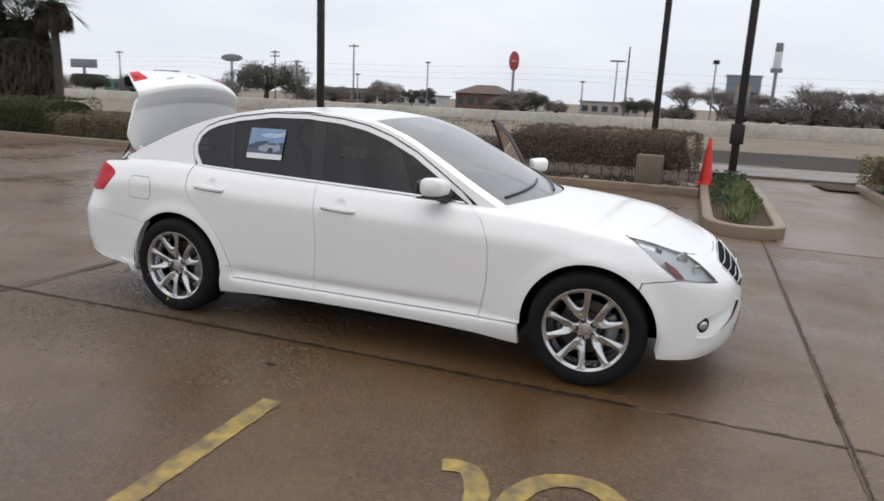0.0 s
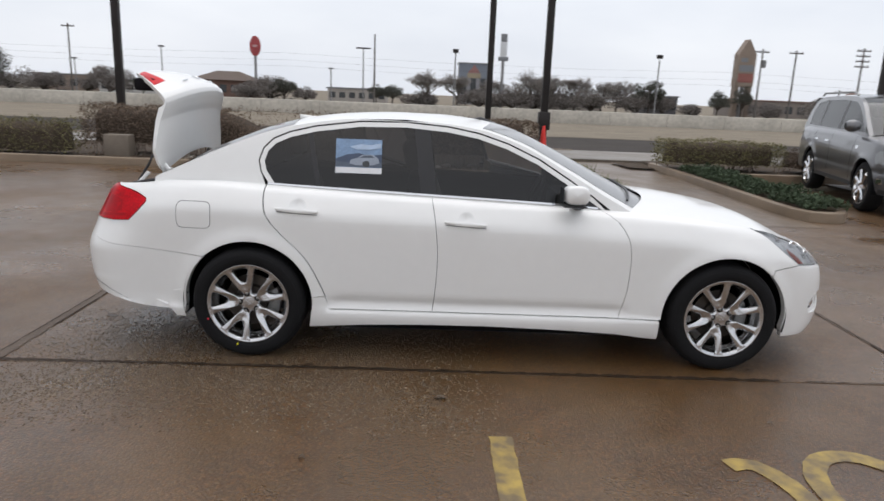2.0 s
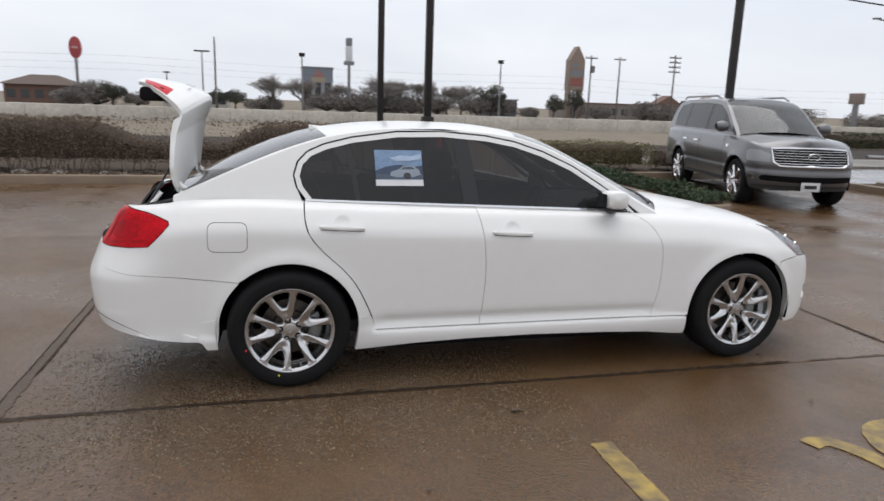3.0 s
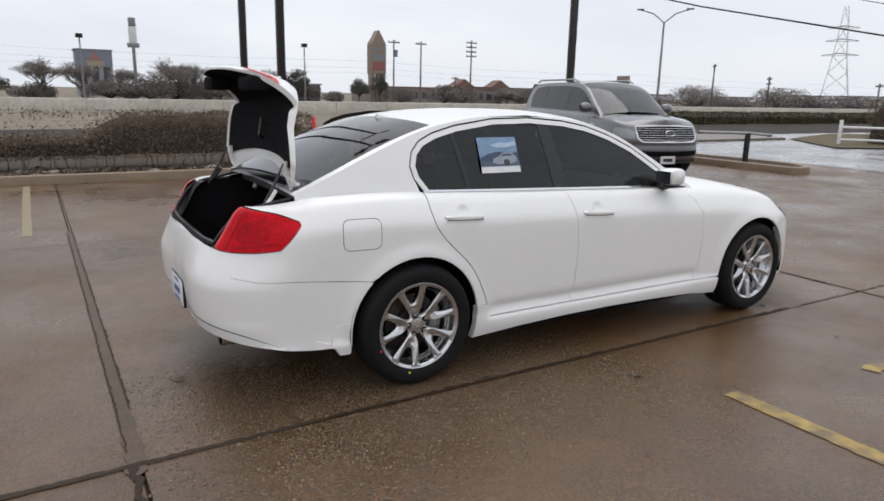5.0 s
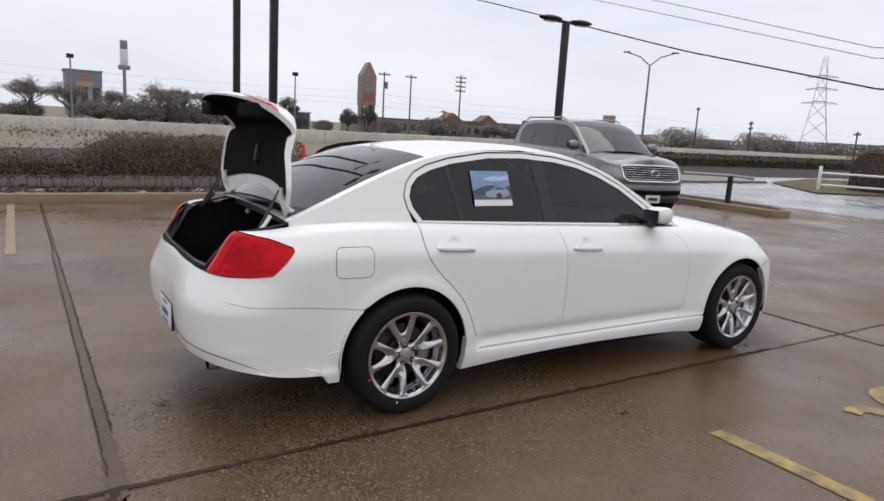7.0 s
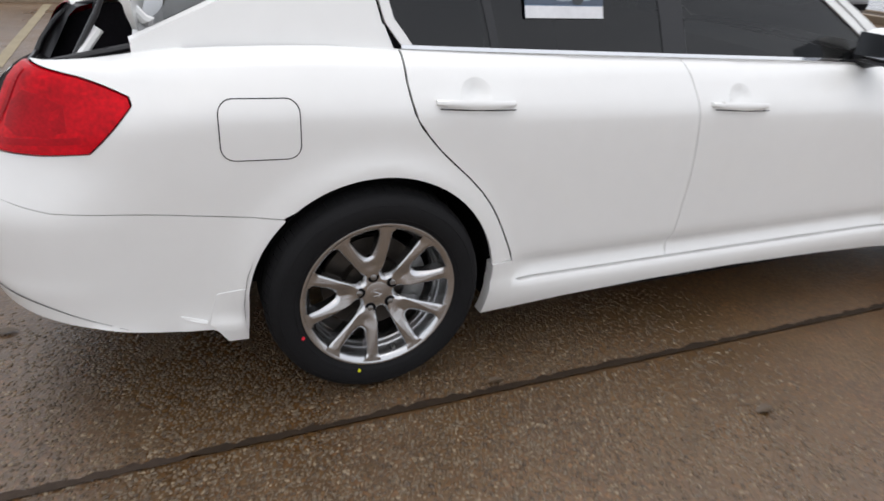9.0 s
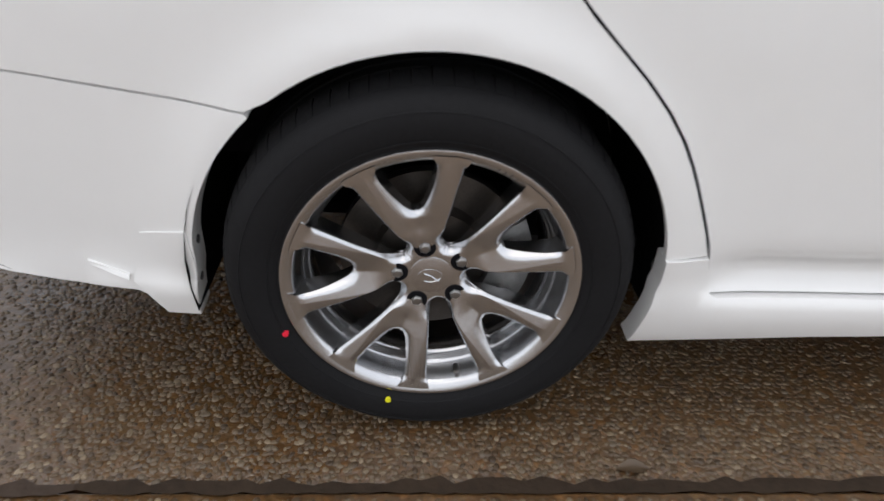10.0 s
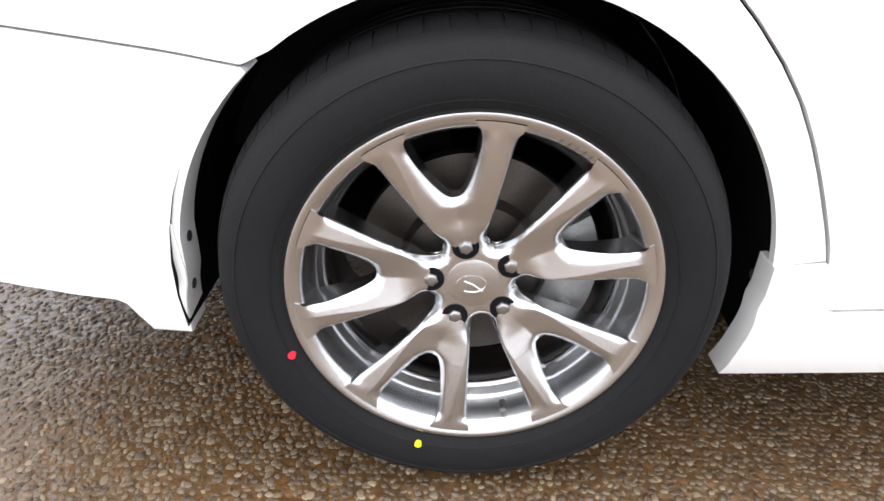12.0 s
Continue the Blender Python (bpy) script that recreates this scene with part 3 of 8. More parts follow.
# cowl and wipers at the foot of the windscreen
part("cowl", outward(grid(6, 24, lambda a, b: Vector((wb(1.72 * b - 0.86) - 0.10 + 0.16 * a, (1.72 * b - 0.86) * 0.80, top(min(wb(1.72 * b - 0.86), 1.08), 1.72 * b - 0.86).z - 0.028 - 0.01 * a)))), TRIM, sedan)
for y0, y1 in ((-0.62, 0.02), (-0.02, 0.6)):
    pw = []
    for k in range(9):
        s = (y0 + (y1 - y0) * k / 8) / 0.74
        x = wb(s) - 0.05 - 0.13 * k / 8
        pw.append(top(x, s, 0.014))
    part("wiper", tubed(pw, 0.008, 6), TRIM, sedan)

# wheel wells
for cx in (-AXLE, AXLE):
    for sg in (-1, 1):
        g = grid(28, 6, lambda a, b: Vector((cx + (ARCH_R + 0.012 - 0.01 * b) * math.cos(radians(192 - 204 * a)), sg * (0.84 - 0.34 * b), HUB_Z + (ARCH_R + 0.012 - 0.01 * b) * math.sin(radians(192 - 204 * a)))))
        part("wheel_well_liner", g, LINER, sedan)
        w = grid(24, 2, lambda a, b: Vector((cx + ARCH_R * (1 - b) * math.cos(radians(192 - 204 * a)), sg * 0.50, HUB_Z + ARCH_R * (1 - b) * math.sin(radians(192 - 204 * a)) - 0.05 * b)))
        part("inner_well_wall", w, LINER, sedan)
ub = bmesh.new()
box(ub, -1.0, 1.0, -0.79, 0.79, 0.185, 0.26)
box(ub, -2.22, -1.83, -0.56, 0.56, 0.275, 0.36)
box(ub, 1.83, 1.93, -0.72, 0.72, 0.235, 0.36)
box(ub, -1.9, 2.0, -0.46, 0.46, 0.22, 0.32)
part("underbody", ub, SHELL, sedan)
# rivets in the turned-in arch edges
for sg in (-1, 1):
    for x, z, dx in ((-1.802, 0.375, 0.004), (-1.806, 0.302, 0.004), (-1.044, 0.345, -0.004)):
        part("rivet", tubed([(x, sg * 0.806, z), (x + dx, sg * 0.806, z)], 0.0075, 8), TRIM, sedan)

# ---- saloon: boot, lamps, handles, mirrors, cabin ----
def patch(loop, off, mat, name, both=True, rim=0.006, label="", parent=None, step=0.03, surf=None):
    sf = surf or side
    g = panel([loop], lambda u, v: sf(u, v, off), step=step, rim=rim)
    gm = mirrored(g)
    a = part(name, g, mat, parent or sedan, label)
    if both:
        part(name, gm, mat, parent or sedan, label)
    else:
        gm.free()
    return a


# tail lamps: pointed, wrapping the rear corner
lamp = [(-2.090, 0.911), (-2.104, 0.927), (-2.275, 0.966), (-2.472, 1.000), (-2.485, 0.995), (-2.492, 0.953), (-2.506, 0.856), (-2.514, 0.800), (-2.48, 0.794), (-2.28, 0.793), (-2.172, 0.800)]
patch(lamp, 0.004, [RED], "tail_lamp", label="bright red tail lamp lens", rim=0.03, step=0.02)
patch([(-2.250, 0.850), (-2.300, 0.835), (-2.372, 0.832), (-2.425, 0.850), (-2.432, 0.905), (-2.410, 0.935), (-2.350, 0.928), (-2.285, 0.905)], 0.0045, DEEPRED, "lamp_inner_lens", rim=0.002)
patch([(-2.20, 0.822), (-2.42, 0.806), (-2.42, 0.822), (-2.21, 0.838)], 0.0045, DEEPRED, "lamp_reflex", rim=0.002)
patch([(-2.445, 0.802), (-2.462, 0.802), (-2.452, 0.985), (-2.437, 0.982)], 0.0062, DEEPRED, "lamp_divider", rim=0.003)
# fuel flap: a rounded square in the right quarter with a fine dark line round it
fq = []
for cx_, cz_, a0 in ((-1.675, 0.895, 0), (-1.805, 0.895, 90), (-1.805, 0.812, 180), (-1.675, 0.812, 270)):
    fq += arc(cx_, cz_, 0.034, a0, a0 + 90, 6)
patch(grown(fq, 0.0030), 0.0008, SHELL, "fuel_flap_gap", both=False, rim=0)
patch(fq, 0.0016, PAINT, "fuel_flap", both=False, rim=0.002)
# door handles with scooped cups
for hx, hz, lock in ((-1.135, 0.912, False), (-0.150, 0.868, True)):
    for sg in (-1, 1):
        if sg > 0:
            continue
        flip = (lambda b: b) if sg < 0 else mirrored
        cupm = grid(8, 24, lambda a, b: side(hx + 0.050 * a * math.cos(b * math.tau), hz + 0.008 + 0.046 * a * math.sin(b * math.tau), 0.0012) + Vector((0, 0.016 * (1 - a * a) ** 1.5, 0)))
        part("handle_cup", flip(outward(cupm, (hx, 0, hz))), PAINT, sedan)
        hb = bmesh.new()
        rows = []
        for k in range(15):
            t_ = k / 14
            x = hx - 0.128 + 0.245 * t_
            base = side(x, hz - 0.004 - 0.012 * t_)
            bulge = 0.034 * math.sin(math.pi * min(max(t_, 0.03), 0.97)) ** 0.45
            hh = 0.013 * (0.55 + 0.45 * math.sin(math.pi * t_))
            rows.append([hb.verts.new(base + Vector((0, -b_, z_))) for b_, z_ in ((bulge - 0.014, -hh), (bulge - 0.003, -hh * 1.05), (bulge, -hh * 0.4), (bulge - 0.002, hh * 0.5), (bulge - 0.008, hh), (bulge - 0.016, hh * 0.7))])
        for p_, q_ in zip(rows, rows[1:]):
            for j in range(6):
                hb.faces.new((p_[j], p_[(j + 1) % 6], q_[(j + 1) % 6], q_[j]))
        hb.faces.new(rows[0])
        hb.faces.new(rows[-1][::-1])
        bmesh.ops.recalc_face_normals(hb, faces=hb.faces)
        h_ = part("door_handle", flip(hb), PAINT, sedan)
        st = bmesh.new()
        prs = []
        for k in range(12):
            x = hx - 0.120 + 0.235 * k / 11
            prs.append(side(x, hz - 0.020 - 0.012 * k / 11) + Vector((0, -0.020 * math.sin(math.pi * (0.06 + 0.88 * k / 11)) ** 0.5, 0)))
        tube(st, prs, 0.0022, 6)
        part("handle_underline", flip(st), TRIM, h_)
        if lock:
            c_ = side(hx - 0.095, hz + 0.002)
            part("key_button", flip(tubed([c_ + Vector((0, -0.010, 0)), c_ + Vector((0, -0.022, 0))], 0.0045, 10)), PAINT, h_)


# door mirrors
def mirror_mesh():
    def pt(a, b):
        k = 2 * a - 1
        r = max(1 - abs(k) ** 5, 0.0) ** 0.3
        c, s = math.cos(b * math.tau), math.sin(b * math.tau)
        q = (abs(c) ** 3 + abs(s) ** 3) ** (-1 / 3)
        dx = 0.098 * c * q * r * (1.0 if c > 0 else 0.8) * (1 - 0.12 * a)
        return Vector((0.470 + dx * 0.92 + 0.010 * (1 - a), -0.752 - 0.150 * a, 1.046 + 0.005 * a + 0.058 * s * q * r * (0.9 + 0.1 * a)))
    return grid(22, 24, pt, closed_v=True)


mh = part("door_mirror", outward(mirror_mesh(), (0.475, -0.87, 1.045)), PAINT, sedan)
part("mirror_glass", outward(grid(6, 8, lambda a, b: Vector((0.3975 + 0.004 * math.sin(math.pi * a), -0.768 - 0.122 * a, 1.006 + 0.080 * b))), (0.5, -0.87, 1.04)), DARKMIRROR, mh)
part("mirror_base", tubed([(0.52, -0.705, 0.982), (0.505, -0.765, 0.985), (0.49, -0.83, 0.996)], [0.045, 0.032, 0.022], 10), TRIM, mh)
part("mirror_underside", boxed(0.40, 0.535, -0.905, -0.79, 0.984, 0.993, 0.004), TRIM, mh)

# headlamps: glass over a bright reflector, with an amber inset
hl = [(1.606, 0.868), (1.72, 0.860), (1.886, 0.838), (2.02, 0.813), (2.122, 0.782), (2.130, 0.770), (2.148, 0.717), (2.178, 0.650), (2.17, 0.647), (1.910, 0.668), (1.902, 0.671), (1.83, 0.729), (1.74, 0.798)]
patch(hl, -0.034, REFLECTOR, "lamp_housing", rim=0)
patch(hl, 0.002, LENS, "headlamp_lens", rim=0.02, label="clear headlamp lens")
for sg in (-1, 1):
    fl = (lambda b: b) if sg < 0 else mirrored
    for u_, v_, r_ in ((2.035, 0.755, 0.034), (2.09, 0.700, 0.036), (1.85, 0.800, 0.020)):
        c_ = side(u_, v_, -0.033)
        n_ = (side(u_, v_, 0.02) - c_).normalized()
        part("lamp_projector", fl(tubed([c_, c_ + n_ * 0.010, c_ + n_ * 0.011, c_ + n_ * 0.004], [r_, r_ * 0.98, r_ * 0.86, r_ * 0.45], 20)), CHROME, sedan)
patch([(1.905, 0.674), (1.955, 0.671), (1.925, 0.72), (1.875, 0.757), (1.855, 0.752), (1.86, 0.725)], -0.006, AMBER, "side_reflector", rim=0.004, label="amber side reflector")
patch([(1.602, 0.8715), (1.72, 0.8635), (1.886, 0.8415), (2.02, 0.8165), (2.126, 0.785), (2.122, 0.781), (2.02, 0.812), (1.886, 0.837), (1.72, 0.859)], 0.0025, TRIM, "lamp_seal", rim=0.003)
# grille: chrome surround, dark mouth, wavy bars
gr = [(2.39, 0.695), (2.44, 0.717), (2.60, 0.726), (U_FRONT, 0.728), (U_FRONT, 0.555), (2.55, 0.567), (2.435, 0.605)]
g0 = panel([gr], lambda u, v: side(u, v, -0.012), rim=0)
part("grille_mouth", mirrored(g0), SHELL, sedan)
part("grille_mouth", g0, SHELL, sedan)
for sg in (-1, 1):
    fl = (lambda b: b) if sg < 0 else mirrored
    part("grille_surround", fl(tubed([side(u, v, 0.0) for u, v in gr[:4]], 0.005, 8)), CHROME, sedan)
    part("grille_surround", fl(tubed([side(u, v, 0.0) for u, v in (gr[4], gr[5], gr[6], gr[0])], [0.006, 0.006, 0.010, 0.010], 8)), CHROME, sedan)
    for k in range(4):
        v = 0.595 + 0.034 * k
        u0 = 2.445 - 0.013 * k
        part("grille_bar", fl(tubed([side(u0 + (U_FRONT - u0) * j / 8, v, -0.005) for j in range(9)], 0.0038, 6)), CHROME, sedan)
em_ = bmesh.new()
ec = side(U_FRONT, 0.64, 0.004)
tube(em_, [ec + Vector((0, 0.042 * math.cos(radians(a_)), 0.026 * math.sin(radians(a_)))) for a_ in range(-70, 251, 16)], 0.005, 6)
part("nose_emblem", em_, CHROME, sedan)
# fog lamp in its scoop, and the lower intake
patch(grown(fog_scoop, 0.003), 0.0, PAINT, "fog_lamp_scoop", rim=0, surf=lambda u, v, off: side(u, v, -0.014 - 0.036 * float(smoothstep(2.01, 2.07, u) * smoothstep(2.47, 2.30, u)) * float(smoothstep(0.34 + 0.35 * max(u - 2.10, 0), 0.47 + 0.12 * max(u - 2.10, 0), v))))
patch([(2.075 + 0.042 * math.cos(k * math.tau / 18), 0.416 + 0.044 * math.sin(k * math.tau / 18)) for k in range(18)], -0.020, TRIM, "fog_lamp_bezel", rim=0.004)
for sg in (-1, 1):
    fl = (lambda b: b) if sg < 0 else mirrored
    c_ = side(2.075, 0.414, -0.020)
    n_ = (side(2.075, 0.414, 0.03) - c_).normalized()
    part("fog_lamp", fl(tubed([c_, c_ + n_ * 0.006, c_ + n_ * 0.010], [0.026, 0.024, 0.012], 20)), CHROME, sedan)
patch([(2.50, 0.27), (U_FRONT, 0.26), (U_FRONT, 0.40), (2.56, 0.40), (2.48, 0.34)], 0.002, SHELL, "lower_intake", rim=0.003)

# raised guard at the bumper's front corner
patch([(-1.885, 0.389), (-1.806, 0.407), (-1.8015, 0.34), (-1.809, 0.235), (-1.864, 0.233), (-1.888, 0.273), (-1.909, 0.298), (-1.900, 0.34)], 0.003, PAINT, "corner_guard", rim=0.05)
patch([(-1.915, 0.300), (-1.985, 0.318), (-1.985, 0.324), (-1.915, 0.308)], 0.005, PAINT, "bumper_fin", rim=0.005)
# rear plate, bumper groove, exhaust
def lip(u, d):
    """A line above the rear bumper's lower edge, running out towards the wheel."""
    return 0.280 + 0.095 * float(smoothstep(-1.95, -2.6, u)) + (0.052 + d) * float(smoothstep(-2.06, -2.40, u))


lip_u = [float(u) for u in np.linspace(-2.12, U_REAR + 0.02, 24)]
patch([(u, lip(u, 0.0)) for u in lip_u] + [(u, lip(u, 0.006)) for u in lip_u[::-1]], 0.0016, mat_of("grey_lip_groove", (0.10, 0.098, 0.095), 0.7), "bumper_lip_groove", rim=0)
pl_c = side(U_REAR, 0.47, 0.010)
plate = part("number_plate", boxed(pl_c.x - 0.006, pl_c.x + 0.006, -0.155, 0.155, 0.395, 0.535, 0.003), mat_of("plate_white", (0.7, 0.71, 0.72), 0.4), sedan, "white dealer plate in black frame")
part("plate_frame", boxed(pl_c.x - 0.004, pl_c.x + 0.012, -0.159, 0.159, 0.388, 0.539, 0.003), TRIM, plate)
for z_, h_, w_ in ((0.415, 0.006, 0.07), (0.462, 0.015, 0.075), (0.517, 0.006, 0.05)):
    part("plate_bar", boxed(pl_c.x - 0.0085, pl_c.x - 0.004, -w_, w_, z_ - h_, z_ + h_), mat_of("plate_ink", (0.05, 0.10, 0.28), 0.5), plate)
for sg in (-1, 1):
    part("exhaust_tip", lathe_y([(0.045, 0.0), (0.048, 0.002), (0.048, 0.14), (0.042, 0.14), (0.041, 0.0)], (-2.385, sg * 0.50, 0.322)), CHROME, sedan)

# boot: well, gutter, weather strip
bw = bmesh.new()
def bq(*ps):
    bw.faces.new([bw.verts.new(p) for p in ps])


bq((-2.40, -0.58, 0.42), (-1.45, -0.58, 0.42), (-1.45, 0.58, 0.42), (-2.40, 0.58, 0.42))
bq((-1.45, -0.58, 0.42), (-1.45, 0.58, 0.42), (-1.62, 0.58, 1.02), (-1.62, -0.58, 1.02))
for sg in (-1, 1):
    bq((-2.40, sg * 0.58, 0.42), (-1.45, sg * 0.58, 0.42), (-1.60, sg * 0.60, 1.0), (-2.12, sg * 0.605, 0.985), (-2.27, sg * 0.59, 0.93), (-2.36, sg * 0.58, 0.83))
bq((-2.40, -0.58, 0.42), (-2.40, 0.58, 0.42), (-2.37, 0.56, 0.79), (-2.37, -0.56, 0.79))
bq((-1.62, -0.60, 1.02), (-1.62, 0.60, 1.02), (-1.96, 0.60, 1.045), (-1.96, -0.60, 1.045))
part("boot_lining", bw, FELT, sedan, "black felt boot lining", smooth=False)
edge = [Vector((-1.97, -0.590, 1.030)), Vector((-2.10, -0.588, 1.005)), Vector((-2.20, -0.585, 0.985)), Vector((-2.262, -0.570, 0.968)), Vector((-2.315, -0.550, 0.92)), Vector((-2.365, -0.532, 0.855)), Vector((-2.388, -0.51, 0.812)), Vector((-2.402, -0.3, 0.800)), Vector((-2.408, 0, 0.798))]
full = edge + [Vector((p.x, -p.y, p.z)) for p in edge[-2::-1]]
part("boot_seal", tubed(full, 0.010, 8), TRIM, sedan)
# dark cheek between the lamp and the boot's mouth
for sg in (-1, 1):
    rim_uv = [(-2.40, 1.004), (-2.472, 0.998), (-2.485, 0.993), (-2.492, 0.953), (-2.506, 0.856), (-2.514, 0.797), (-2.60, 0.796)]
    outer_ = [side(u_, v_, -0.004) for u_, v_ in rim_uv]
    ck = grid(6, 2, lambda a, b: outer_[round(a * 6)] + Vector((0.045, 0.05, -0.012)) * b)
    part("boot_cheek", ck if sg < 0 else mirrored(ck), TRIM, sedan)
# white gutter between the wings and the boot's mouth
for sg in (-1, 1):
    def gut(a, b):
        u = -1.93 - 0.55 * a
        o = side(u, v_top(u))
        i_ = Vector((o.x + 0.01 * a, max(-0.612, o.y + 0.035), o.z - 0.012))
        p_ = o.lerp(i_, b)
        return Vector((p_.x, p_.y * -sg, p_.z + 0.004 * math.sin(math.pi * b)))
    part("boot_gutter", outward(grid(12, 5, gut), (-2.1, 0, 0.6)), PAINT, sedan)
part("boot_sill", outward(grid(6, 24, lambda a, b: Vector((-2.448 + 0.060 * a + 0.045 * (2 * b - 1) ** 4 * (1 - a), (2 * b - 1) * 0.52, 0.806 - 0.004 * a + 0.004 * math.sin(math.pi * a)))), (-2.4, 0, 0.4)), mat_of("scuffed_sill_trim", (0.016, 0.015, 0.015), 0.85, noise_amt=0.3, spec=0.12), sedan, "dark boot sill trim")
part("rear_shelf_cowl", outward(grid(6, 20, lambda a, b: Vector((-1.93 - 0.085 * a, (2 * b - 1) * 0.63, 1.062 - 0.012 * a - 0.02 * (2 * b - 1) ** 2))), (-2, 0, 0.5)), PAINT, sedan)

# boot lid, standing open: crowned across, with a ducktail fold
MID = [(-1.952, 1.165), (-1.946, 1.185), (-1.936, 1.25), (-1.920, 1.34), (-1.908, 1.405), (-1.903, 1.432), (-1.882, 1.475), (-1.864, 1.525), (-1.857, 1.552), (-1.863, 1.578), (-1.895, 1.604), (-1.96, 1.630), (-2.04, 1.652), (-2.13, 1.666), (-2.20, 1.671), (-2.235, 1.660)]
END = [(-2.000, 0.545, 1.055), (-2.006, 0.600, 1.105), (-2.010, 0.640, 1.19), (-2.004, 0.618, 1.28), (-1.998, 0.592, 1.345), (-1.995, 0.584, 1.368), (-1.982, 0.575, 1.41), (-1.970, 0.566, 1.45), (-1.965, 0.562, 1.473), (-1.970, 0.560, 1.498), (-1.992, 0.556, 1.526), (-2.025, 0.546, 1.556), (-2.070, 0.522, 1.590), (-2.12, 0.490, 1.620), (-2.165, 0.450, 1.640), (-2.195, 0.405, 1.640)]


def profile(pts, t):
    k = t * (len(pts) - 1)
    i = min(int(k), len(pts) - 2)
    f = k - i
    return [a + (b - a) * f for a, b in zip(pts[i], pts[i + 1])]


def lid_out(a, b):
    s = 2 * b - 1
    (mx, mz), (ex, ey, ez) = profile(MID, a), profile(END, a)
    k = abs(s) ** 2.3
    return Vector((mx + (ex - mx) * k, s * ey, mz + (ez - mz) * k))


lid_depth = spline([(0, 0.012), (0.1, 0.02), (0.4, 0.035), (0.55, 0.045), (0.7, 0.030), (0.9, 0.022), (1.0, 0.010)])


def lid_in(a, b, inset=0.010):
    p = lid_out(a, b)
    k = float(smoothstep(0.42, 0.66, a))
    d = lid_depth(a)
    return Vector((p.x - d * (1 - k), p.y * (1 - inset / 0.58), p.z - d * k))


n_a, n_b = 60, 36
lid_bm = grid(n_a, n_b, lid_out)
# outer skin, rim and inner painted flange joined in one pressed lid
lid_bm.verts.ensure_lookup_table()
border = [(i, 0) for i in range(n_a + 1)] + [(n_a, j) for j in range(1, n_b + 1)] + [(i, n_b) for i in range(n_a - 1, -1, -1)] + [(0, j) for j in range(n_b - 1, 0, -1)]
ring0 = [lid_bm.verts[i * (n_b + 1) + j] for i, j in border]
ring1 = [lid_bm.verts.new(lid_in(i / n_a, j / n_b)) for i, j in border]
ring2 = [lid_bm.verts.new(lid_in(0.10 + 0.885 * i / n_a, 0.032 + 0.936 * j / n_b, 0.0) + Vector((0.006, 0, 0.004))) for i, j in border]
for r0, r1 in ((ring0, ring1), (ring1, ring2)):
    for k in range(len(border)):
        lid_bm.faces.new((r0[k], r0[(k + 1) % len(border)], r1[(k + 1) % len(border)], r1[k]))
bmesh.ops.recalc_face_normals(lid_bm, faces=lid_bm.faces)
lid = part("boot_lid", lid_bm, PAINT, sedan, "white boot lid standing open")
part("lid_lining", outward(grid(30, 20, lambda a, b: lid_in(0.10 + 0.885 * a, 0.032 + 0.936 * b, 0.0) + Vector((-0.004, 0, -0.004))), (-1.9, 0, 1.7)), FELT, lid, "black felt lid lining")
# black backs of the inner lamps, hanging under the tip
for sg in (-1, 1):
    part("lamp_back", boxed(-2.185, -2.055, sg * 0.385 - 0.10, sg * 0.385 + 0.10, 1.540, 1.615, 0.02), FELT, lid)
# inner tail lamps on the lid's upper corners
for sg in (0, 1):
    lg = grid(10, 10, lambda a, b: lid_out(0.765 + 0.155 * a, (0.012 + 0.105 * b) if sg == 0 else (0.988 - 0.105 * b)) + Vector((0.003, 0.0, 0.003)))
    ret = bmesh.ops.extrude_face_region(lg, geom=lg.faces[:])
    for v in [q for q in ret["geom"] if isinstance(q, bmesh.types.BMVert)]:
        v.co.z -= 0.012
    bmesh.ops.recalc_face_normals(lg, faces=lg.faces)
    part("lid_lamp", lg, RED, lid, "red lamp on the lid corner")
part("lid_emblem", tubed([lid_out(0.74 + 0.02 * math.sin(radians(a_)), 0.5 + 0.035 * math.cos(radians(a_))) + Vector((0, 0, 0.004)) for a_ in range(0, 361, 30)], 0.004, 6), CHROME, lid)
for b_ in (0.24, 0.70):
    part("lid_badge", tubed([lid_out(0.715, b_ + 0.02 * k) + Vector((0.003, 0, 0.004)) for k in range(4)], 0.0045, 6), CHROME, lid)
part("lid_handle", tubed([lid_in(0.22, 0.56) + Vector((-0.004, 0, 0)), lid_in(0.25, 0.545) + Vector((-0.03, 0, 0)), lid_in(0.17, 0.54) + Vector((-0.035, 0, 0)), lid_in(0.15, 0.56)], 0.008, 8), STEEL, lid)
for sg in (-1, 1):
    part("lid_hinge", tubed([(-1.90, sg * 0.50, 0.93), (-1.86, sg * 0.52, 0.99), (-1.90, sg * 0.53, 1.05), (-1.98, sg * 0.535, 1.08), (-2.03, sg * 0.535, 1.14), (-2.03, sg * 0.535, 1.20)], 0.014, 8), PAINT, sedan)
    part("gas_strut", tubed([(-2.16, sg * 0.575, 0.985), (-2.09, sg * 0.56, 1.10), (-2.045, sg * 0.55, 1.19)], [0.008, 0.008, 0.004], 8), TRIM, sedan)
    part("strut_bracket", tubed([(-2.165, sg * 0.585, 0.965), (-2.13, sg * 0.57, 1.01), (-2.09, sg * 0.555, 1.06)], 0.013, 8), PAINT if sg < 0 else TRIM, sedan)

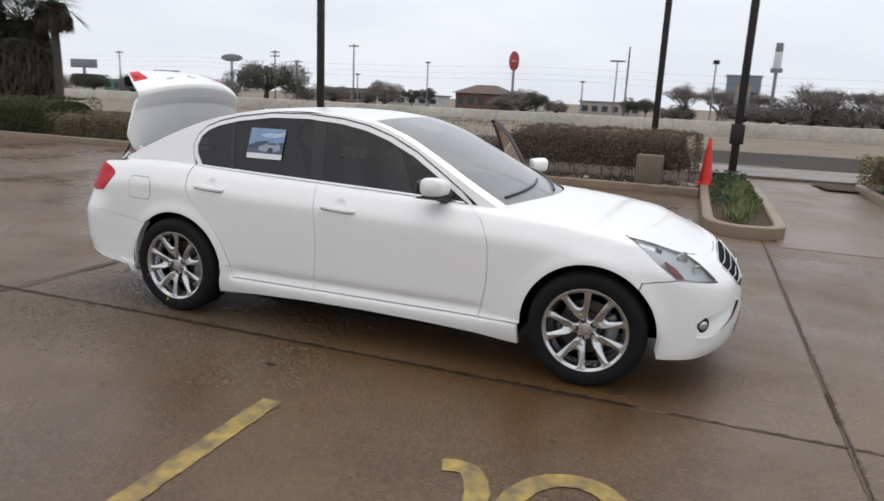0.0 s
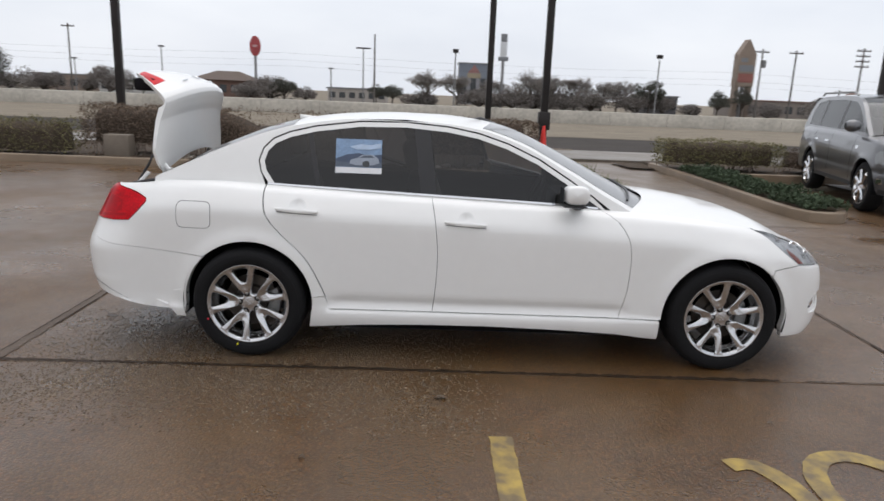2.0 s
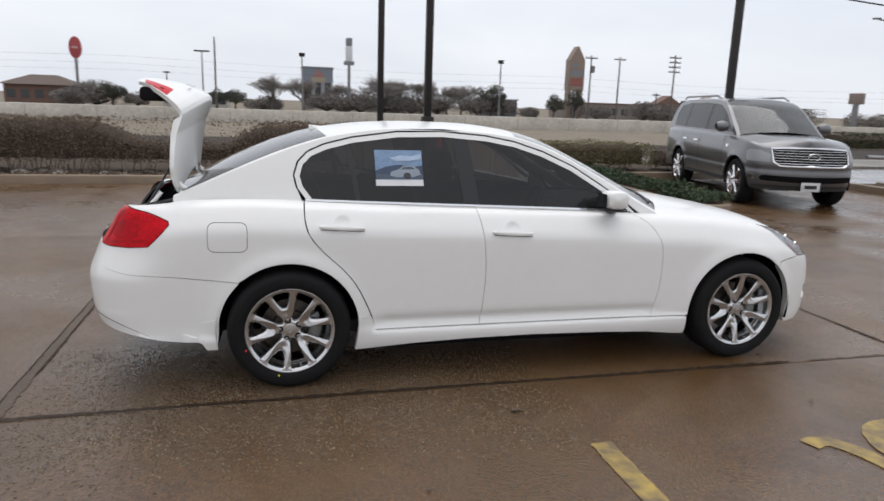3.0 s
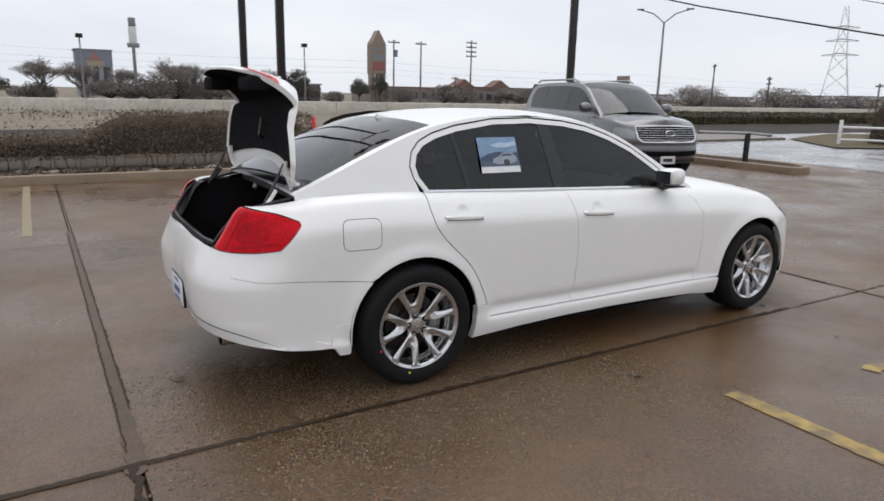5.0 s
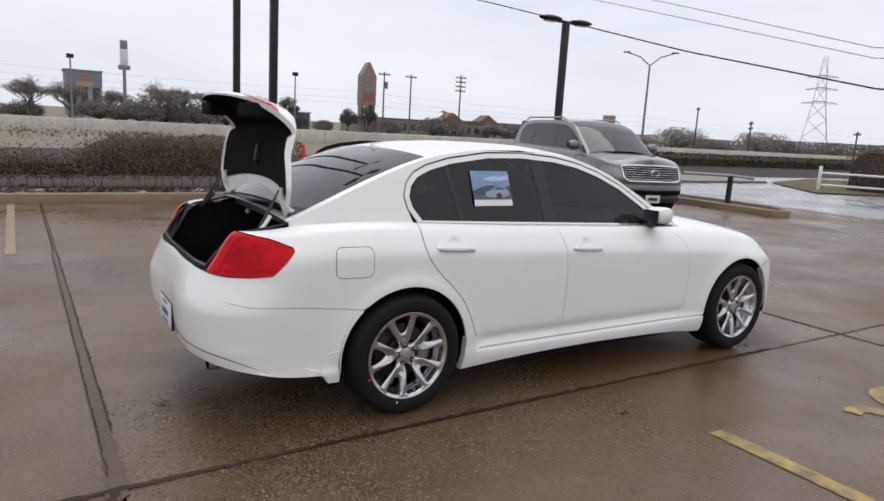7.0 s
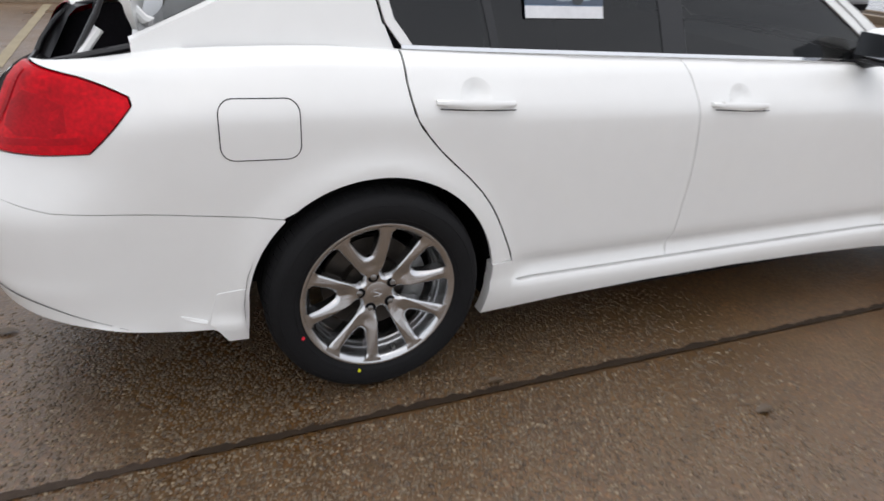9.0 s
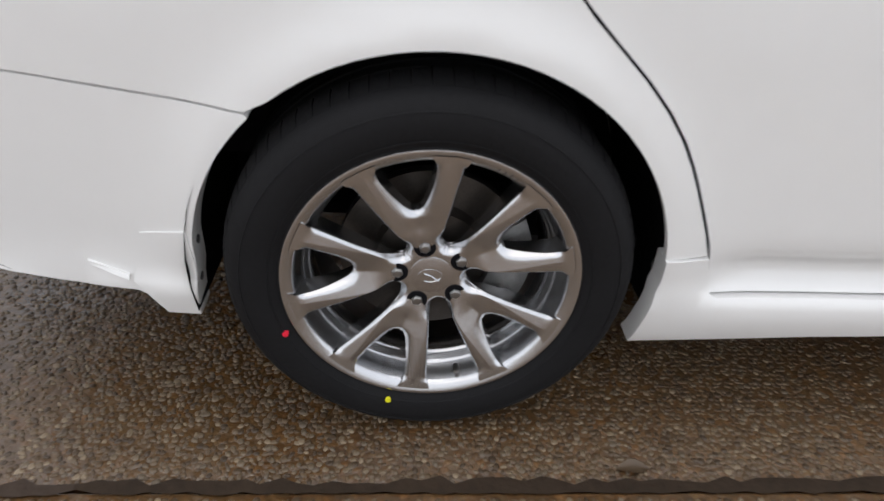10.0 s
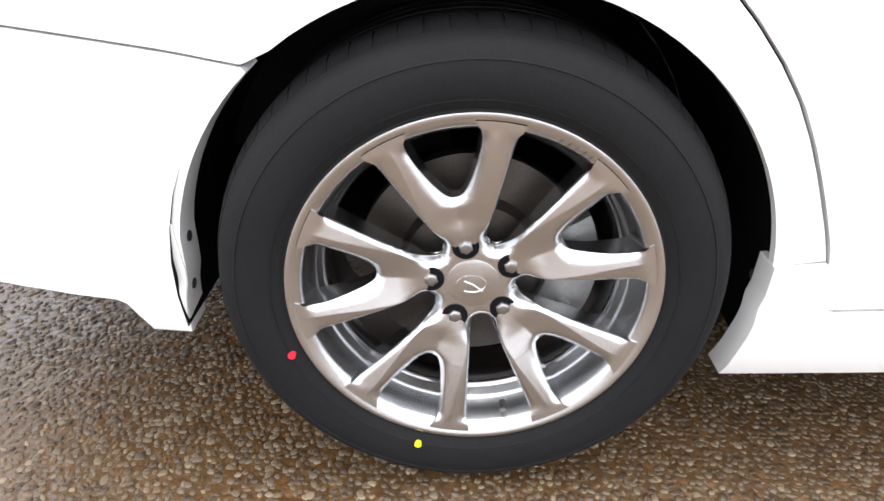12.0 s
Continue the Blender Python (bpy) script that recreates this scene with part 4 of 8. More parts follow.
# cabin: floor, seats, dashboard, wheel
part("cabin_floor", boxed(-1.55, 0.95, -0.70, 0.70, 0.26, 0.33), DASH, sedan)
part("parcel_shelf", boxed(-1.95, -1.50, -0.60, 0.60, 0.98, 1.03, 0.01), DASH, sedan)
part("headliner", outward(grid(16, 12, lambda a, b: top(-1.22 + 1.16 * a, -0.93 + 1.86 * b, -0.03)), (0, 0, 3)), mat_of("pale_headliner", (0.34, 0.32, 0.29), 0.9), sedan)


def seat(x, y, w, bench=False):
    s_ = new("seat")
    s_.parent = sedan
    part("cushion", boxed(x - 0.25, x + 0.28, y - w / 2, y + w / 2, 0.42, 0.60, 0.05), LEATHER, s_)
    bk = boxed(-0.08, 0.08, y - w / 2, y + w / 2, 0, 0.62, 0.05)
    bmesh.ops.transform(bk, matrix=pose(x - 0.26, 0, 0.52, 0, -18, 0), verts=bk.verts)
    part("backrest", bk, LEATHER, s_)
    for hy in ((y,) if not bench else (y - 0.4, y + 0.4)):
        hd = boxed(-0.05, 0.05, hy - 0.12, hy + 0.12, 0, 0.19, 0.04)
        bmesh.ops.transform(hd, matrix=pose(x - 0.47, 0, 1.115, 0, -12, 0), verts=hd.verts)
        part("headrest", hd, LEATHER, s_)


seat(0.0, -0.37, 0.52)
seat(0.0, 0.37, 0.52)
seat(-0.88, 0.0, 0.96, True)
part("dashboard", boxed(0.55, 0.98, -0.66, 0.66, 0.60, 0.93, 0.06), DASH, sedan)
part("steering_wheel", tubed([Vector((0.42 + 0.06 * math.sin(radians(a_)), 0.37 + 0.18 * math.cos(radians(a_)), 0.85 + 0.17 * math.sin(radians(a_)))) for a_ in range(0, 361, 20)], 0.014, 8), DASH, sedan)
part("rear_mirror", boxed(0.18, 0.21, -0.11, 0.11, 1.27, 1.33, 0.01), TRIM, sedan)
# notice taped to the rear door glass
def sheet(x0, x1, z0, z1, off):
    return outward(grid(8, 8, lambda a, b: cabin(x0 + (x1 - x0) * a + 0.05 * (z0 + (z1 - z0) * b - 1.11) * -0.4, z0 + (z1 - z0) * b, off)), (-0.8, 0, 1.1))


poster = part("window_notice", sheet(-0.936, -0.662, 1.112, 1.308, 0.003), mat_of("photo_sky_blue", (0.17, 0.27, 0.42), 0.35, 0, 0.3, 0.45, 14), sedan, "printed notice with a blue photograph and white strip")
part("notice_strip", sheet(-0.936, -0.662, 1.112, 1.146, 0.0042), mat_of("notice_white", (0.72, 0.73, 0.75), 0.5), poster)
PHOTO = {"hills": ((0.028, 0.05, 0.10), [(0.0, 0.42), (0.25, 0.55), (0.5, 0.60), (0.75, 0.52), (1.0, 0.58), (1.0, 0.30), (0.0, 0.30)]),
         "road": ((0.06, 0.085, 0.13), [(0.0, 0.34), (0.5, 0.30), (1.0, 0.34), (1.0, 0.19), (0.0, 0.19)]),
         "cloud": ((0.36, 0.46, 0.60), [(0.30, 0.78), (0.55, 0.86), (0.75, 0.84), (0.98, 0.90), (0.98, 0.76), (0.7, 0.70), (0.45, 0.70)]),
         "car_shape": ((0.26, 0.30, 0.36), [(0.30, 0.29), (0.33, 0.40), (0.48, 0.46), (0.58, 0.55), (0.80, 0.56), (0.92, 0.46), (0.95, 0.32), (0.80, 0.25), (0.44, 0.24)]),
         "car_glass": ((0.05, 0.07, 0.10), [(0.52, 0.46), (0.60, 0.53), (0.77, 0.54), (0.85, 0.47)]),
         "wheel_shape": ((0.02, 0.025, 0.03), [(0.66 + 0.08 * math.cos(k * math.tau / 14), 0.285 + 0.095 * math.sin(k * math.tau / 14)) for k in range(14)])}
for k, (nm_, (c_, lp_)) in enumerate(PHOTO.items()):
    def on_photo(p, q, off=0.0050 + 0.0006 * k):
        z = 1.112 + 0.196 * q
        return cabin(-0.936 + 0.274 * p - 0.02 * (z - 1.11), z, off)
    part("photo_" + nm_, panel([lp_], on_photo, step=0.2, rim=0, edge_step=0.1), mat_of("photo_tone", c_, 0.4, 0, 0.3, 0.3, 20), poster)

# driver's door, swung open
ld = new("open_front_door")
ld.parent = sedan
ld["label"] = "open driver's door"
part("door_skin", left_front_door_mesh, PAINT, ld)
part("window_pane", left_front_glass_mesh, TINT, ld)
fl_ = [(-0.36, 1.0), (-0.392, 1.20), (-0.42, 1.372), (-0.27, 1.385), (-0.09, 1.352), (0.085, 1.298), (0.27, 1.216), (0.455, 1.102), (0.61, 1.0)]
part("window_surround", tubed([Vector((p.x, -p.y, p.z)) for p in (cabin(x, z) for x, z in fl_)], 0.017, 8), TRIM, ld)
part("inner_trim", boxed(-0.30, 0.72, 0.70, 0.78, 0.36, 0.95, 0.03), DASH, ld)
dm = mirrored(outward(mirror_mesh(), (0.475, -0.87, 1.045)))
part("wing_mirror", dm, PAINT, ld)
hinge = Vector((0.80, 0.83, 0.0))
ld.matrix_basis = Matrix.Translation(hinge) @ Matrix.Rotation(radians(-63), 4, "Z") @ Matrix.Translation(-hinge)
rear_ring = panel([cut(ring_out, lambda z: b_line(z) + 0.0, False), cut(DLO, lambda z: b_line(z) - 0.03, False)], lambda x, z: cabin(x, z, 0.002), step=0.05, rim=0.015)
rd = new("open_rear_door")
rd.parent = sedan
rd["label"] = "open rear passenger door"
part("door_skin", left_rear_door_mesh, PAINT, rd)
part("window_pane", left_rear_glass_mesh, TINT, rd)
part("quarter_pane", left_quarter_glass_mesh, TINT, rd)
part("window_surround", mirrored(rear_ring), TRIM, rd)
part("inner_trim", boxed(-1.05, -0.42, 0.70, 0.78, 0.36, 0.97, 0.03), DASH, rd)
hinge_b = Vector((-0.35, 0.83, 0.0))
rd.matrix_basis = Matrix.Translation(hinge_b) @ Matrix.Rotation(radians(-62), 4, "Z") @ Matrix.Translation(-hinge_b)
rear_ring.free()

# ---- wheels ----
FORKS = {}
# the alloy face: dished, so that the hub lies well inside the rim's lip
spoke_y = spline([(0.0, 0.0175), (0.046, 0.0170), (0.066, 0.0140), (0.09, 0.0075), (0.13, -0.0010), (0.17, -0.0070), (0.205, -0.0115), (0.232, -0.0152)])
CROTCH, ROOT = 0.1265, 0.057
window_half = spline([(CROTCH, 0.0), (0.1275, 0.0055), (0.1305, 0.0100), (0.137, 0.0152), (0.150, 0.0225), (0.167, 0.0305), (0.19, 0.0395), (0.21, 0.0448), (0.218, 0.0450), (0.224, 0.0420), (0.232, 0.0400)])


def s_inner(r):
    """Half the width of the window inside a fork."""
    return window_half(r) if r > CROTCH else 0.0


def s_outer(r):
    """A fork's straight outer flank, rounded into its neighbour near the hub and into the rim."""
    flank, full = r * math.sin(radians(23.4)), r * math.sin(radians(36))
    k = min(max((0.076 - r) / (0.076 - ROOT), 0.0), 1.0)
    return flank + (full - flank) * (1 - math.sqrt(1 - k * k)) + 0.004 * float(smoothstep(0.212, 0.226, r))


def fork_mesh():
    """One forked spoke with its share of the hub: rows outwards along the fork, columns across it."""
    if "mesh" in FORKS:
        return FORKS["mesh"]
    radii = list(np.linspace(0.030, ROOT, 13)) + [ROOT + d for d in (0.0004, 0.0012, 0.0025, 0.0045, 0.007, 0.010, 0.0135, 0.017)] + list(np.linspace(0.077, CROTCH, 22)) + [CROTCH + d for d in (0.0003, 0.0010, 0.002, 0.0035, 0.0055, 0.008, 0.011, 0.0145)] + list(np.linspace(0.145, 0.208, 19)) + [0.212, 0.2155, 0.219, 0.222, 0.2265, 0.2300]

    def at(r, q):
        return math.sqrt(max(r * r - q * q, 1e-8)), q
    rim_in = np.array([at(r, s_inner(r)) for r in np.linspace(CROTCH, 0.23, 160)])
    rim_out = np.array([at(r, s_outer(r)) for r in np.linspace(ROOT, 0.23, 160)])

    def ridge(r):
        a, b = s_inner(r), s_outer(r)
        return b - min(0.0045, 0.3 * (b - a)) - (b - a) * 0.50 * float(smoothstep(0.10, 0.215, r))

    def face_y(r, x, q):
        b_in, d_in = 0.0125 - 0.0055 * float(smoothstep(0.135, 0.20, r)), 0.0085 - 0.0045 * float(smoothstep(0.135, 0.20, r))
        near = float(smoothstep(0.100, 0.062, r))
        b_out, d_out = 0.0045 + 0.0100 * near, 0.0045 + 0.0115 * near
        t_in = 1 - min(float(np.hypot(rim_in[:, 0] - x, rim_in[:, 1] - q).min()) / b_in, 1.0)
        t_out = 1 - min(float(np.hypot(rim_out[:, 0] - x, rim_out[:, 1] - q).min()) / b_out, 1.0)
        # both faces fall away from the ridge, the inner one into the valley of the fork
        g = q - ridge(r)
        fall = (0.20 * g if g > 0 else -0.23 * g) * float(smoothstep(0.066, 0.100, r))
        return spoke_y(r) + (d_in * t_in ** 1.7 + d_out * t_out ** 1.9 + fall - 0.0012) * (1 - float(smoothstep(0.206, 0.220, r)))
    inner_cols, outer_cols = (0.0, 0.07, 0.15, 0.25, 0.37, 0.52, 0.68, 0.82, 0.93, 0.985), (0.0, 0.04, 0.18, 0.40, 0.62, 0.80, 0.92, 1.0)
    n_cols = len(inner_cols) + len(outer_cols)
    bm = bmesh.new()
    for sg in (1, -1):
        vr = []
        for r in radii:
            a, b = s_inner(r), s_outer(r)
            pts = []
            top_q = ridge(r)
            for q_ in [a + (top_q - a) * c for c in inner_cols] + [top_q + (b - top_q) * c for c in outer_cols]:
                x, q = at(r, q_)
                pts.append((x, face_y(r, x, q), q))
            col = [bm.verts.new((x, y, sg * q)) for x, y, q in pts]
            deep = 0.034
            (xi, yi, qi), (xo, yo, qo) = pts[0], pts[-1]
            wi = [bm.verts.new((xi, yi + 0.004, sg * qi)), bm.verts.new((xi, deep, sg * max(qi - 0.002, 0.0)))] if r >= CROTCH - 1e-6 else None
            wo = [bm.verts.new((xo, yo + 0.004, sg * qo)), bm.verts.new((xo, deep, sg * (qo + 0.001)))] if r >= ROOT else None
            vr.append((col, wi, wo))
        for (c0, i0, o0), (c1, i1, o1) in zip(vr, vr[1:]):
            for a in range(n_cols - 1):
                bm.faces.new((c0[a], c0[a + 1], c1[a + 1], c1[a]))
            if i0 and i1:
                bm.faces.new((i0[0], c0[0], c1[0], i1[0]))
                bm.faces.new((i0[1], i0[0], i1[0], i1[1]))
            if o0 and o1:
                bm.faces.new((c0[-1], o0[0], o1[0], c1[-1]))
                bm.faces.new((o0[0], o0[1], o1[1], o1[0]))
    bmesh.ops.remove_doubles(bm, verts=bm.verts, dist=0.00005)
    bmesh.ops.recalc_face_normals(bm, faces=bm.faces)
    if sum(f.normal.y * f.calc_area() for f in bm.faces) > 0:
        bmesh.ops.reverse_faces(bm, faces=bm.faces)
    tmp = part("forked_spoke", bm, ALLOY)
    FORKS["mesh"] = tmp.data
    bpy.data.objects.remove(tmp)
    return FORKS["mesh"]


def build_wheel(parent, m, marks):
    wheel = new("wheel")
    wheel.parent = parent
    wheel.matrix_basis = m
    # y points inwards
    R = WHEEL_R
    tyre = [(0.232, 0.005), (0.2365, -0.010), (0.2400, -0.0145), (0.2435, -0.0135), (0.246, -0.0150), (0.252, -0.0205), (0.264, -0.0245), (0.282, -0.0265), (0.298, -0.0245), (0.311, -0.0185), (0.320, -0.0095), (0.3265, 0.003), (0.3305, 0.018), (R, 0.034)]
    for g in (0.058, 0.095, 0.132, 0.169):
        tyre += [(R, g - 0.004), (R - 0.008, g - 0.003), (R - 0.008, g + 0.003), (R, g + 0.004)]
    tyre += [(R, 0.19), (0.326, 0.215), (0.305, 0.235), (0.26, 0.235), (0.232, 0.225)]
    t = part("tyre", lathe(tyre, 96), RUBBER, wheel)
    # tread blocks over the shoulder, with open slots between them
    sp = bmesh.new()
    for k in range(72):
        q = Matrix.Rotation(-k * math.tau / 72, 4, "Y")
        w0, w1 = 0.0127, 0.0122
        prof = [(R + 0.0026, 0.052, w0), (R + 0.0020, 0.034, w0), (0.3318, 0.018, w0), (0.3272, 0.003, w1)]
        up = [[sp.verts.new(q @ Vector((r_, y_, s_ * w_))) for s_ in (-1, 1)] for r_, y_, w_ in prof]
        dn = [[sp.verts.new(q @ Vector((r_ - 0.006, y_ + 0.002, s_ * w_ * 1.08))) for s_ in (-1, 1)] for r_, y_, w_ in prof]
        for a, b, c, d in zip(up, up[1:], dn, dn[1:]):
            sp.faces.new((a[0], a[1], b[1], b[0]))
            sp.faces.new((a[0], b[0], d[0], c[0]))
            sp.faces.new((a[1], c[1], d[1], b[1]))
        sp.faces.new((up[-1][0], up[-1][1], dn[-1][1], dn[-1][0]))
    bmesh.ops.recalc_face_normals(sp, faces=sp.faces)
    tagged(part("tread_block", sp, RUBBER, t), kind="stuff")
    for r_, y_ in ((0.2560, -0.0224), (0.3000, -0.0242)):
        part("sidewall_rib", lathe([(r_ - 0.0014, y_ + 0.001), (r_, y_ - 0.0010), (r_ + 0.0014, y_ + 0.001)], 96), RUBBER, t)
    if marks:
        for col, (ax, az) in (("red", (-0.236, -0.097)), ("yellow", (-0.066, -0.249))):
            mk = mat_of(col + "_paint_dot", (0.75, 0.02, 0.05) if col == "red" else (0.8, 0.75, 0.02), 0.5)
            part("paint_dot", tubed([(ax, -0.018, az), (ax, -0.0262, az)], 0.0052, 10), mk, t, col + " painted balance dot")
    # rim: rolled lip, tapered face, a step, a ledge and the barrel
    part("rim", lathe([(0.196, 0.085), (0.1985, 0.056), (0.2020, 0.0520), (0.2040, 0.0500), (0.2060, 0.0360), (0.2085, 0.0330), (0.2100, 0.0310), (0.2140, 0.0140), (0.2185, -0.0020), (0.2210, -0.0085), (0.2240, -0.0112), (0.2345, -0.0158), (0.2375, -0.0166), (0.2400, -0.0160), (0.2412, -0.0130), (0.2405, 0.002)], 120), ALLOY, wheel)
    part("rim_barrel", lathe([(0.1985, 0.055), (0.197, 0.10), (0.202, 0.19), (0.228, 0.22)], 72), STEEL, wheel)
    # five forked spokes
    for k in range(5):
        f0 = 103 + 72 * k
        a = radians(f0)
        sp = bpy.data.objects.new("forked_spoke", fork_mesh())
        scene.collection.objects.link(sp)
        sp.parent = wheel
        sp.matrix_basis = pose(0, 0, 0, 0, -f0, 0)
        # nut near the hub, on a raised black disc painted for the pocket's shade
        br = 0.0555
        px, pz = br * math.cos(a), br * math.sin(a)
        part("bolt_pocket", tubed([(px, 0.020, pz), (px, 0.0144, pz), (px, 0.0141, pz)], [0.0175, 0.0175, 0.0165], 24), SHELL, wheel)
        nut = tubed([(px, 0.016, pz), (px, 0.0125, pz), (px, 0.0105, pz), (px, 0.0098, pz)], [0.0098, 0.0098, 0.0080, 0.0050], 6)
        part("wheel_nut", nut, NUT, wheel)
    hub = [(0.050, 0.0200), (0.0445, 0.0166), (0.041, 0.0160), (0.0385, 0.0164), (0.0372, 0.0185), (0.0362, 0.0185), (0.0350, 0.0150), (0.030, 0.0138), (0.0, 0.0130)]
    part("hub", lathe(hub, 60), ALLOY, wheel)
    em = bmesh.new()
    tube(em, [Vector((0.019 * math.cos(radians(t_)) - 0.002, 0.0134, 0.0125 * math.sin(radians(t_)))) for t_ in range(-120, 181, 15)], 0.0013, 6)
    tube(em, [Vector((0.013, 0.0132, -0.011)), Vector((0.0, 0.0126, -0.0005)), Vector((-0.012, 0.0130, 0.004))], 0.0013, 6)
    part("cap_emblem", em, ALLOY, wheel)
    # a mark cast into the rim's face
    for k in range(7):
        va = radians(68 - 2.6 * k)
        part("cast_mark", tubed([(0.2245 * math.cos(va), -0.0118, 0.2245 * math.sin(va)), (0.2290 * math.cos(va - 0.012), -0.0138, 0.2290 * math.sin(va - 0.012))], 0.0008, 5), STEEL, wheel)
    va = radians(285)
    part("valve", tubed([(0.212 * math.cos(va), 0.020, 0.212 * math.sin(va)), (0.206 * math.cos(va), 0.000, 0.206 * math.sin(va)), (0.205 * math.cos(va), -0.004, 0.205 * math.sin(va))], [0.0052, 0.0052, 0.0035], 10), NUT, wheel)
    part("brake_disc", lathe([(0.155, 0.105), (0.155, 0.085), (0.098, 0.082), (0.092, 0.060), (0.0, 0.060)], 60), STEEL, wheel)
    cal = grid(14, 5, lambda a_, b_: Vector(((0.105 + 0.068 * b_) * math.cos(radians(28 - 62 * a_)), 0.064 - 0.016 * math.sin(math.pi * b_) * math.sin(math.pi * (0.1 + 0.8 * a_)), (0.105 + 0.068 * b_) * math.sin(radians(28 - 62 * a_)))))
    r_ = bmesh.ops.extrude_face_region(cal, geom=cal.faces[:])
    for v in [g_ for g_ in r_["geom"] if isinstance(g_, bmesh.types.BMVert)]:
        v.co.y += 0.06
    bmesh.ops.recalc_face_normals(cal, faces=cal.faces)
    cl = part("brake_caliper", cal, CALIPER, wheel)
    for ca in (16, -22):
        qx, qz = 0.138 * math.cos(radians(ca)), 0.138 * math.sin(radians(ca))
        part("caliper_bolt", tubed([(qx, 0.060, qz), (qx, 0.042, qz)], [0.013, 0.011], 10), CALIPER, cl)
    return wheel


for cx in (-AXLE, AXLE):
    build_wheel(sedan, pose(cx, -0.851, HUB_Z, 0, 0 if cx < 0 else -5, 0), cx < 0)
    build_wheel(sedan, pose(cx, 0.851, HUB_Z, 0, 0, 180), False)

# ---- ground ----
def ground_material(name, base, dark, wet=0.5, pebble=0.0, spec=0.75, dry=0.50):
    """Wet concrete with exposed pebbles: damp patches, stains, stones and relief."""
    m = bpy.data.materials.new(name)
    m.use_nodes = True
    nd, ln = m.node_tree.nodes, m.node_tree.links
    p = nd["Principled BSDF"]
    tc = nd.new("ShaderNodeTexCoord")

    def nz(scale, detail=5, rough=0.55):
        n = nd.new("ShaderNodeTexNoise")
        n.inputs["Scale"].default_value, n.inputs["Detail"].default_value, n.inputs["Roughness"].default_value = scale, detail, rough
        ln.new(tc.outputs["Object"], n.inputs["Vector"])
        return n.outputs["Fac"]

    def ramp(src, a, b, ca, cb):
        r = nd.new("ShaderNodeValToRGB")
        r.color_ramp.elements[0].position, r.color_ramp.elements[0].color = a, (*ca, 1)
        r.color_ramp.elements[1].position, r.color_ramp.elements[1].color = b, (*cb, 1)
        ln.new(src, r.inputs["Fac"])
        return r.outputs["Color"]

    def mix(fac, a, b, kind="MIX"):
        x = nd.new("ShaderNodeMixRGB")
        x.blend_type = kind
        if isinstance(fac, float):
            x.inputs["Fac"].default_value = fac
        else:
            ln.new(fac, x.inputs["Fac"])
        ln.new(a, x.inputs["Color1"])
        ln.new(b, x.inputs["Color2"])
        return x.outputs["Color"]

    patches = nz(0.45, 6, 0.6)
    col = ramp(patches, 0.35, 0.66, dark, base)
    stains = ramp(nz(2.3, 6, 0.65), 0.35, 0.7, (0.86, 0.86, 0.86), (1.08, 1.07, 1.05))
    col = mix(1.0, col, stains, "MULTIPLY")
    height = nz(120, 3)
    if pebble:
        vo = nd.new("ShaderNodeTexVoronoi")
        vo.inputs["Scale"].default_value = pebble
        wob = nd.new("ShaderNodeMixRGB")
        wob.inputs["Fac"].default_value = 0.018
        nv = nd.new("ShaderNodeTexNoise")
        nv.inputs["Scale"].default_value = 60
        ln.new(tc.outputs["Object"], nv.inputs["Vector"])
        ln.new(tc.outputs["Object"], wob.inputs["Color1"])
        ln.new(nv.outputs["Color"], wob.inputs["Color2"])
        ln.new(wob.outputs["Color"], vo.inputs["Vector"])
        sep = nd.new("ShaderNodeSeparateColor")
        ln.new(vo.outputs["Color"], sep.inputs["Color"])
        stone = ramp(sep.outputs["Red"], 0.05, 1.0, (0.65, 0.60, 0.54), (1.65, 1.52, 1.32))
        stone2 = ramp(sep.outputs["Green"], 0.0, 1.0, (1.15, 0.95, 0.75), (0.9, 1.0, 1.05))
        stone = mix(1.0, stone, stone2, "MULTIPLY")
        edge = ramp(vo.outputs["Distance"], 0.25, 0.62, (1.0, 1.0, 1.0), (0.55, 0.50, 0.46))
        stone = mix(1.0, stone, edge, "MULTIPLY")
        fine = ramp(nz(1.3, 4), 0.36, 0.60, (0.35, 0.35, 0.35), (0.85, 0.85, 0.85))
        col2 = mix(1.0, col, stone, "MULTIPLY")
        sp_ = nd.new("ShaderNodeSeparateColor")
        ln.new(fine, sp_.inputs["Color"])
        col = mix(sp_.outputs["Red"], col, col2)
        h2 = nd.new("ShaderNodeMath")
        h2.operation = "MULTIPLY_ADD"
        h2.inputs[1].default_value = -2.2
        ln.new(vo.outputs["Distance"], h2.inputs[0])
        ln.new(height, h2.inputs[2])
        height = h2.outputs[0]
    ln.new(col, p.inputs["Base Color"])
    rg = nd.new("ShaderNodeMapRange")
    rg.inputs["From Min"].default_value, rg.inputs["From Max"].default_value = 0.38, 0.66
    rg.inputs["To Min"].default_value, rg.inputs["To Max"].default_value = dry - 0.36 * wet, dry
    ln.new(nz(0.7, 5, 0.6), rg.inputs["Value"])
    ln.new(rg.outputs["Result"], p.inputs["Roughness"])
    p.inputs["Specular IOR Level"].default_value = spec
    b = nd.new("ShaderNodeBump")
    b.inputs["Strength"].default_value, b.inputs["Distance"].default_value = 0.22, 0.004
    ln.new(height, b.inputs["Height"])
    ln.new(b.outputs["Normal"], p.inputs["Normal"])
    return m


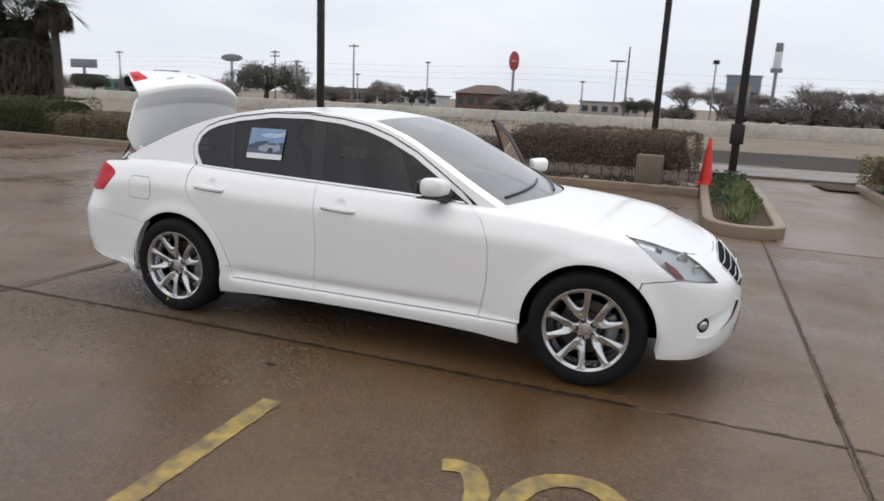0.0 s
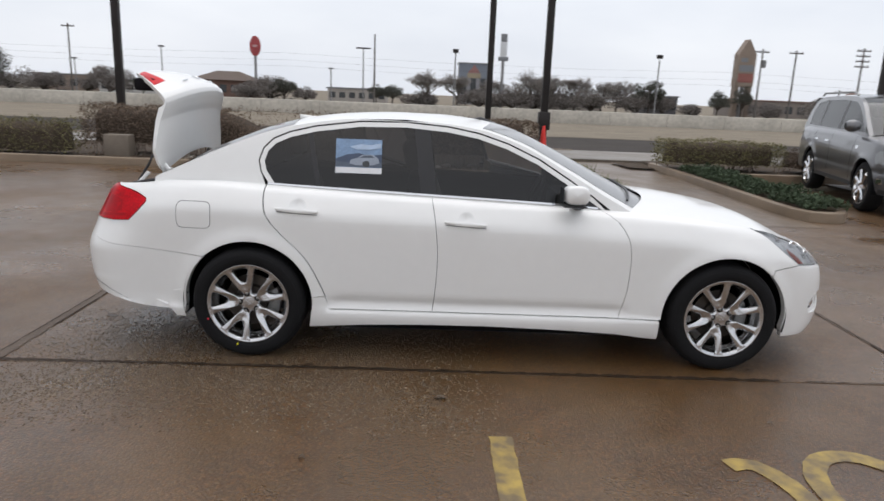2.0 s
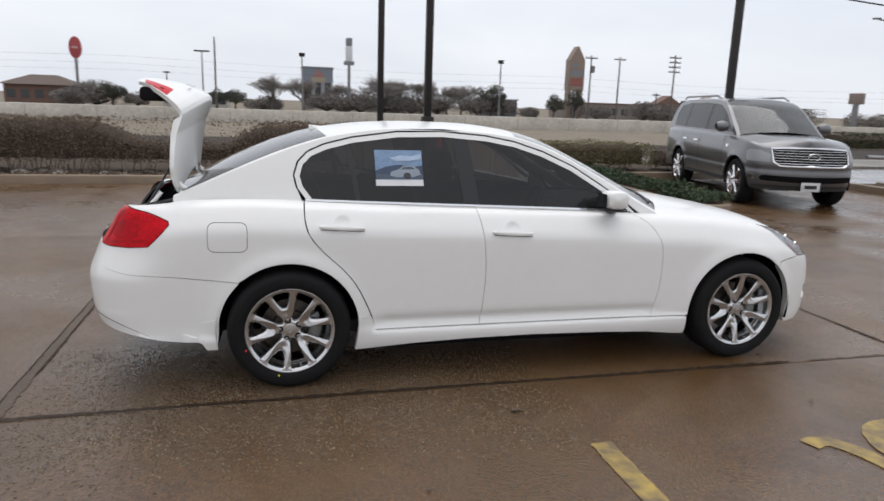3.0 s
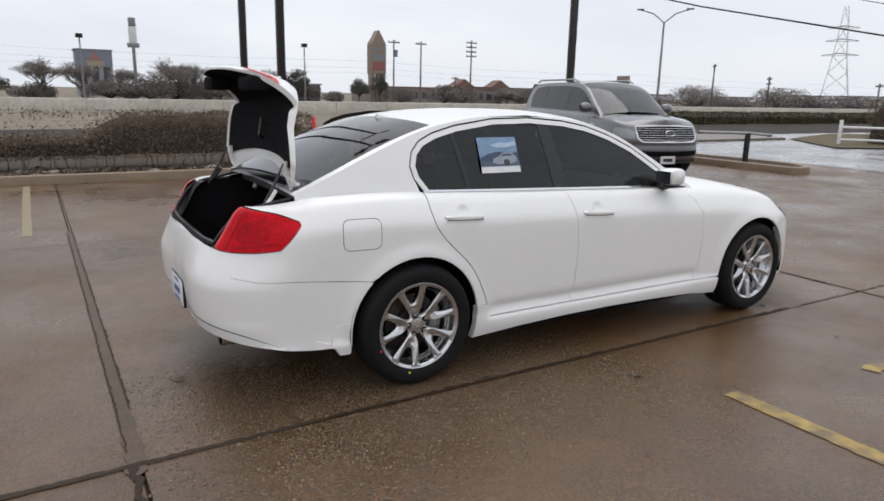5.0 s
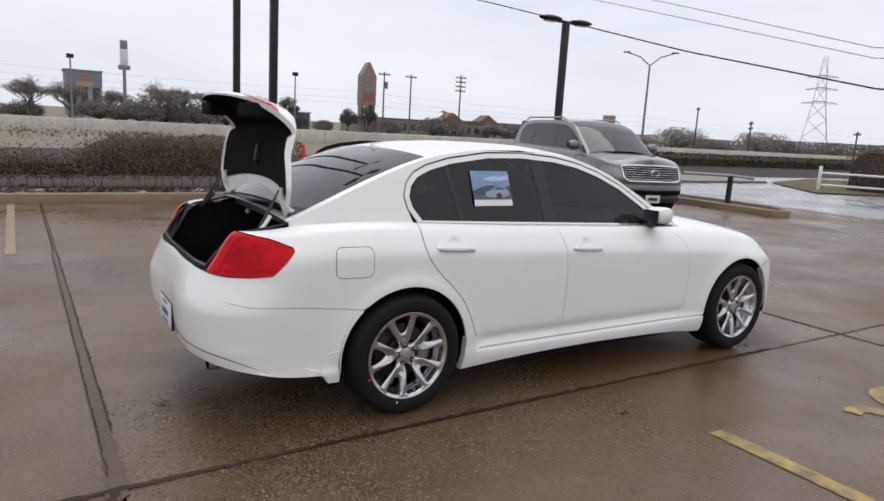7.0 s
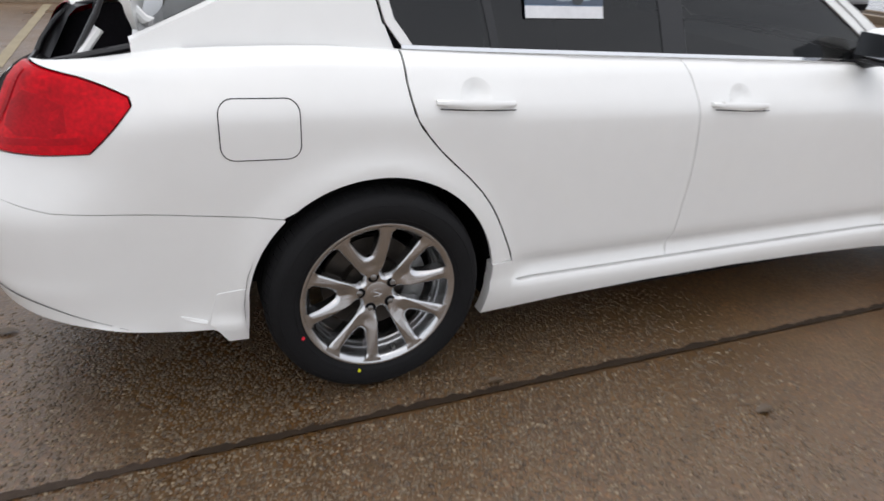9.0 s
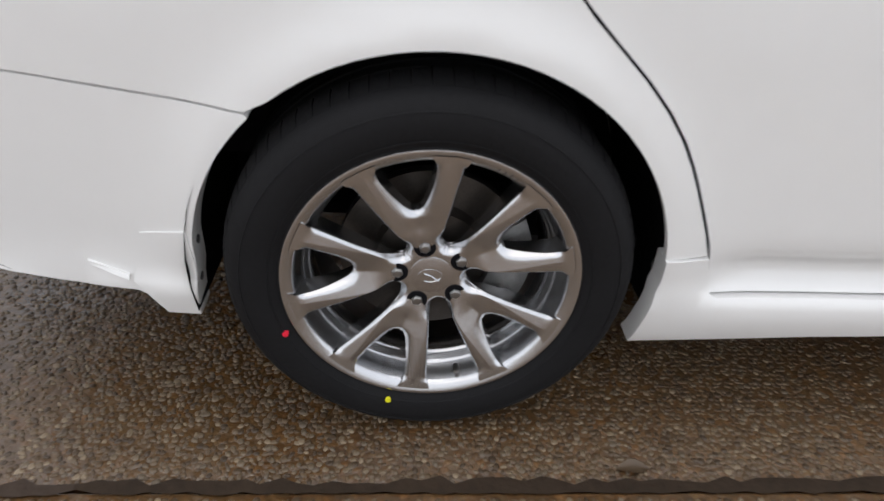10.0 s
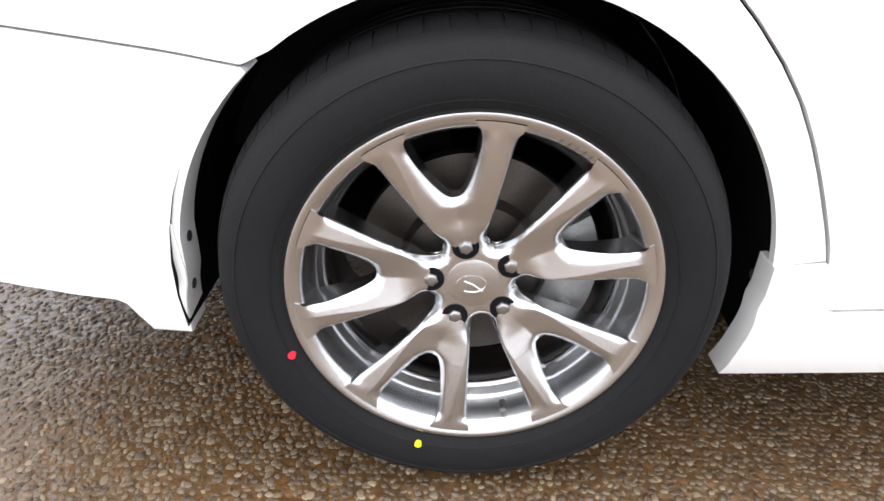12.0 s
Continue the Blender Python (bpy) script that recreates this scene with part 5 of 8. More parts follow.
CONCRETE = ground_material("wet_exposed_aggregate_concrete", (0.124, 0.073, 0.031), (0.088, 0.050, 0.021), 0.95, 80.0, spec=0.72, dry=0.56)
PALE = ground_material("pale_damp_concrete", (0.185, 0.158, 0.128), (0.130, 0.110, 0.088), 0.35, 0, spec=0.4)
WETROAD = ground_material("wet_street", (0.30, 0.30, 0.31), (0.20, 0.20, 0.21), 0.95, 0)
ASPHALT = ground_material("damp_asphalt", (0.050, 0.041, 0.035), (0.036, 0.030, 0.026), 0.2, 0, spec=0.15, dry=0.85)
FOOT = ground_material("damp_footway_concrete", (0.150, 0.105, 0.068), (0.115, 0.080, 0.052), 0.5, 0, spec=0.5)
KERB = ground_material("weathered_kerb_concrete", (0.255, 0.190, 0.130), (0.175, 0.128, 0.086), 0.3, 0, spec=0.4)
DRYGRASS = mat_of("dormant_grass", (0.195, 0.165, 0.125), 0.9, noise_amt=0.35, scale=0.6, bump=0.6, bump_scale=30, spec=0.2)
SOIL = mat_of("planting_soil", (0.062, 0.044, 0.030), 0.9, noise_amt=0.4, scale=9, bump=0.8, bump_scale=35, spec=0.2)
SEALANT = mat_of("joint_sealant", (0.028, 0.018, 0.011), 0.8, noise_amt=0.4, scale=6, bump=0.3, bump_scale=50, spec=0.2)
SMEAR = mat_of("greyish_sealant_smear", (0.088, 0.062, 0.044), 0.6, noise_amt=0.35, scale=9, bump=0.3, bump_scale=40, spec=0.35)
TAR = mat_of("tar_patch", (0.040, 0.027, 0.019), 0.75, noise_amt=0.4, scale=4, bump=0.3, bump_scale=40, spec=0.2)

ground = part("ground", grid(40, 40, lambda a, b: Vector(((a - 0.5) * 3000, (b - 0.5) * 3000, -0.06))), DRYGRASS)
tagged(ground, "flat dormant grassland reaching the horizon", "ground", kind="structure")


def flat(pts, z, mat, name, label, category, parent=None, kind="structure", thick=0.0, bevel=0.0):
    """A flat piece with a given outline; thick: its depth below z."""
    bm = bmesh.new()
    vs = [bm.verts.new((x, y, z)) for x, y in pts]
    f = bm.faces.new(vs)
    f.normal_update()
    if f.normal.z < 0:
        f.normal_flip()
    if thick:
        r = bmesh.ops.extrude_face_region(bm, geom=[f])
        for v in [q for q in r["geom"] if isinstance(q, bmesh.types.BMVert)]:
            v.co.z -= 0
        for v in vs:
            v.co.z -= thick
        bmesh.ops.recalc_face_normals(bm, faces=bm.faces)
        if bevel:
            es = [e for e in bm.edges if all(abs(v.co.z - z) < 1e-5 for v in e.verts)]
            bmesh.ops.bevel(bm, geom=es, offset=bevel, segments=3, profile=0.5, affect="EDGES", clamp_overlap=True)
    ob = part(name, bm, mat, parent)
    if not parent:
        tagged(ob, label, category, kind=kind)
    return ob


# car park: slabs with open joints
JX = [-30.85, -25.25, -19.65, -14.05, -8.45, -2.85, 2.75, 8.35, 13.95]
JY = [-19.9, -15.2, -10.45, -5.72, -1.0, 3.72, 8.62]
car_park = flat([(JX[0], JY[0]), (JX[-1], JY[0]), (JX[-1], JY[-1]), (JX[0], JY[-1])], -0.022, SEALANT, "car_park_base", "dark joints between the concrete slabs", "paving")
for i in range(len(JX) - 1):
    for j in range(len(JY) - 1):
        x0, x1, y0, y1 = JX[i] + 0.006, JX[i + 1] - 0.006, JY[j] + 0.005, JY[j + 1] - 0.005
        flat([(x0, y0), (x1, y0), (x1, y1), (x0, y1)], 0.0, CONCRETE, "slab", "", "", parent=car_park, thick=0.05, bevel=0.006)

# sealant smeared over the joints
def strip(pts, w, z, seed, wobble=0.3, taper=True):
    rnd = random.Random(seed)
    bm = bmesh.new()
    rows = []
    n = len(pts)
    for i, (x, y) in enumerate(pts):
        dx, dy = pts[min(i + 1, n - 1)][0] - pts[max(i - 1, 0)][0], pts[min(i + 1, n - 1)][1] - pts[max(i - 1, 0)][1]
        l = math.hypot(dx, dy)
        px, py = -dy / l, dx / l
        a, b = w * (1 + wobble * rnd.uniform(-1, 1)) / 2, w * (1 + wobble * rnd.uniform(-1, 1)) / 2
        if taper and i in (0, n - 1):
            a, b = a * 0.3, b * 0.3
        rows.append([bm.verts.new((x + px * a, y + py * a, z)), bm.verts.new((x - px * b, y - py * b, z))])
    for p, q in zip(rows, rows[1:]):
        bm.faces.new((p[0], p[1], q[1], q[0]))
    bmesh.ops.recalc_face_normals(bm, faces=bm.faces)
    if bm.faces[:][0].normal.z < 0:
        bmesh.ops.reverse_faces(bm, faces=bm.faces)
    return bm


def line_pts(x0, y0, x1, y1, step=0.06, wander=0.004, seed=1):
    rnd = random.Random(seed)
    n = max(2, int(math.dist((x0, y0), (x1, y1)) / step))
    return [(x0 + (x1 - x0) * k / n + rnd.uniform(-wander, wander), y0 + (y1 - y0) * k / n + rnd.uniform(-wander, wander)) for k in range(n + 1)]


# ends, width, height, material, seed, wander
SEALS = (((-2.0, -1.0, 1.75, -0.99), 0.026, 0.0052, SEALANT, 1, 0.004), ((-3.9, -1.03, -2.0, -1.0), 0.030, 0.0048, TAR, 2, 0.006),
         ((-2.853, -1.05, -2.853, 4.4), 0.062, 0.0030, SMEAR, 3, 0.004), ((-2.853, -0.75, -2.87, -1.10), 0.082, 0.0036, SMEAR, 9, 0.003),
         ((-2.822, -0.45, -2.828, 8.55), 0.012, 0.0046, TAR, 4, 0.005), ((-2.885, -0.9, -2.872, 4.2), 0.010, 0.0046, TAR, 8, 0.006), ((-2.88, -1.0, -2.92, -5.6), 0.030, 0.0042, TAR, 5, 0.006),
         ((2.752, -1.9, 2.755, 4.5), 0.034, 0.0030, SMEAR, 12, 0.005), ((2.755, -1.6, 2.755, 0.3), 0.010, 0.0046, TAR, 6, 0.005), ((2.745, -0.75, 2.748, -0.30), 0.022, 0.0044, TAR, 10, 0.007), ((2.752, 0.3, 2.752, 4.5), 0.013, 0.0042, TAR, 7, 0.006),
         ((1.9, -0.99, 4.6, -0.985), 0.008, 0.0040, TAR, 11, 0.006))
for a, w, z, mt, sd, wander in SEALS:
    part("joint_seal", strip(line_pts(*a, step=0.03, wander=wander, seed=sd), w, z, sd, 0.6 if w < 0.04 else 0.25), mt, car_park, "smeared dark joint sealant")

# road paint
YELLOW = bpy.data.materials.new("worn_yellow_paint")
YELLOW.use_nodes = True
_n, _l = YELLOW.node_tree.nodes, YELLOW.node_tree.links
_p = _n["Principled BSDF"]
_t, _a, _b, _r = _n.new("ShaderNodeTexCoord"), _n.new("ShaderNodeTexNoise"), _n.new("ShaderNodeTexNoise"), _n.new("ShaderNodeValToRGB")
_a.inputs["Scale"].default_value, _a.inputs["Detail"].default_value = 9, 8
_l.new(_t.outputs["Object"], _a.inputs["Vector"])
_r.color_ramp.elements[0].position, _r.color_ramp.elements[0].color = 0.38, (0.135, 0.095, 0.048, 1)
_r.color_ramp.elements[1].position, _r.color_ramp.elements[1].color = 0.68, (0.39, 0.270, 0.060, 1)
_l.new(_a.outputs["Fac"], _r.inputs["Fac"])
_l.new(_r.outputs["Color"], _p.inputs["Base Color"])
_p.inputs["Roughness"].default_value = 0.5
part("bay_line", strip(line_pts(0.005, -1.765, 0.005, -6.8, 0.05, 0.002, 11), 0.112, 0.004, 12, 0.07, False), YELLOW, car_park, "worn yellow bay line")
part("bay_line", strip(line_pts(-3.24, 4.28, -3.24, 8.45, 0.05, 0.003, 13), 0.10, 0.004, 14, 0.1, False), mat_of("faded_yellow_paint", (0.22, 0.175, 0.10), 0.6, noise_amt=0.3, scale=6), car_park, "faded yellow bay line")
part("painted_mark", strip([(1.02, -1.975), (1.08, -1.955), (1.14, -1.965), (1.19, -2.03), (1.225, -2.11), (1.24, -2.20), (1.245, -2.32), (1.245, -2.46)], 0.10, 0.004, 15, 0.07, False), YELLOW, car_park, "worn yellow painted mark")
part("painted_mark", strip([(1.60 + 0.245 * math.cos(radians(a_)), -2.19 + 0.33 * math.sin(radians(a_))) for a_ in range(0, 361, 9)], 0.10, 0.0045, 16, 0.07, False), YELLOW, car_park, "worn yellow painted ring")

# loose bits on the concrete
for x, y, s_ in ((-0.28, -1.36, 0.035), (1.63, -0.86, 0.03), (-2.55, -0.20, 0.04), (-1.05, -0.96, 0.03), (1.42, -1.55, 0.018), (-0.9, -2.0, 0.015)):
    lf = grid(5, 3, lambda a, b: Vector((x + (a - 0.5) * s_ * 2, y + (b - 0.5) * s_ * math.sin(math.pi * min(max(a, 0.04), 0.96)), 0.004 + 0.012 * math.sin(3 * a) * (0.3 + abs(b - 0.5)))))
    tagged(part("fallen_leaf", lf, mat_of("wet_dead_leaf", (0.07, 0.045, 0.025), 0.5, noise_amt=0.3)), "dark wet dead leaf on concrete", "leaf", "fallen leaves")


# real stones where the concrete is seen closest
def pebbles(x0, x1, y0, y1, step, seed):
    rng = np.random.default_rng(seed)
    nx_, ny_ = int((x1 - x0) / step), int((y1 - y0) / step)
    gx, gy = np.meshgrid(np.arange(nx_), np.arange(ny_), indexing="ij")
    px = x0 + (gx.ravel() + 0.5 * (gy.ravel() % 2) + rng.uniform(-0.32, 0.32, nx_ * ny_)) * step
    py = y0 + (gy.ravel() + rng.uniform(-0.32, 0.32, nx_ * ny_)) * step
    edge = np.minimum(np.minimum(px - x0, x1 - px) / 0.8, np.minimum((py - y0) / (0.6 if y0 < -1.1 else 0.001), (y1 - py) / (0.6 if y1 > -1.0 else 0.001)))
    keep = rng.random(len(px)) < 0.93 * np.clip(edge, 0, 1)
    px, py = px[keep], py[keep]
    n = len(px)
    k = 7
    rad = step * rng.uniform(0.34, 0.66, n)
    asp = rng.uniform(0.52, 1.0, n)
    rot = rng.uniform(0, math.tau, n)
    hgt = rad * rng.uniform(0.16, 0.42, n)
    ang = np.arange(k) * math.tau / k
    verts = []
    for s_, h in ((1.0, -0.3), (0.90, 0.62), (0.55, 1.0)):
        jit = 1 + rng.uniform(-0.20, 0.20, (n, k))
        ex = rad[:, None] * s_ * np.cos(ang)[None] * jit
        ey = (rad * asp)[:, None] * s_ * np.sin(ang)[None] * jit
        c, s2 = np.cos(rot)[:, None], np.sin(rot)[:, None]
        verts.append(np.stack([px[:, None] + ex * c - ey * s2, py[:, None] + ex * s2 + ey * c, np.repeat((hgt * h)[:, None], k, 1)], -1))
    tops = np.stack([px, py, hgt * 1.02], -1)[:, None]
    V = np.concatenate(verts + [tops], 1).reshape(-1, 3)
    m = 3 * k + 1
    F = []
    for r in range(2):
        for j in range(k):
            F.append((r * k + j, r * k + (j + 1) % k, (r + 1) * k + (j + 1) % k, (r + 1) * k + j))
    T = [(2 * k + j, 2 * k + (j + 1) % k, 3 * k) for j in range(k)]
    faces = []
    base = np.arange(n) * m
    for f in F + T:
        faces.append(base[:, None] + np.array(f)[None])
    allf = [tuple(r) for a in faces for r in a.tolist()]
    me = bpy.data.meshes.new("exposed_pebbles")
    me.from_pydata(V.tolist(), [], allf)
    me.polygons.foreach_set("use_smooth", [True] * len(me.polygons))
    return me


STONE = bpy.data.materials.new("wet_river_pebbles")
STONE.use_nodes = True
_n, _l = STONE.node_tree.nodes, STONE.node_tree.links
_g, _r, _p = _n.new("ShaderNodeNewGeometry"), _n.new("ShaderNodeValToRGB"), _n["Principled BSDF"]
_cr = _r.color_ramp
_cr.elements[0].position, _cr.elements[0].color = 0.0, (0.050, 0.033, 0.020, 1)
_cr.elements[1].position, _cr.elements[1].color = 1.0, (0.225, 0.170, 0.110, 1)
for _pos, _c in ((0.25, (0.080, 0.052, 0.029)), (0.5, (0.122, 0.083, 0.048)), (0.7, (0.110, 0.084, 0.057)), (0.90, (0.150, 0.110, 0.068))):
    _e = _cr.elements.new(_pos)
    _e.color = (*_c, 1)
_l.new(_g.outputs["Random Per Island"], _r.inputs["Fac"])
_l.new(_r.outputs["Color"], _p.inputs["Base Color"])
_p.inputs["Roughness"].default_value = 0.36
_p.inputs["Specular IOR Level"].default_value = 0.4
for _x0, _x1, _y0, _y1 in ((-2.9, 0.1, -0.988, 0.0), (-2.9, 0.1, -1.85, -1.012)):
    _me = pebbles(_x0, _x1, _y0, _y1, 0.0125, 5 if _y0 > -1 else 6)
    _me.materials.append(STONE)
    tagged(new("exposed_pebble", _me), kind="stuff").parent = car_park


# kerbs
def kerb_run(pts, name="kerb", w=0.15, h=0.15, label="weathered concrete kerb", closed=False):
    """A kerb along a line, with a rounded top edge."""
    prof = [(0, -0.05), (0, h - 0.03), (0.008, h - 0.009), (0.03, h), (w - 0.02, h), (w, h - 0.02), (w, -0.05)]
    bm = bmesh.new()
    rows, n = [], len(pts)
    for i, (x, y) in enumerate(pts):
        if closed:
            a, b = pts[i - 1], pts[(i + 1) % n]
        else:
            a, b = pts[max(i - 1, 0)], pts[min(i + 1, n - 1)]
        dx, dy = b[0] - a[0], b[1] - a[1]
        l = math.hypot(dx, dy)
        px, py = -dy / l, dx / l
        rows.append([bm.verts.new((x + px * o, y + py * o, z)) for o, z in prof])
    prs = list(zip(rows, rows[1:])) + ([(rows[-1], rows[0])] if closed else [])
    for p, q in prs:
        for k in range(len(prof) - 1):
            bm.faces.new((p[k], p[k + 1], q[k + 1], q[k]))
    if not closed:
        bm.faces.new(rows[0])
        bm.faces.new(rows[-1][::-1])
    bmesh.ops.recalc_face_normals(bm, faces=bm.faces)
    return tagged(part(name, bm, KERB), label, "kerb", kind="structure")


kerb_run([(x, 8.62 + 0.004 * x) for x in np.linspace(-30, 1.95, 40)], label="long weathered kerb below the hedge")
islA = [(1.97, 9.5), (1.99, 7.5), (2.03, 5.3), (2.10, 5.0), (2.24, 4.80), (2.45, 4.70), (2.70, 4.70), (2.90, 4.78), (3.02, 4.95), (3.06, 5.2), (3.07, 7.5), (3.05, 9.6), (2.95, 11.2), (2.75, 12.8)]
kerb_run(islA[::1], label="kerb round the narrow planting island")
flat([(x + (0.12 if x < 2.5 else -0.12), y + (0.1 if y < 6 else 0)) for x, y in islA] + [(2.1, 12.8)], 0.105, SOIL, "planting_bed", "bare soil in the planting island", "soil")
islB = [(5.05, 12.0), (5.06, 9.0), (5.02, 7.5), (4.98, 5.6), (5.02, 5.1), (5.14, 4.82), (5.36, 4.72), (5.62, 4.78), (5.80, 5.0), (5.86, 5.4), (5.92, 7.5), (6.0, 9.75), (6.5, 9.95), (9.0, 10.05), (12.5, 10.1)]
kerb_run(islB, label="kerb round the groundcover island")
flat([(5.17, 12.0), (5.14, 5.2), (5.36, 4.86), (5.66, 4.98), (5.76, 5.4), (5.85, 9.8), (6.4, 10.1), (12.5, 10.25), (12.5, 13.0), (5.17, 13.0)], 0.105, SOIL, "planting_bed", "dark soil under the groundcover", "soil")
islC = [(11.05, 8.2), (11.08, 6.5), (11.05, 5.1), (11.12, 4.86), (11.32, 4.74), (11.60, 4.74), (11.95, 4.98), (12.25, 5.5), (12.3, 6.6), (12.2, 8.2)]
kerb_run(islC, label="low kerb of the end island")
flat([(11.17, 8.2), (11.17, 5.1), (11.35, 4.87), (11.6, 4.87), (11.85, 5.05), (12.12, 5.5), (12.15, 8.2)], 0.11, SOIL, "planting_bed", "soil strip in the end island", "soil")

# strips between the car park and the street
flat([(4.3, 12.9), (4.45, 11.5), (5.08, 11.4), (5.2, 12.9)], 0.05, SOIL, "planting_bed", "dark mulch bed beside the footway", "soil")
flat([(-34, 8.75), (2.0, 8.75), (2.0, 13.2), (-34, 13.2)], 0.06, SOIL, "hedge_bed", "dark bed under the clipped hedge", "soil")
flat([(-60, 13.2), (24, 13.2), (24, 16.3), (-60, 16.3)], 0.075, PALE, "pavement", "pale damp concrete pavement", "pavement", thick=0.15)
flat([(2.92, 4.3), (5.08, 4.3), (5.08, 13.22), (2.75, 13.22)], 0.004, FOOT, "footway", "pale concrete ramp to the street", "pavement")
flat([(-300, 16.35), (300, 16.35), (300, 25.2), (-300, 25.2)], -0.03, ASPHALT, "road", "dark damp asphalt frontage road", "road")
kerb_run([(-80, 16.3), (-20, 16.3), (4.0, 16.3)][::-1], w=0.15, h=0.10, label="street kerb along the pavement")
flat([(8.35 + 5.6, -30), (60, -30), (60, 16.4), (40, 16.4), (13.9, 16.4)], -0.012, WETROAD, "side_street", "wet grey side street with puddles", "road")
flat([(8.35, 8.62), (13.97, 8.62), (13.97, 13.2), (8.35, 13.2)], -0.008, WETROAD, "car_park_exit", "wet concrete apron at the exit", "road")
flat([(-300, 25.2), (300, 25.2), (300, 42.6), (-300, 42.6)], -0.02, DRYGRASS, "verge", "tan dormant grass verge", "grass")
flat([(20.9, 9.4), (24.6, 13.4), (31.5, 15.6), (37, 13), (37, 4), (28, 3.5), (23.3, 8.3)], 0.03, mat_of("dull_winter_grass", (0.115, 0.095, 0.06), 0.9, noise_amt=0.4, scale=3, bump=0.6, bump_scale=30, spec=0.2), "grass_island", "dull winter grass beside the side street", "grass")
WALLC = mat_of("barrier_concrete", (0.49, 0.460, 0.405), 0.85, noise_amt=0.35, scale=0.5, bump=0.3, bump_scale=20)
wall = part("barrier_wall", boxed(-300, 300, 42.6, 43.1, -0.1, 0.86, 0.04), WALLC)
tagged(wall, "long pale concrete motorway barrier", "wall", kind="structure")
for k in range(80):
    x = -160 + 4.0 * k
    part("barrier_joint", boxed(x - 0.02, x + 0.02, 42.585, 42.6, 0.0, 0.84), mat_joint if k else (mat_joint := mat_of("joint_shadow", (0.34, 0.31, 0.27), 0.9)), wall)
flat([(-400, 43.1), (400, 43.1), (400, 66), (-400, 66)], 0.1, ASPHALT, "motorway", "grey motorway carriageway behind the barrier", "road")

# ---- planting ----
def leaf_cards(bm, pts, size, rnd, up=0.3, aspect=2.0):
    for p in pts:
        d = Vector((rnd.gauss(0, 1), rnd.gauss(0, 1), rnd.gauss(up, 1))).normalized()
        s = d.orthogonal().normalized()
        s.rotate(Matrix.Rotation(rnd.uniform(0, 6.28), 3, d))
        l, w = size * rnd.uniform(0.6, 1.4), size * rnd.uniform(0.6, 1.2) / aspect
        n = d.cross(s) * l * 0.15
        bm.faces.new([bm.verts.new(p + v) for v in (-d * l / 2, s * w / 2 + n, d * l / 2, -s * w / 2 + n)])


TWIG = mat_of("dry_brown_twigs", (0.19, 0.145, 0.115), 0.9, noise_amt=0.5, scale=5, island=True, spec=0.2)
# hedge cores: the shade among the leaves is painted as dark colour
HEDGE_CORE = mat_of("hedge_inner_shade", (0.065, 0.050, 0.039), 0.95, noise_amt=0.4, scale=6, bump=1.0, bump_scale=25, spec=0.1)
HEDGE_GREEN = mat_of("green_hedge_inner_shade", (0.030, 0.034, 0.016), 0.95, noise_amt=0.45, scale=7, bump=1.0, bump_scale=25, spec=0.1)
BROWNLEAF = mat_of("bronzed_winter_leaves", (0.150, 0.112, 0.084), 0.85, noise_amt=0.30, scale=3, island=True, spec=0.2)
OLIVELEAF = mat_of("olive_leaves", (0.150, 0.138, 0.062), 0.75, noise_amt=0.5, scale=3, island=True, spec=0.25)
DARKLEAF = mat_of("dark_evergreen_leaves", (0.044, 0.050, 0.024), 0.75, noise_amt=0.5, scale=3, island=True, spec=0.25)
GRASSLEAF = mat_of("strap_leaves", (0.130, 0.140, 0.050), 0.6, noise_amt=0.5, scale=6, island=True, spec=0.3)
JUNIPER = mat_of("juniper_leaves", (0.050, 0.070, 0.040), 0.75, noise_amt=0.5, scale=6, island=True, spec=0.2)
BARK = mat_of("grey_bark", (0.075, 0.062, 0.052), 0.95, noise_amt=0.4, scale=6, bump=0.6, bump_scale=40)


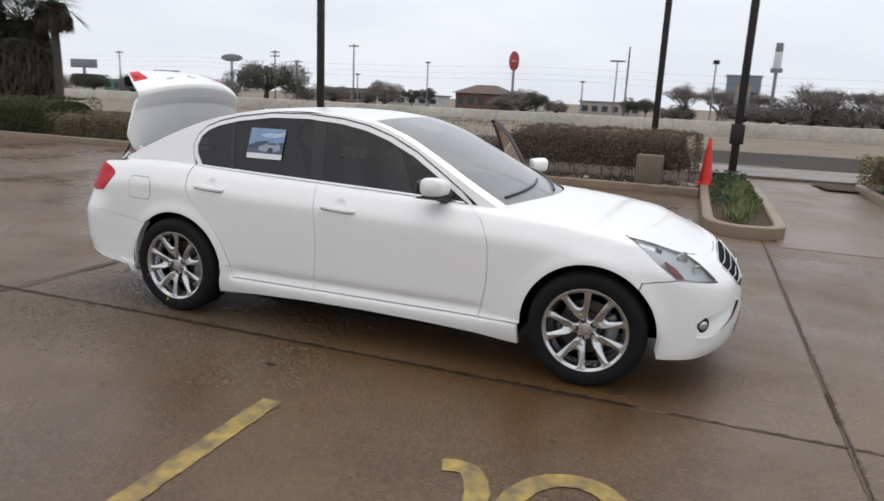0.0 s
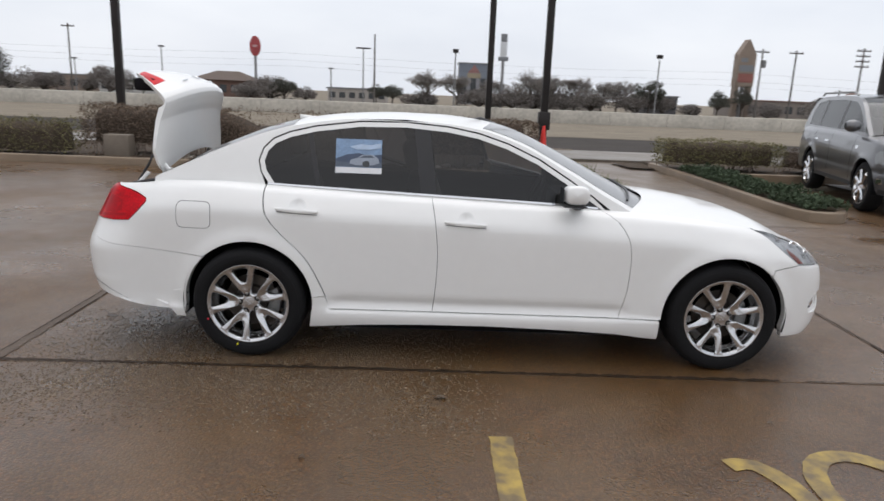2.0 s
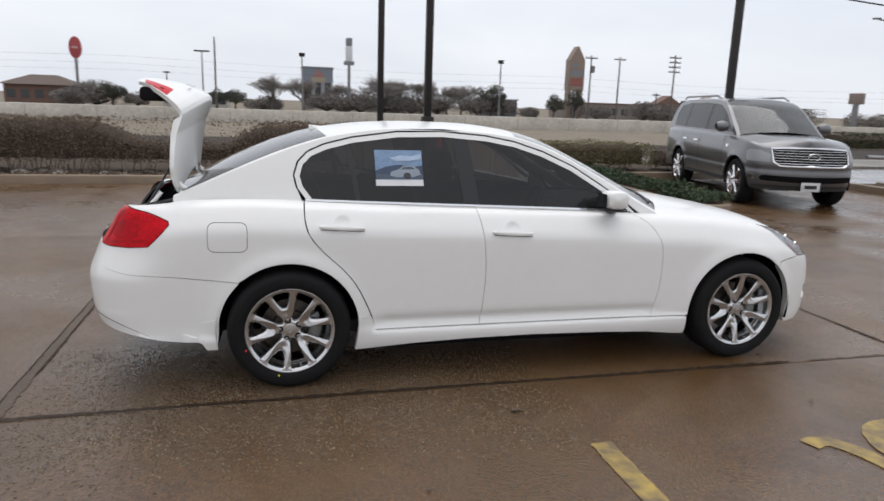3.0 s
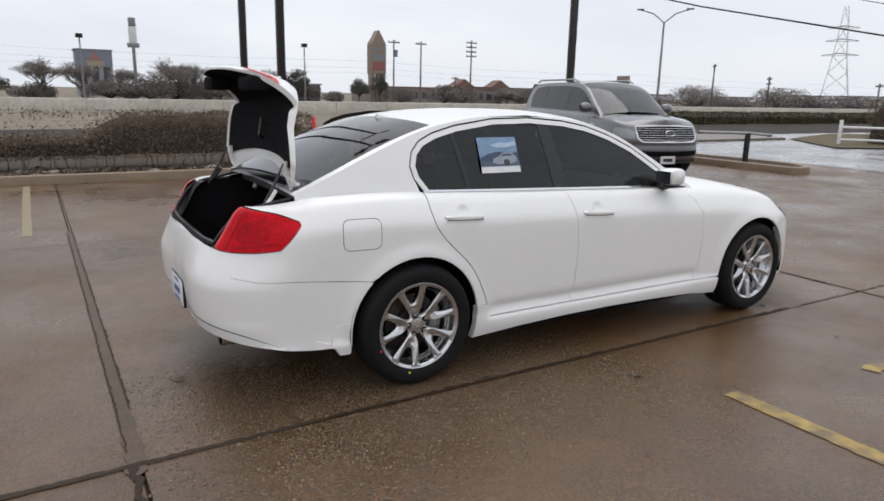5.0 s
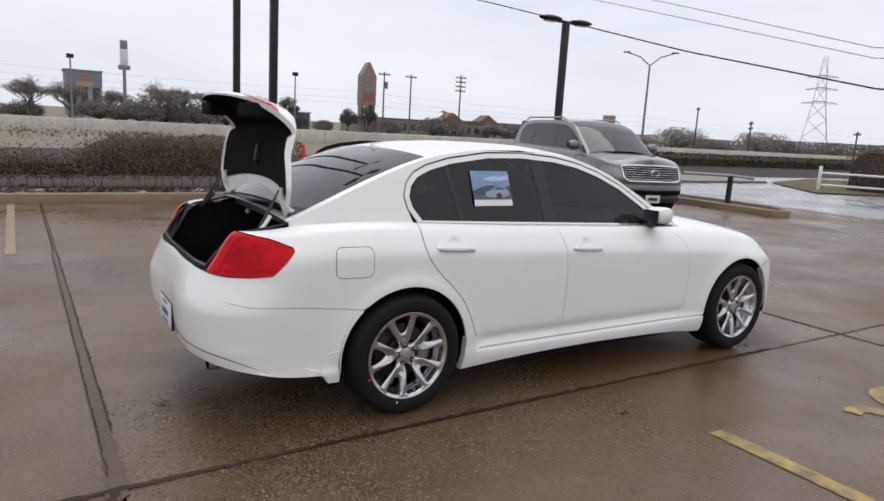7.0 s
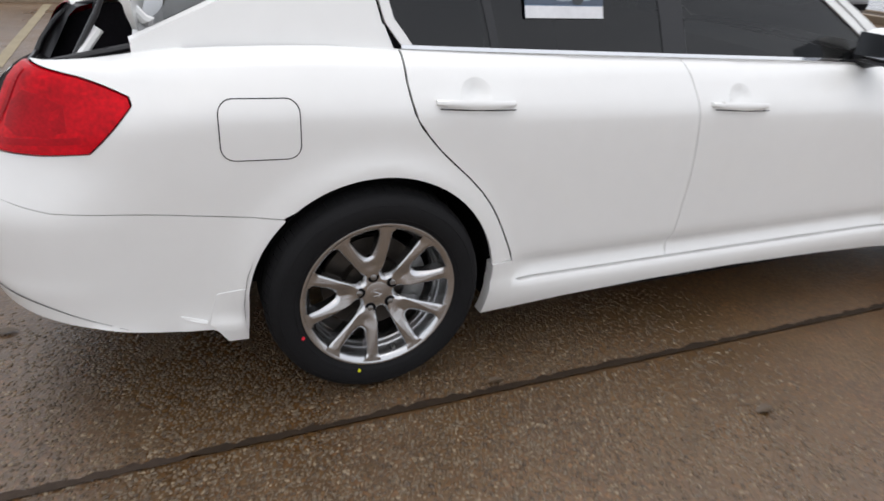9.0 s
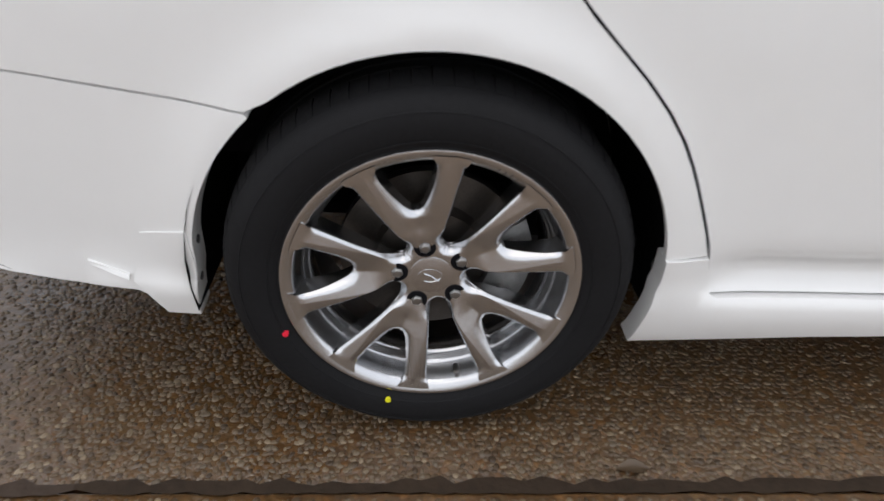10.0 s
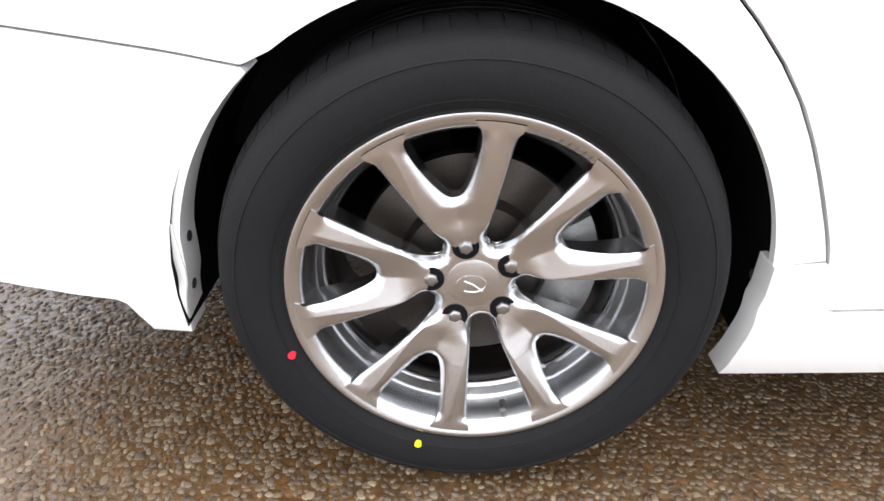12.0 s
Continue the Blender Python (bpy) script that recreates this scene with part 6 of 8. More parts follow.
def hedge(x0, x1, y0, y1, z0, z1, leaf, label, seed, n=5200, lift=0.22, stems=True, size=0.045, inner=None, crest=lambda x: 1.0):
    """A clipped hedge: a core coloured dark as the shade inside, twigs at its foot, and leaves over the faces and top.
    """
    rnd = random.Random(seed)
    h = thing("hedge", label, "hedge")
    L = x1 - x0

    def ends(a):
        d = min(a, 1 - a) * L / 0.22
        return math.sqrt(max(1 - (1 - min(d, 1.0)) ** 2, 0.0))
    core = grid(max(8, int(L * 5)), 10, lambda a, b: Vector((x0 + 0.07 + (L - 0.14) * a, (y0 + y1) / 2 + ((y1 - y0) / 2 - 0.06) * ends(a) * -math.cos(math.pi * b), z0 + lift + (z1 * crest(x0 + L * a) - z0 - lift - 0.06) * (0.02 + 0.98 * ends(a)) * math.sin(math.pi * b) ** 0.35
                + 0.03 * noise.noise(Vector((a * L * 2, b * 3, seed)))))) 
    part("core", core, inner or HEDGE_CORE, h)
    lv = bmesh.new()
    pts = []
    for _ in range(n):
        x = rnd.uniform(x0, x1)
        b = rnd.uniform(0, 1)
        bump = 0.10 * noise.noise(Vector((x * 1.7, b * 2, seed))) + 0.06 * noise.noise(Vector((x * 6, b * 5, seed + 3)))
        if rnd.random() < min(0.6 / L, 0.25):
            x = (x0 if rnd.random() < 0.5 else x1) + rnd.uniform(-0.04, 0.06) - bump
            z, y = rnd.uniform(z0 + lift * 0.8, z1 - 0.02), y0 + (y1 - y0) * b
        elif rnd.random() < 0.6:
            z = rnd.uniform(z0 + lift * 0.8, z1 - 0.03)
            y = (y0 if rnd.random() < 0.75 else y1) + rnd.uniform(-0.03, 0.05) - bump
        else:
            z, y = z1 + rnd.uniform(-0.05, 0.03) + bump, y0 + (y1 - y0) * b
        # where the hedge has thinned, few leaves stand above the dense part
        if z > z1 * crest(x) + bump and rnd.random() < 0.88:
            z = rnd.uniform(z0 + lift * 0.8, z1 * crest(x) + bump)
        pts.append(Vector((x, y, z)))
    leaf_cards(lv, pts, size, rnd)
    tagged(part("foliage", lv, leaf, h), kind="stuff")
    tw = bmesh.new()
    for _ in range(int(L * 16) if stems else 0):
        x, y = rnd.uniform(x0 + 0.05, x1 - 0.05), rnd.uniform(y0 + 0.05, y1 - 0.05)
        tube(tw, [(x, y, z0 - 0.04), (x + rnd.gauss(0, 0.05), y + rnd.gauss(0, 0.04), z0 + lift * 0.6), (x + rnd.gauss(0, 0.1), y + rnd.gauss(0, 0.06), z0 + lift + 0.12)], [0.010, 0.007, 0.004], 4, False)
    for _ in range(int(L * 40)):
        x, y = rnd.uniform(x0, x1), y0 + rnd.uniform(-0.04, 0.08)
        z = rnd.uniform(z0 + lift, z1)
        tube(tw, [(x, y + 0.05, z), (x + rnd.gauss(0, 0.04), y - 0.02, z + rnd.uniform(0.04, 0.13))], [0.004, 0.002], 3, False)
    tagged(part("twig", tw, TWIG, h), kind="stuff")
    return h


hedge(-7.6, 1.85, 9.55, 10.75, 0.06, 1.10, BROWNLEAF, "clipped brown winter hedge behind the kerb", 3, n=24000, lift=0.30, size=0.05, crest=lambda x: 1.0 - 0.36 * float(smoothstep(-4.9, -3.7, x) * smoothstep(-1.5, -2.5, x)))
hedge(-9.85, -7.75, 9.15, 10.1, 0.06, 0.78, OLIVELEAF, "low rounded olive shrubs beside the kerb", 4, n=3200, lift=0.1)
for k, (bx, bw_, bz) in enumerate(((-12.6, 1.5, 0.80), (-11.0, 1.35, 0.84), (-14.2, 1.3, 0.72))):
    hedge(bx - bw_ / 2, bx + bw_ / 2, 9.1, 10.2, 0.06, bz, DARKLEAF if k % 2 else OLIVELEAF, "rounded evergreen shrub beside the kerb", 20 + k, n=2000, lift=0.06, stems=False)
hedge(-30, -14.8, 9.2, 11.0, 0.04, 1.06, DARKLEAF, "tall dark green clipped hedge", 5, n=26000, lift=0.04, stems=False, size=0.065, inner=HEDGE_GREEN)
hedge(5.0, 7.7, 10.6, 11.6, 0.10, 0.80, OLIVELEAF, "boxy yellow-green clipped hedge on the island", 6, n=5200, lift=0.18)
hedge(7.9, 12.0, 10.6, 11.6, 0.10, 0.66, BROWNLEAF, "low brown hedge on the island", 7, n=4200, lift=0.15)
hedge(24.6, 34.0, 8.6, 10.4, 0.0, 1.62, BROWNLEAF, "large brown hedge beside the white fence", 8, n=16000, lift=0.05, size=0.07)
hedge(28, 140, 25.5, 28.0, -0.05, 0.75, DARKLEAF, "long dark roadside planting", 9, n=22000, lift=0.02, stems=False, size=0.16)


def strap_clump(x, y, z, h, n, mat, seed, label, group):
    rnd = random.Random(seed)
    bm = bmesh.new()
    for _ in range(n):
        a, lean = rnd.uniform(0, math.tau), rnd.uniform(0.25, 1.1)
        L = h * rnd.uniform(0.6, 1.25)
        w = 0.006 * rnd.uniform(0.7, 1.4)
        bx, by = x + rnd.gauss(0, 0.05), y + rnd.gauss(0, 0.05)
        prev = None
        for k in range(5):
            t = k / 4
            r = L * lean * t * 0.75
            p = Vector((bx + r * math.cos(a), by + r * math.sin(a), z + L * (t - 0.45 * lean * t * t)))
            s = Vector((-math.sin(a), math.cos(a), 0)) * w * (1 - t * 0.9)
            cur = (bm.verts.new(p - s), bm.verts.new(p + s))
            if prev:
                bm.faces.new((prev[0], prev[1], cur[1], cur[0]))
            prev = cur
    return tagged(part("liriope_clump", bm, mat), label, "plant", group)


rnd0 = random.Random(77)
for k in range(15):
    yy = 5.20 + 0.30 * k + rnd0.uniform(-0.06, 0.06)
    xx = 2.56 + rnd0.uniform(-0.20, 0.20)
    strap_clump(xx, yy, 0.10, 0.26 + rnd0.uniform(0, 0.10), 60, GRASSLEAF, 100 + k, "green strap-leaved clump in the narrow island", "clumps in the narrow island")


def groundcover(poly_fn, n, mat, label, seed, zt):
    rnd = random.Random(seed)
    bm = bmesh.new()
    pts = []
    for _ in range(n):
        x, y = poly_fn(rnd)
        hh = zt * (0.55 + 0.45 * noise.noise(Vector((x * 2.1, y * 2.1, seed))) + 0.25 * noise.noise(Vector((x * 6, y * 6, seed))))
        pts.append(Vector((x, y, 0.10 + max(hh, 0.03) * rnd.uniform(0.4, 1.0))))
    leaf_cards(bm, pts, 0.075, rnd, 0.6, 2.6)
    return tagged(part("groundcover", bm, mat), label, "plant", kind="stuff")


groundcover(lambda r: (5.48 + r.uniform(-0.34, 0.36), r.uniform(4.95, 10.2)), 9000, JUNIPER, "low spreading juniper along the island", 31, 0.34)
groundcover(lambda r: (2.52 + r.uniform(-0.36, 0.36), r.uniform(6.6, 12.0)), 2600, JUNIPER, "low green groundcover in the narrow island", 32, 0.22)
groundcover(lambda r: (r.uniform(-7.5, 1.8), r.uniform(8.9, 9.7)), 1500, BROWNLEAF, "dead leaves under the hedge", 33, 0.05)
# pale stones showing under the hedge
ROCK = mat_of("pale_limestone", (0.36, 0.33, 0.285), 0.85, noise_amt=0.25, scale=6, bump=0.5, bump_scale=25)
for k in range(90):
    x, y, s_ = rnd0.uniform(-7.4, 1.8), rnd0.uniform(9.25, 10.2), rnd0.uniform(0.03, 0.11)
    bm = bmesh.new()
    bmesh.ops.create_icosphere(bm, subdivisions=2, radius=1, matrix=pose(x, y, 0.06 + s_ * 0.25) @ Matrix.Diagonal((s_ * rnd0.uniform(0.8, 1.7), s_, s_ * 0.55, 1)))
    for v in bm.verts:
        v.co += Vector((1, 1, 0.5)) * 0.045 * noise.noise(v.co * 11)
    tagged(part("rock", bm, ROCK), "pale limestone rock under the hedge", "rock", "rocks under the hedge")
tagged(part("utility_box", boxed(0.76, 1.26, 9.15, 9.45, 0.06, 0.66, 0.03), mat_of("tan_box_paint", (0.155, 0.125, 0.09), 0.7, noise_amt=0.2, scale=5)), "tan metal utility box in the hedge", "box")
tagged(part("utility_box", boxed(-6.98, -6.46, 9.15, 9.45, 0.06, 0.55, 0.03), mat_of("tan_box_paint", (0.17, 0.14, 0.11), 0.7, noise_amt=0.2, scale=5)), "brown metal utility box in the hedge", "box")

# traffic cone
cone = thing("traffic_cone", "bright orange-red traffic cone standing on the kerb", "cone", pose(2.06, 10.0, 0.10))
CONE = mat_of("cone_plastic", (0.80, 0.045, 0.035), 0.5, noise_amt=0.1, scale=10)
cb = grid(28, 9, lambda a, b: Vector(((0.13 - 0.10 * b) * math.cos(a * math.tau), (0.13 - 0.10 * b) * math.sin(a * math.tau), 0.03 + 0.88 * b)), closed_u=True)
part("body", cb, CONE, cone)
part("base", boxed(-0.18, 0.18, -0.18, 0.18, 0.0, 0.035, 0.012), CONE, cone)
part("tip", tubed([(0, 0, 0.90), (0, 0, 0.925)], [0.031, 0.026], 16), CONE, cone)

# ---- lamp posts ----
POLE = mat_of("bronze_painted_steel", (0.024, 0.020, 0.019), 0.55, 0.3, noise_amt=0.2, scale=4)


def lamp_post(x, y, h, w, label, z0=0.08, box_h=0.0, lean=0.0):
    p = thing("lamp_post", label, "lamp post", pose(x, y, z0, 0, lean, 0), group="car park lamp posts")
    bm = bmesh.new()
    box(bm, -w / 2, w / 2, -w / 2, w / 2, 0, h, 0.01)
    part("shaft", bm, POLE, p)
    part("base_plate", boxed(-w, w, -w, w, -0.06, 0.02, 0.01), POLE, p)
    if box_h:
        part("junction_box", boxed(-w * 0.85, w * 0.85, -w * 0.9, w * 0.6, box_h - 0.24, box_h + 0.24, 0.02), POLE, p)
    part("arm", boxed(-0.62, 0.62, -0.035, 0.035, h - 0.06, h + 0.01, 0.01), POLE, p)
    for sg in (-1, 1):
        hd = grid(12, 12, lambda a, b: Vector((sg * (0.22 + 0.66 * a), 0.20 * math.cos(b * math.tau) * math.sin(math.pi * (0.08 + 0.86 * a)) ** 0.5, h + 0.02 + 0.075 * math.sin(b * math.tau) * math.sin(math.pi * (0.06 + 0.88 * a)) ** 0.5)), closed_v=True)
        lh = part("lamp_head", hd, POLE, p)
        part("lens", grid(6, 6, lambda a, b: Vector((sg * (0.36 + 0.42 * a), 0.26 * (b - 0.5), h - 0.058))), mat_of("lamp_lens", (0.5, 0.5, 0.48), 0.3), lh)
    return p


lamp_post(-7.38, 11.0, 9.0, 0.15, "tall dark bronze lamp post in the hedge")
lamp_post(0.92, 11.0, 9.0, 0.13, "tall dark bronze lamp post in the hedge")
lamp_post(2.70, 14.0, 9.0, 0.185, "thick dark lamp post with a junction box", box_h=0.92)
lamp_post(9.75, 10.72, 4.48, 0.16, "dark lamp post with twin heads beside the parked SUV", z0=0.1)

# ---- barrier, fence, cables ----
PIPE = mat_of("galvanised_pipe", (0.33, 0.33, 0.33), 0.45, 0.6, noise_amt=0.2, scale=10)
WHITEPAINT = mat_of("white_fence_paint", (0.72, 0.72, 0.71), 0.6, noise_amt=0.12, scale=6)
gb = thing("pipe_barrier", "grey pipe barrier on a short post", "barrier", pose(11.50, 6.3, 0.1))
part("post", tubed([(0, 0, 0), (0, 0, 0.70)], 0.065, 14), POLE, gb)
part("rail", tubed([(-1.85, -0.05, 0.75), (0.0, 0, 0.70), (0.9, 0.05, 0.64)], 0.035, 10), PIPE, gb)
part("rail_end", tubed([(0.88, 0.05, 0.64), (0.98, 0.055, 0.635)], [0.05, 0.045], 10), PIPE, gb)
wf = thing("rail_fence", "white post-and-rail fence beside the street", "fence", pose(23.1, 10.5, 0))
for k in range(4):
    part("post", boxed(k * 2.9 * 0.62 - 0.05, k * 2.9 * 0.62 + 0.05, -k * 2.9 * 0.78 - 0.05, -k * 2.9 * 0.78 + 0.05, -0.02, 0.92 if k == 0 else 0.74, 0.01), WHITEPAINT, wf)
for z in (0.20, 0.66):
    part("rail", tubed([(0, 0, z), (9.1 * 0.62, -9.1 * 0.78, z)], 0.042, 8), WHITEPAINT, wf)
CABLE = mat_of("black_cable", (0.012, 0.012, 0.013), 0.7)
for nm, pts, r in (("overhead_cable", [(25, 70, 18.2), (25, 51.1, 13.9), (25, 34.8, 9.9), (25, 19.0, 5.9), (25, 9.9, 3.95), (25, 2.0, 3.3)], 0.035),
                   ("overhead_cable", [(40, 90, 25.6), (40, 38.1, 12.3), (40, 17.6, 7.0), (40, 4, 6.2)], 0.022), ("overhead_cable", [(40, 80, 24.5), (40, 32.1, 11.6), (40, 17.7, 7.6), (40, 4, 6.7)], 0.022)):
    tagged(part(nm, tubed(pts, r, 6), CABLE), "dark overhead service cable", "cable", "overhead cables")
for z0_, z1_, y_ in ((6.0, 4.4, 92), (5.2, 3.8, 94), (6.6, 5.6, 90)):
    pts = [(-140 + 20 * k, y_, z0_ + (z1_ - z0_) * k / 17 - 0.5 * math.sin(math.pi * ((k % 3) / 3))) for k in range(18)]
    tagged(part("power_line", tubed(pts, 0.010, 4), CABLE), "thin distant power line", "cable", "distant power lines")

# ---- grey SUV parked on the far side ----
SUVPAINT = mat_of("graphite_metallic_paint", (0.135, 0.135, 0.14), 0.32, 0.55, 0.9, 0.05, 4)
SUVLOW = mat_of("dark_lower_cladding", (0.03, 0.03, 0.032), 0.6)
suv = thing("suv", "large graphite-grey SUV parked facing the car park", "car")
S_AX, S_R, S_ARCH = 1.50, 0.40, 0.455
S_PLAN = [(-2.70, 0.0), (-2.70, 0.5), (-2.66, 0.80), (-2.52, 0.945), (-2.2, 0.985), (-1.5, 1.0), (0, 1.0), (1.2, 1.0), (1.7, 0.985), (2.0, 0.93), (2.2, 0.82), (2.33, 0.60), (2.40, 0.3), (2.42, 0.0)]
_u = [p[0] for p in S_PLAN]
for _k in range(2, -1, -1):
    _u[_k] = _u[_k + 1] - math.dist(S_PLAN[_k], S_PLAN[_k + 1])
for _k in range(9, len(S_PLAN)):
    _u[_k] = _u[_k - 1] + math.dist(S_PLAN[_k], S_PLAN[_k - 1])
SU0, SU1 = _u[0], _u[-1]
sx_, sw_ = spline(list(zip(_u, [p[0] for p in S_PLAN]))), spline(list(zip(_u, [p[1] for p in S_PLAN])))
s_top = spline([(SU0, 1.24), (-2.0, 1.25), (0.6, 1.215), (0.95, 1.20), (1.6, 1.16), (2.1, 1.10), (SU1, 1.06)])


def suv_side(u, v, off=0.0):
    zs = s_top(u)
    r = 0.09
    z, inset = v, -off
    if v > zs - r:
        th = min((v - zs + r) / r, radians(70))
        z, inset = zs - r + r * math.sin(th), -off + r * (1 - math.cos(th))
    inset += 0.035 * float(smoothstep(0.62, 0.35, z)) + 0.05 * float(smoothstep(zs - 0.35, zs, z))
    inset += 0.014 * math.exp(-((z - 0.66) / 0.05) ** 2)
    d = min(math.hypot(u - S_AX, z - S_R), math.hypot(u + S_AX, z - S_R))
    inset -= 0.02 * math.exp(-((d - S_ARCH) / 0.06) ** 2)
    e = float(smoothstep(1.7, 2.3, u))
    x = sx_(u) - e * (0.10 * float(smoothstep(0.8, 1.1, z)) + 0.08 * float(smoothstep(0.5, 0.3, z)))
    w = sw_(u)
    tx, ty = sx_(u + 0.01) - sx_(u - 0.01), sw_(u + 0.01) - sw_(u - 0.01)
    l = math.hypot(tx, ty) or 1.0
    if u > SU1 - 0.011 or u < SU0 + 0.011:
        tx, ty, l = 0.0, (-1.0 if u > 0 else 1.0), 1.0
    return Vector((x + ty / l * inset, -max(w - tx / l * inset, 0.0), z))


def suv_vtop(u):
    return s_top(u) - 0.09 + 0.09 * radians(70)


s_rail = spline([(-2.62, 1.25), (-2.5, 1.60), (-2.35, 1.78), (-1.8, 1.855), (-0.6, 1.865), (0.0, 1.83), (0.35, 1.72), (0.75, 1.46), (1.10, 1.22), (1.2, 1.15)])


def suv_cabin(x, z, off=0.0):
    h = z - 1.20
    return Vector((x, -(0.885 - 0.22 * h - 0.06 * h * h - 0.05 * max(x - 0.4, 0) + off), z))


def suv_topf(x, s, off=0.0):
    zr = s_rail(x)
    yr = -suv_cabin(x, zr).y
    lift = 0.05 + 0.07 * float(smoothstep(0.1, 1.0, x))
    return Vector((x + 0.0, yr * s, zr + lift * (1 - abs(s) ** 2.5) + off))


lp = [(-2.42, 0.42)] + [(-S_AX - S_ARCH, 0.40)] + arc(-S_AX, S_R, S_ARCH, 178, 2, 24) + [(-S_AX + S_ARCH, 0.36), (S_AX - S_ARCH, 0.36)] + arc(S_AX, S_R, S_ARCH, 178, 2, 24) + [(2.05, 0.34), (SU1, 0.33)] + [(SU1, 1.10)] + [(u, suv_vtop(u)) for u in np.linspace(SU1 - 0.02, SU0 + 0.02, 50)] + [(SU0, 0.45)]
hull = panel([lp], suv_side, step=0.06, rim=0.03, edge_step=0.05)
hm = mirrored(hull)
part("body_side", hull, SUVPAINT, suv)
part("body_side", hm, SUVPAINT, suv)
SW = [(-2.28, 1.285), (-1.55, 1.275), (-0.6, 1.262), (0.3, 1.252), (0.92, 1.248), (0.62, 1.475), (0.30, 1.665), (0.0, 1.755), (-0.6, 1.79), (-1.7, 1.785), (-2.15, 1.73), (-2.30, 1.55)]
frame_l = [(-2.62, 1.20), (1.14, 1.17)] + [(x, s_rail(x)) for x in np.linspace(1.12, -2.60, 50)]
sf = panel([frame_l, SW], suv_cabin, step=0.08, rim=0.012)
sfm = mirrored(sf)
part("cabin_side", sf, SUVPAINT, suv)
part("cabin_side", sfm, SUVPAINT, suv)
for nm, lo, hi in (("rear_side_glass", -9, -1.62), ("rear_door_glass", -1.54, -0.42), ("front_door_glass", -0.32, 9)):
    lpw = cut(cut(grown(SW, 0.004), lambda z: lo, True), lambda z: hi, False)
    g = panel([lpw], lambda x, z: suv_cabin(x, z, -0.006), step=0.12, rim=0)
    gm = mirrored(g)
    part(nm, g, TINT, suv)
    part(nm, gm, TINT, suv)
for lo, hi in ((-1.63, -1.53), (-0.43, -0.31)):
    g = panel([cut(cut(grown(SW, 0.002), lambda z: lo, True), lambda z: hi, False)], lambda x, z: suv_cabin(x, z, -0.004), step=0.1, rim=0.004)
    gm = mirrored(g)
    part("pillar_cover", g, TRIM, suv)
    part("pillar_cover", gm, TRIM, suv)
part("roof", outward(grid(24, 16, lambda a, b: suv_topf(-2.45 + 2.52 * a, -1 + 2 * b)), (0, 0, 1)), SUVPAINT, suv)
part("windscreen", outward(grid(14, 16, lambda a, b: suv_topf(0.07 + 1.08 * a + 0.06 * (1 - (1.84 * b - 0.92) ** 2) * a, -0.92 + 1.84 * b, 0.002)), (-1, 0, 1)), glass_of("suv_screen_glass", (0.20, 0.22, 0.22), sky_sheen=0.07), suv)
for sg in (-1, 1):
    part("screen_pillar", outward(grid(12, 2, lambda a, b: suv_topf(0.05 + 1.10 * a, sg * (0.91 + 0.09 * b))), (-1, 0, 1)), SUVPAINT, suv)
    part("roof_rail", tubed([(-2.2, sg * 0.70, 1.875), (-2.05, sg * 0.71, 1.925), (-0.3, sg * 0.71, 1.93), (-0.1, sg * 0.705, 1.87)], 0.02, 8), PIPE, suv)
part("tailgate", outward(grid(8, 12, lambda a, b: Vector((-2.66 + 0.25 * a, (2 * b - 1) * (0.86 - 0.12 * a), 1.22 + 0.62 * a))), (0, 0, 1)), SUVPAINT, suv)


def suv_bonnet(a, b):
    u = 0.95 + (SU1 - 0.95) * a
    e = suv_side(u, suv_vtop(u))
    s = abs(2 * b - 1)
    cx = 1.12 + 1.14 * a ** 0.8
    cz = 1.235 - 0.075 * a ** 2
    y = e.y * s
    return Vector((cx + (e.x - cx) * s ** 1.8, y if b < 0.5 else -y, cz + (e.z - cz) * s ** 2.4 + 0.015 * math.exp(-((s - 0.6) / 0.1) ** 2) * (1 - a)))


part("bonnet", outward(grid(20, 28, suv_bonnet), (1.5, 0, 0.6)), SUVPAINT, suv)
part("cowl", outward(grid(3, 12, lambda a, b: Vector((1.06 + 0.14 * a, (2 * b - 1) * 0.78, 1.205 - 0.0 * a + 0.02 * (1 - (2 * b - 1) ** 2)))), (1, 0, 0)), TRIM, suv)


def spatch(loop, off, mat, name, rim=0.006, label=""):
    g = panel([loop], lambda u, v: suv_side(u, v, off), step=0.05, rim=rim)
    gm = mirrored(g)
    part(name, g, mat, suv, label)
    part(name, gm, mat, suv, label)


spatch([(2.42, 0.80), (2.40, 1.015), (SU1, 1.045), (SU1, 0.745), (2.52, 0.745)], 0.004, SHELL, "grille_mouth")
spatch([(1.86, 0.86), (1.90, 0.80), (2.36, 0.80), (2.37, 0.93), (2.2, 0.985), (1.95, 1.0), (1.84, 0.95)], -0.01, REFLECTOR, "lamp_housing")
spatch([(1.86, 0.86), (1.90, 0.80), (2.36, 0.80), (2.37, 0.93), (2.2, 0.985), (1.95, 1.0), (1.84, 0.95)], 0.006, CLEAR, "headlamp_lens", label="clear headlamp lens")
spatch([(2.24, 0.485), (SU1, 0.455), (SU1, 0.565), (2.26, 0.575), (2.2, 0.53)], 0.004, SHELL, "lower_intake")
spatch([(1.98, 0.50), (2.09, 0.49), (2.10, 0.575), (2.0, 0.58)], 0.004, CHROME, "fog_lamp_ring")
spatch([(2.05, 0.33), (SU1, 0.32), (SU1, 0.40), (2.05, 0.41)], 0.006, SUVLOW, "bumper_lip")
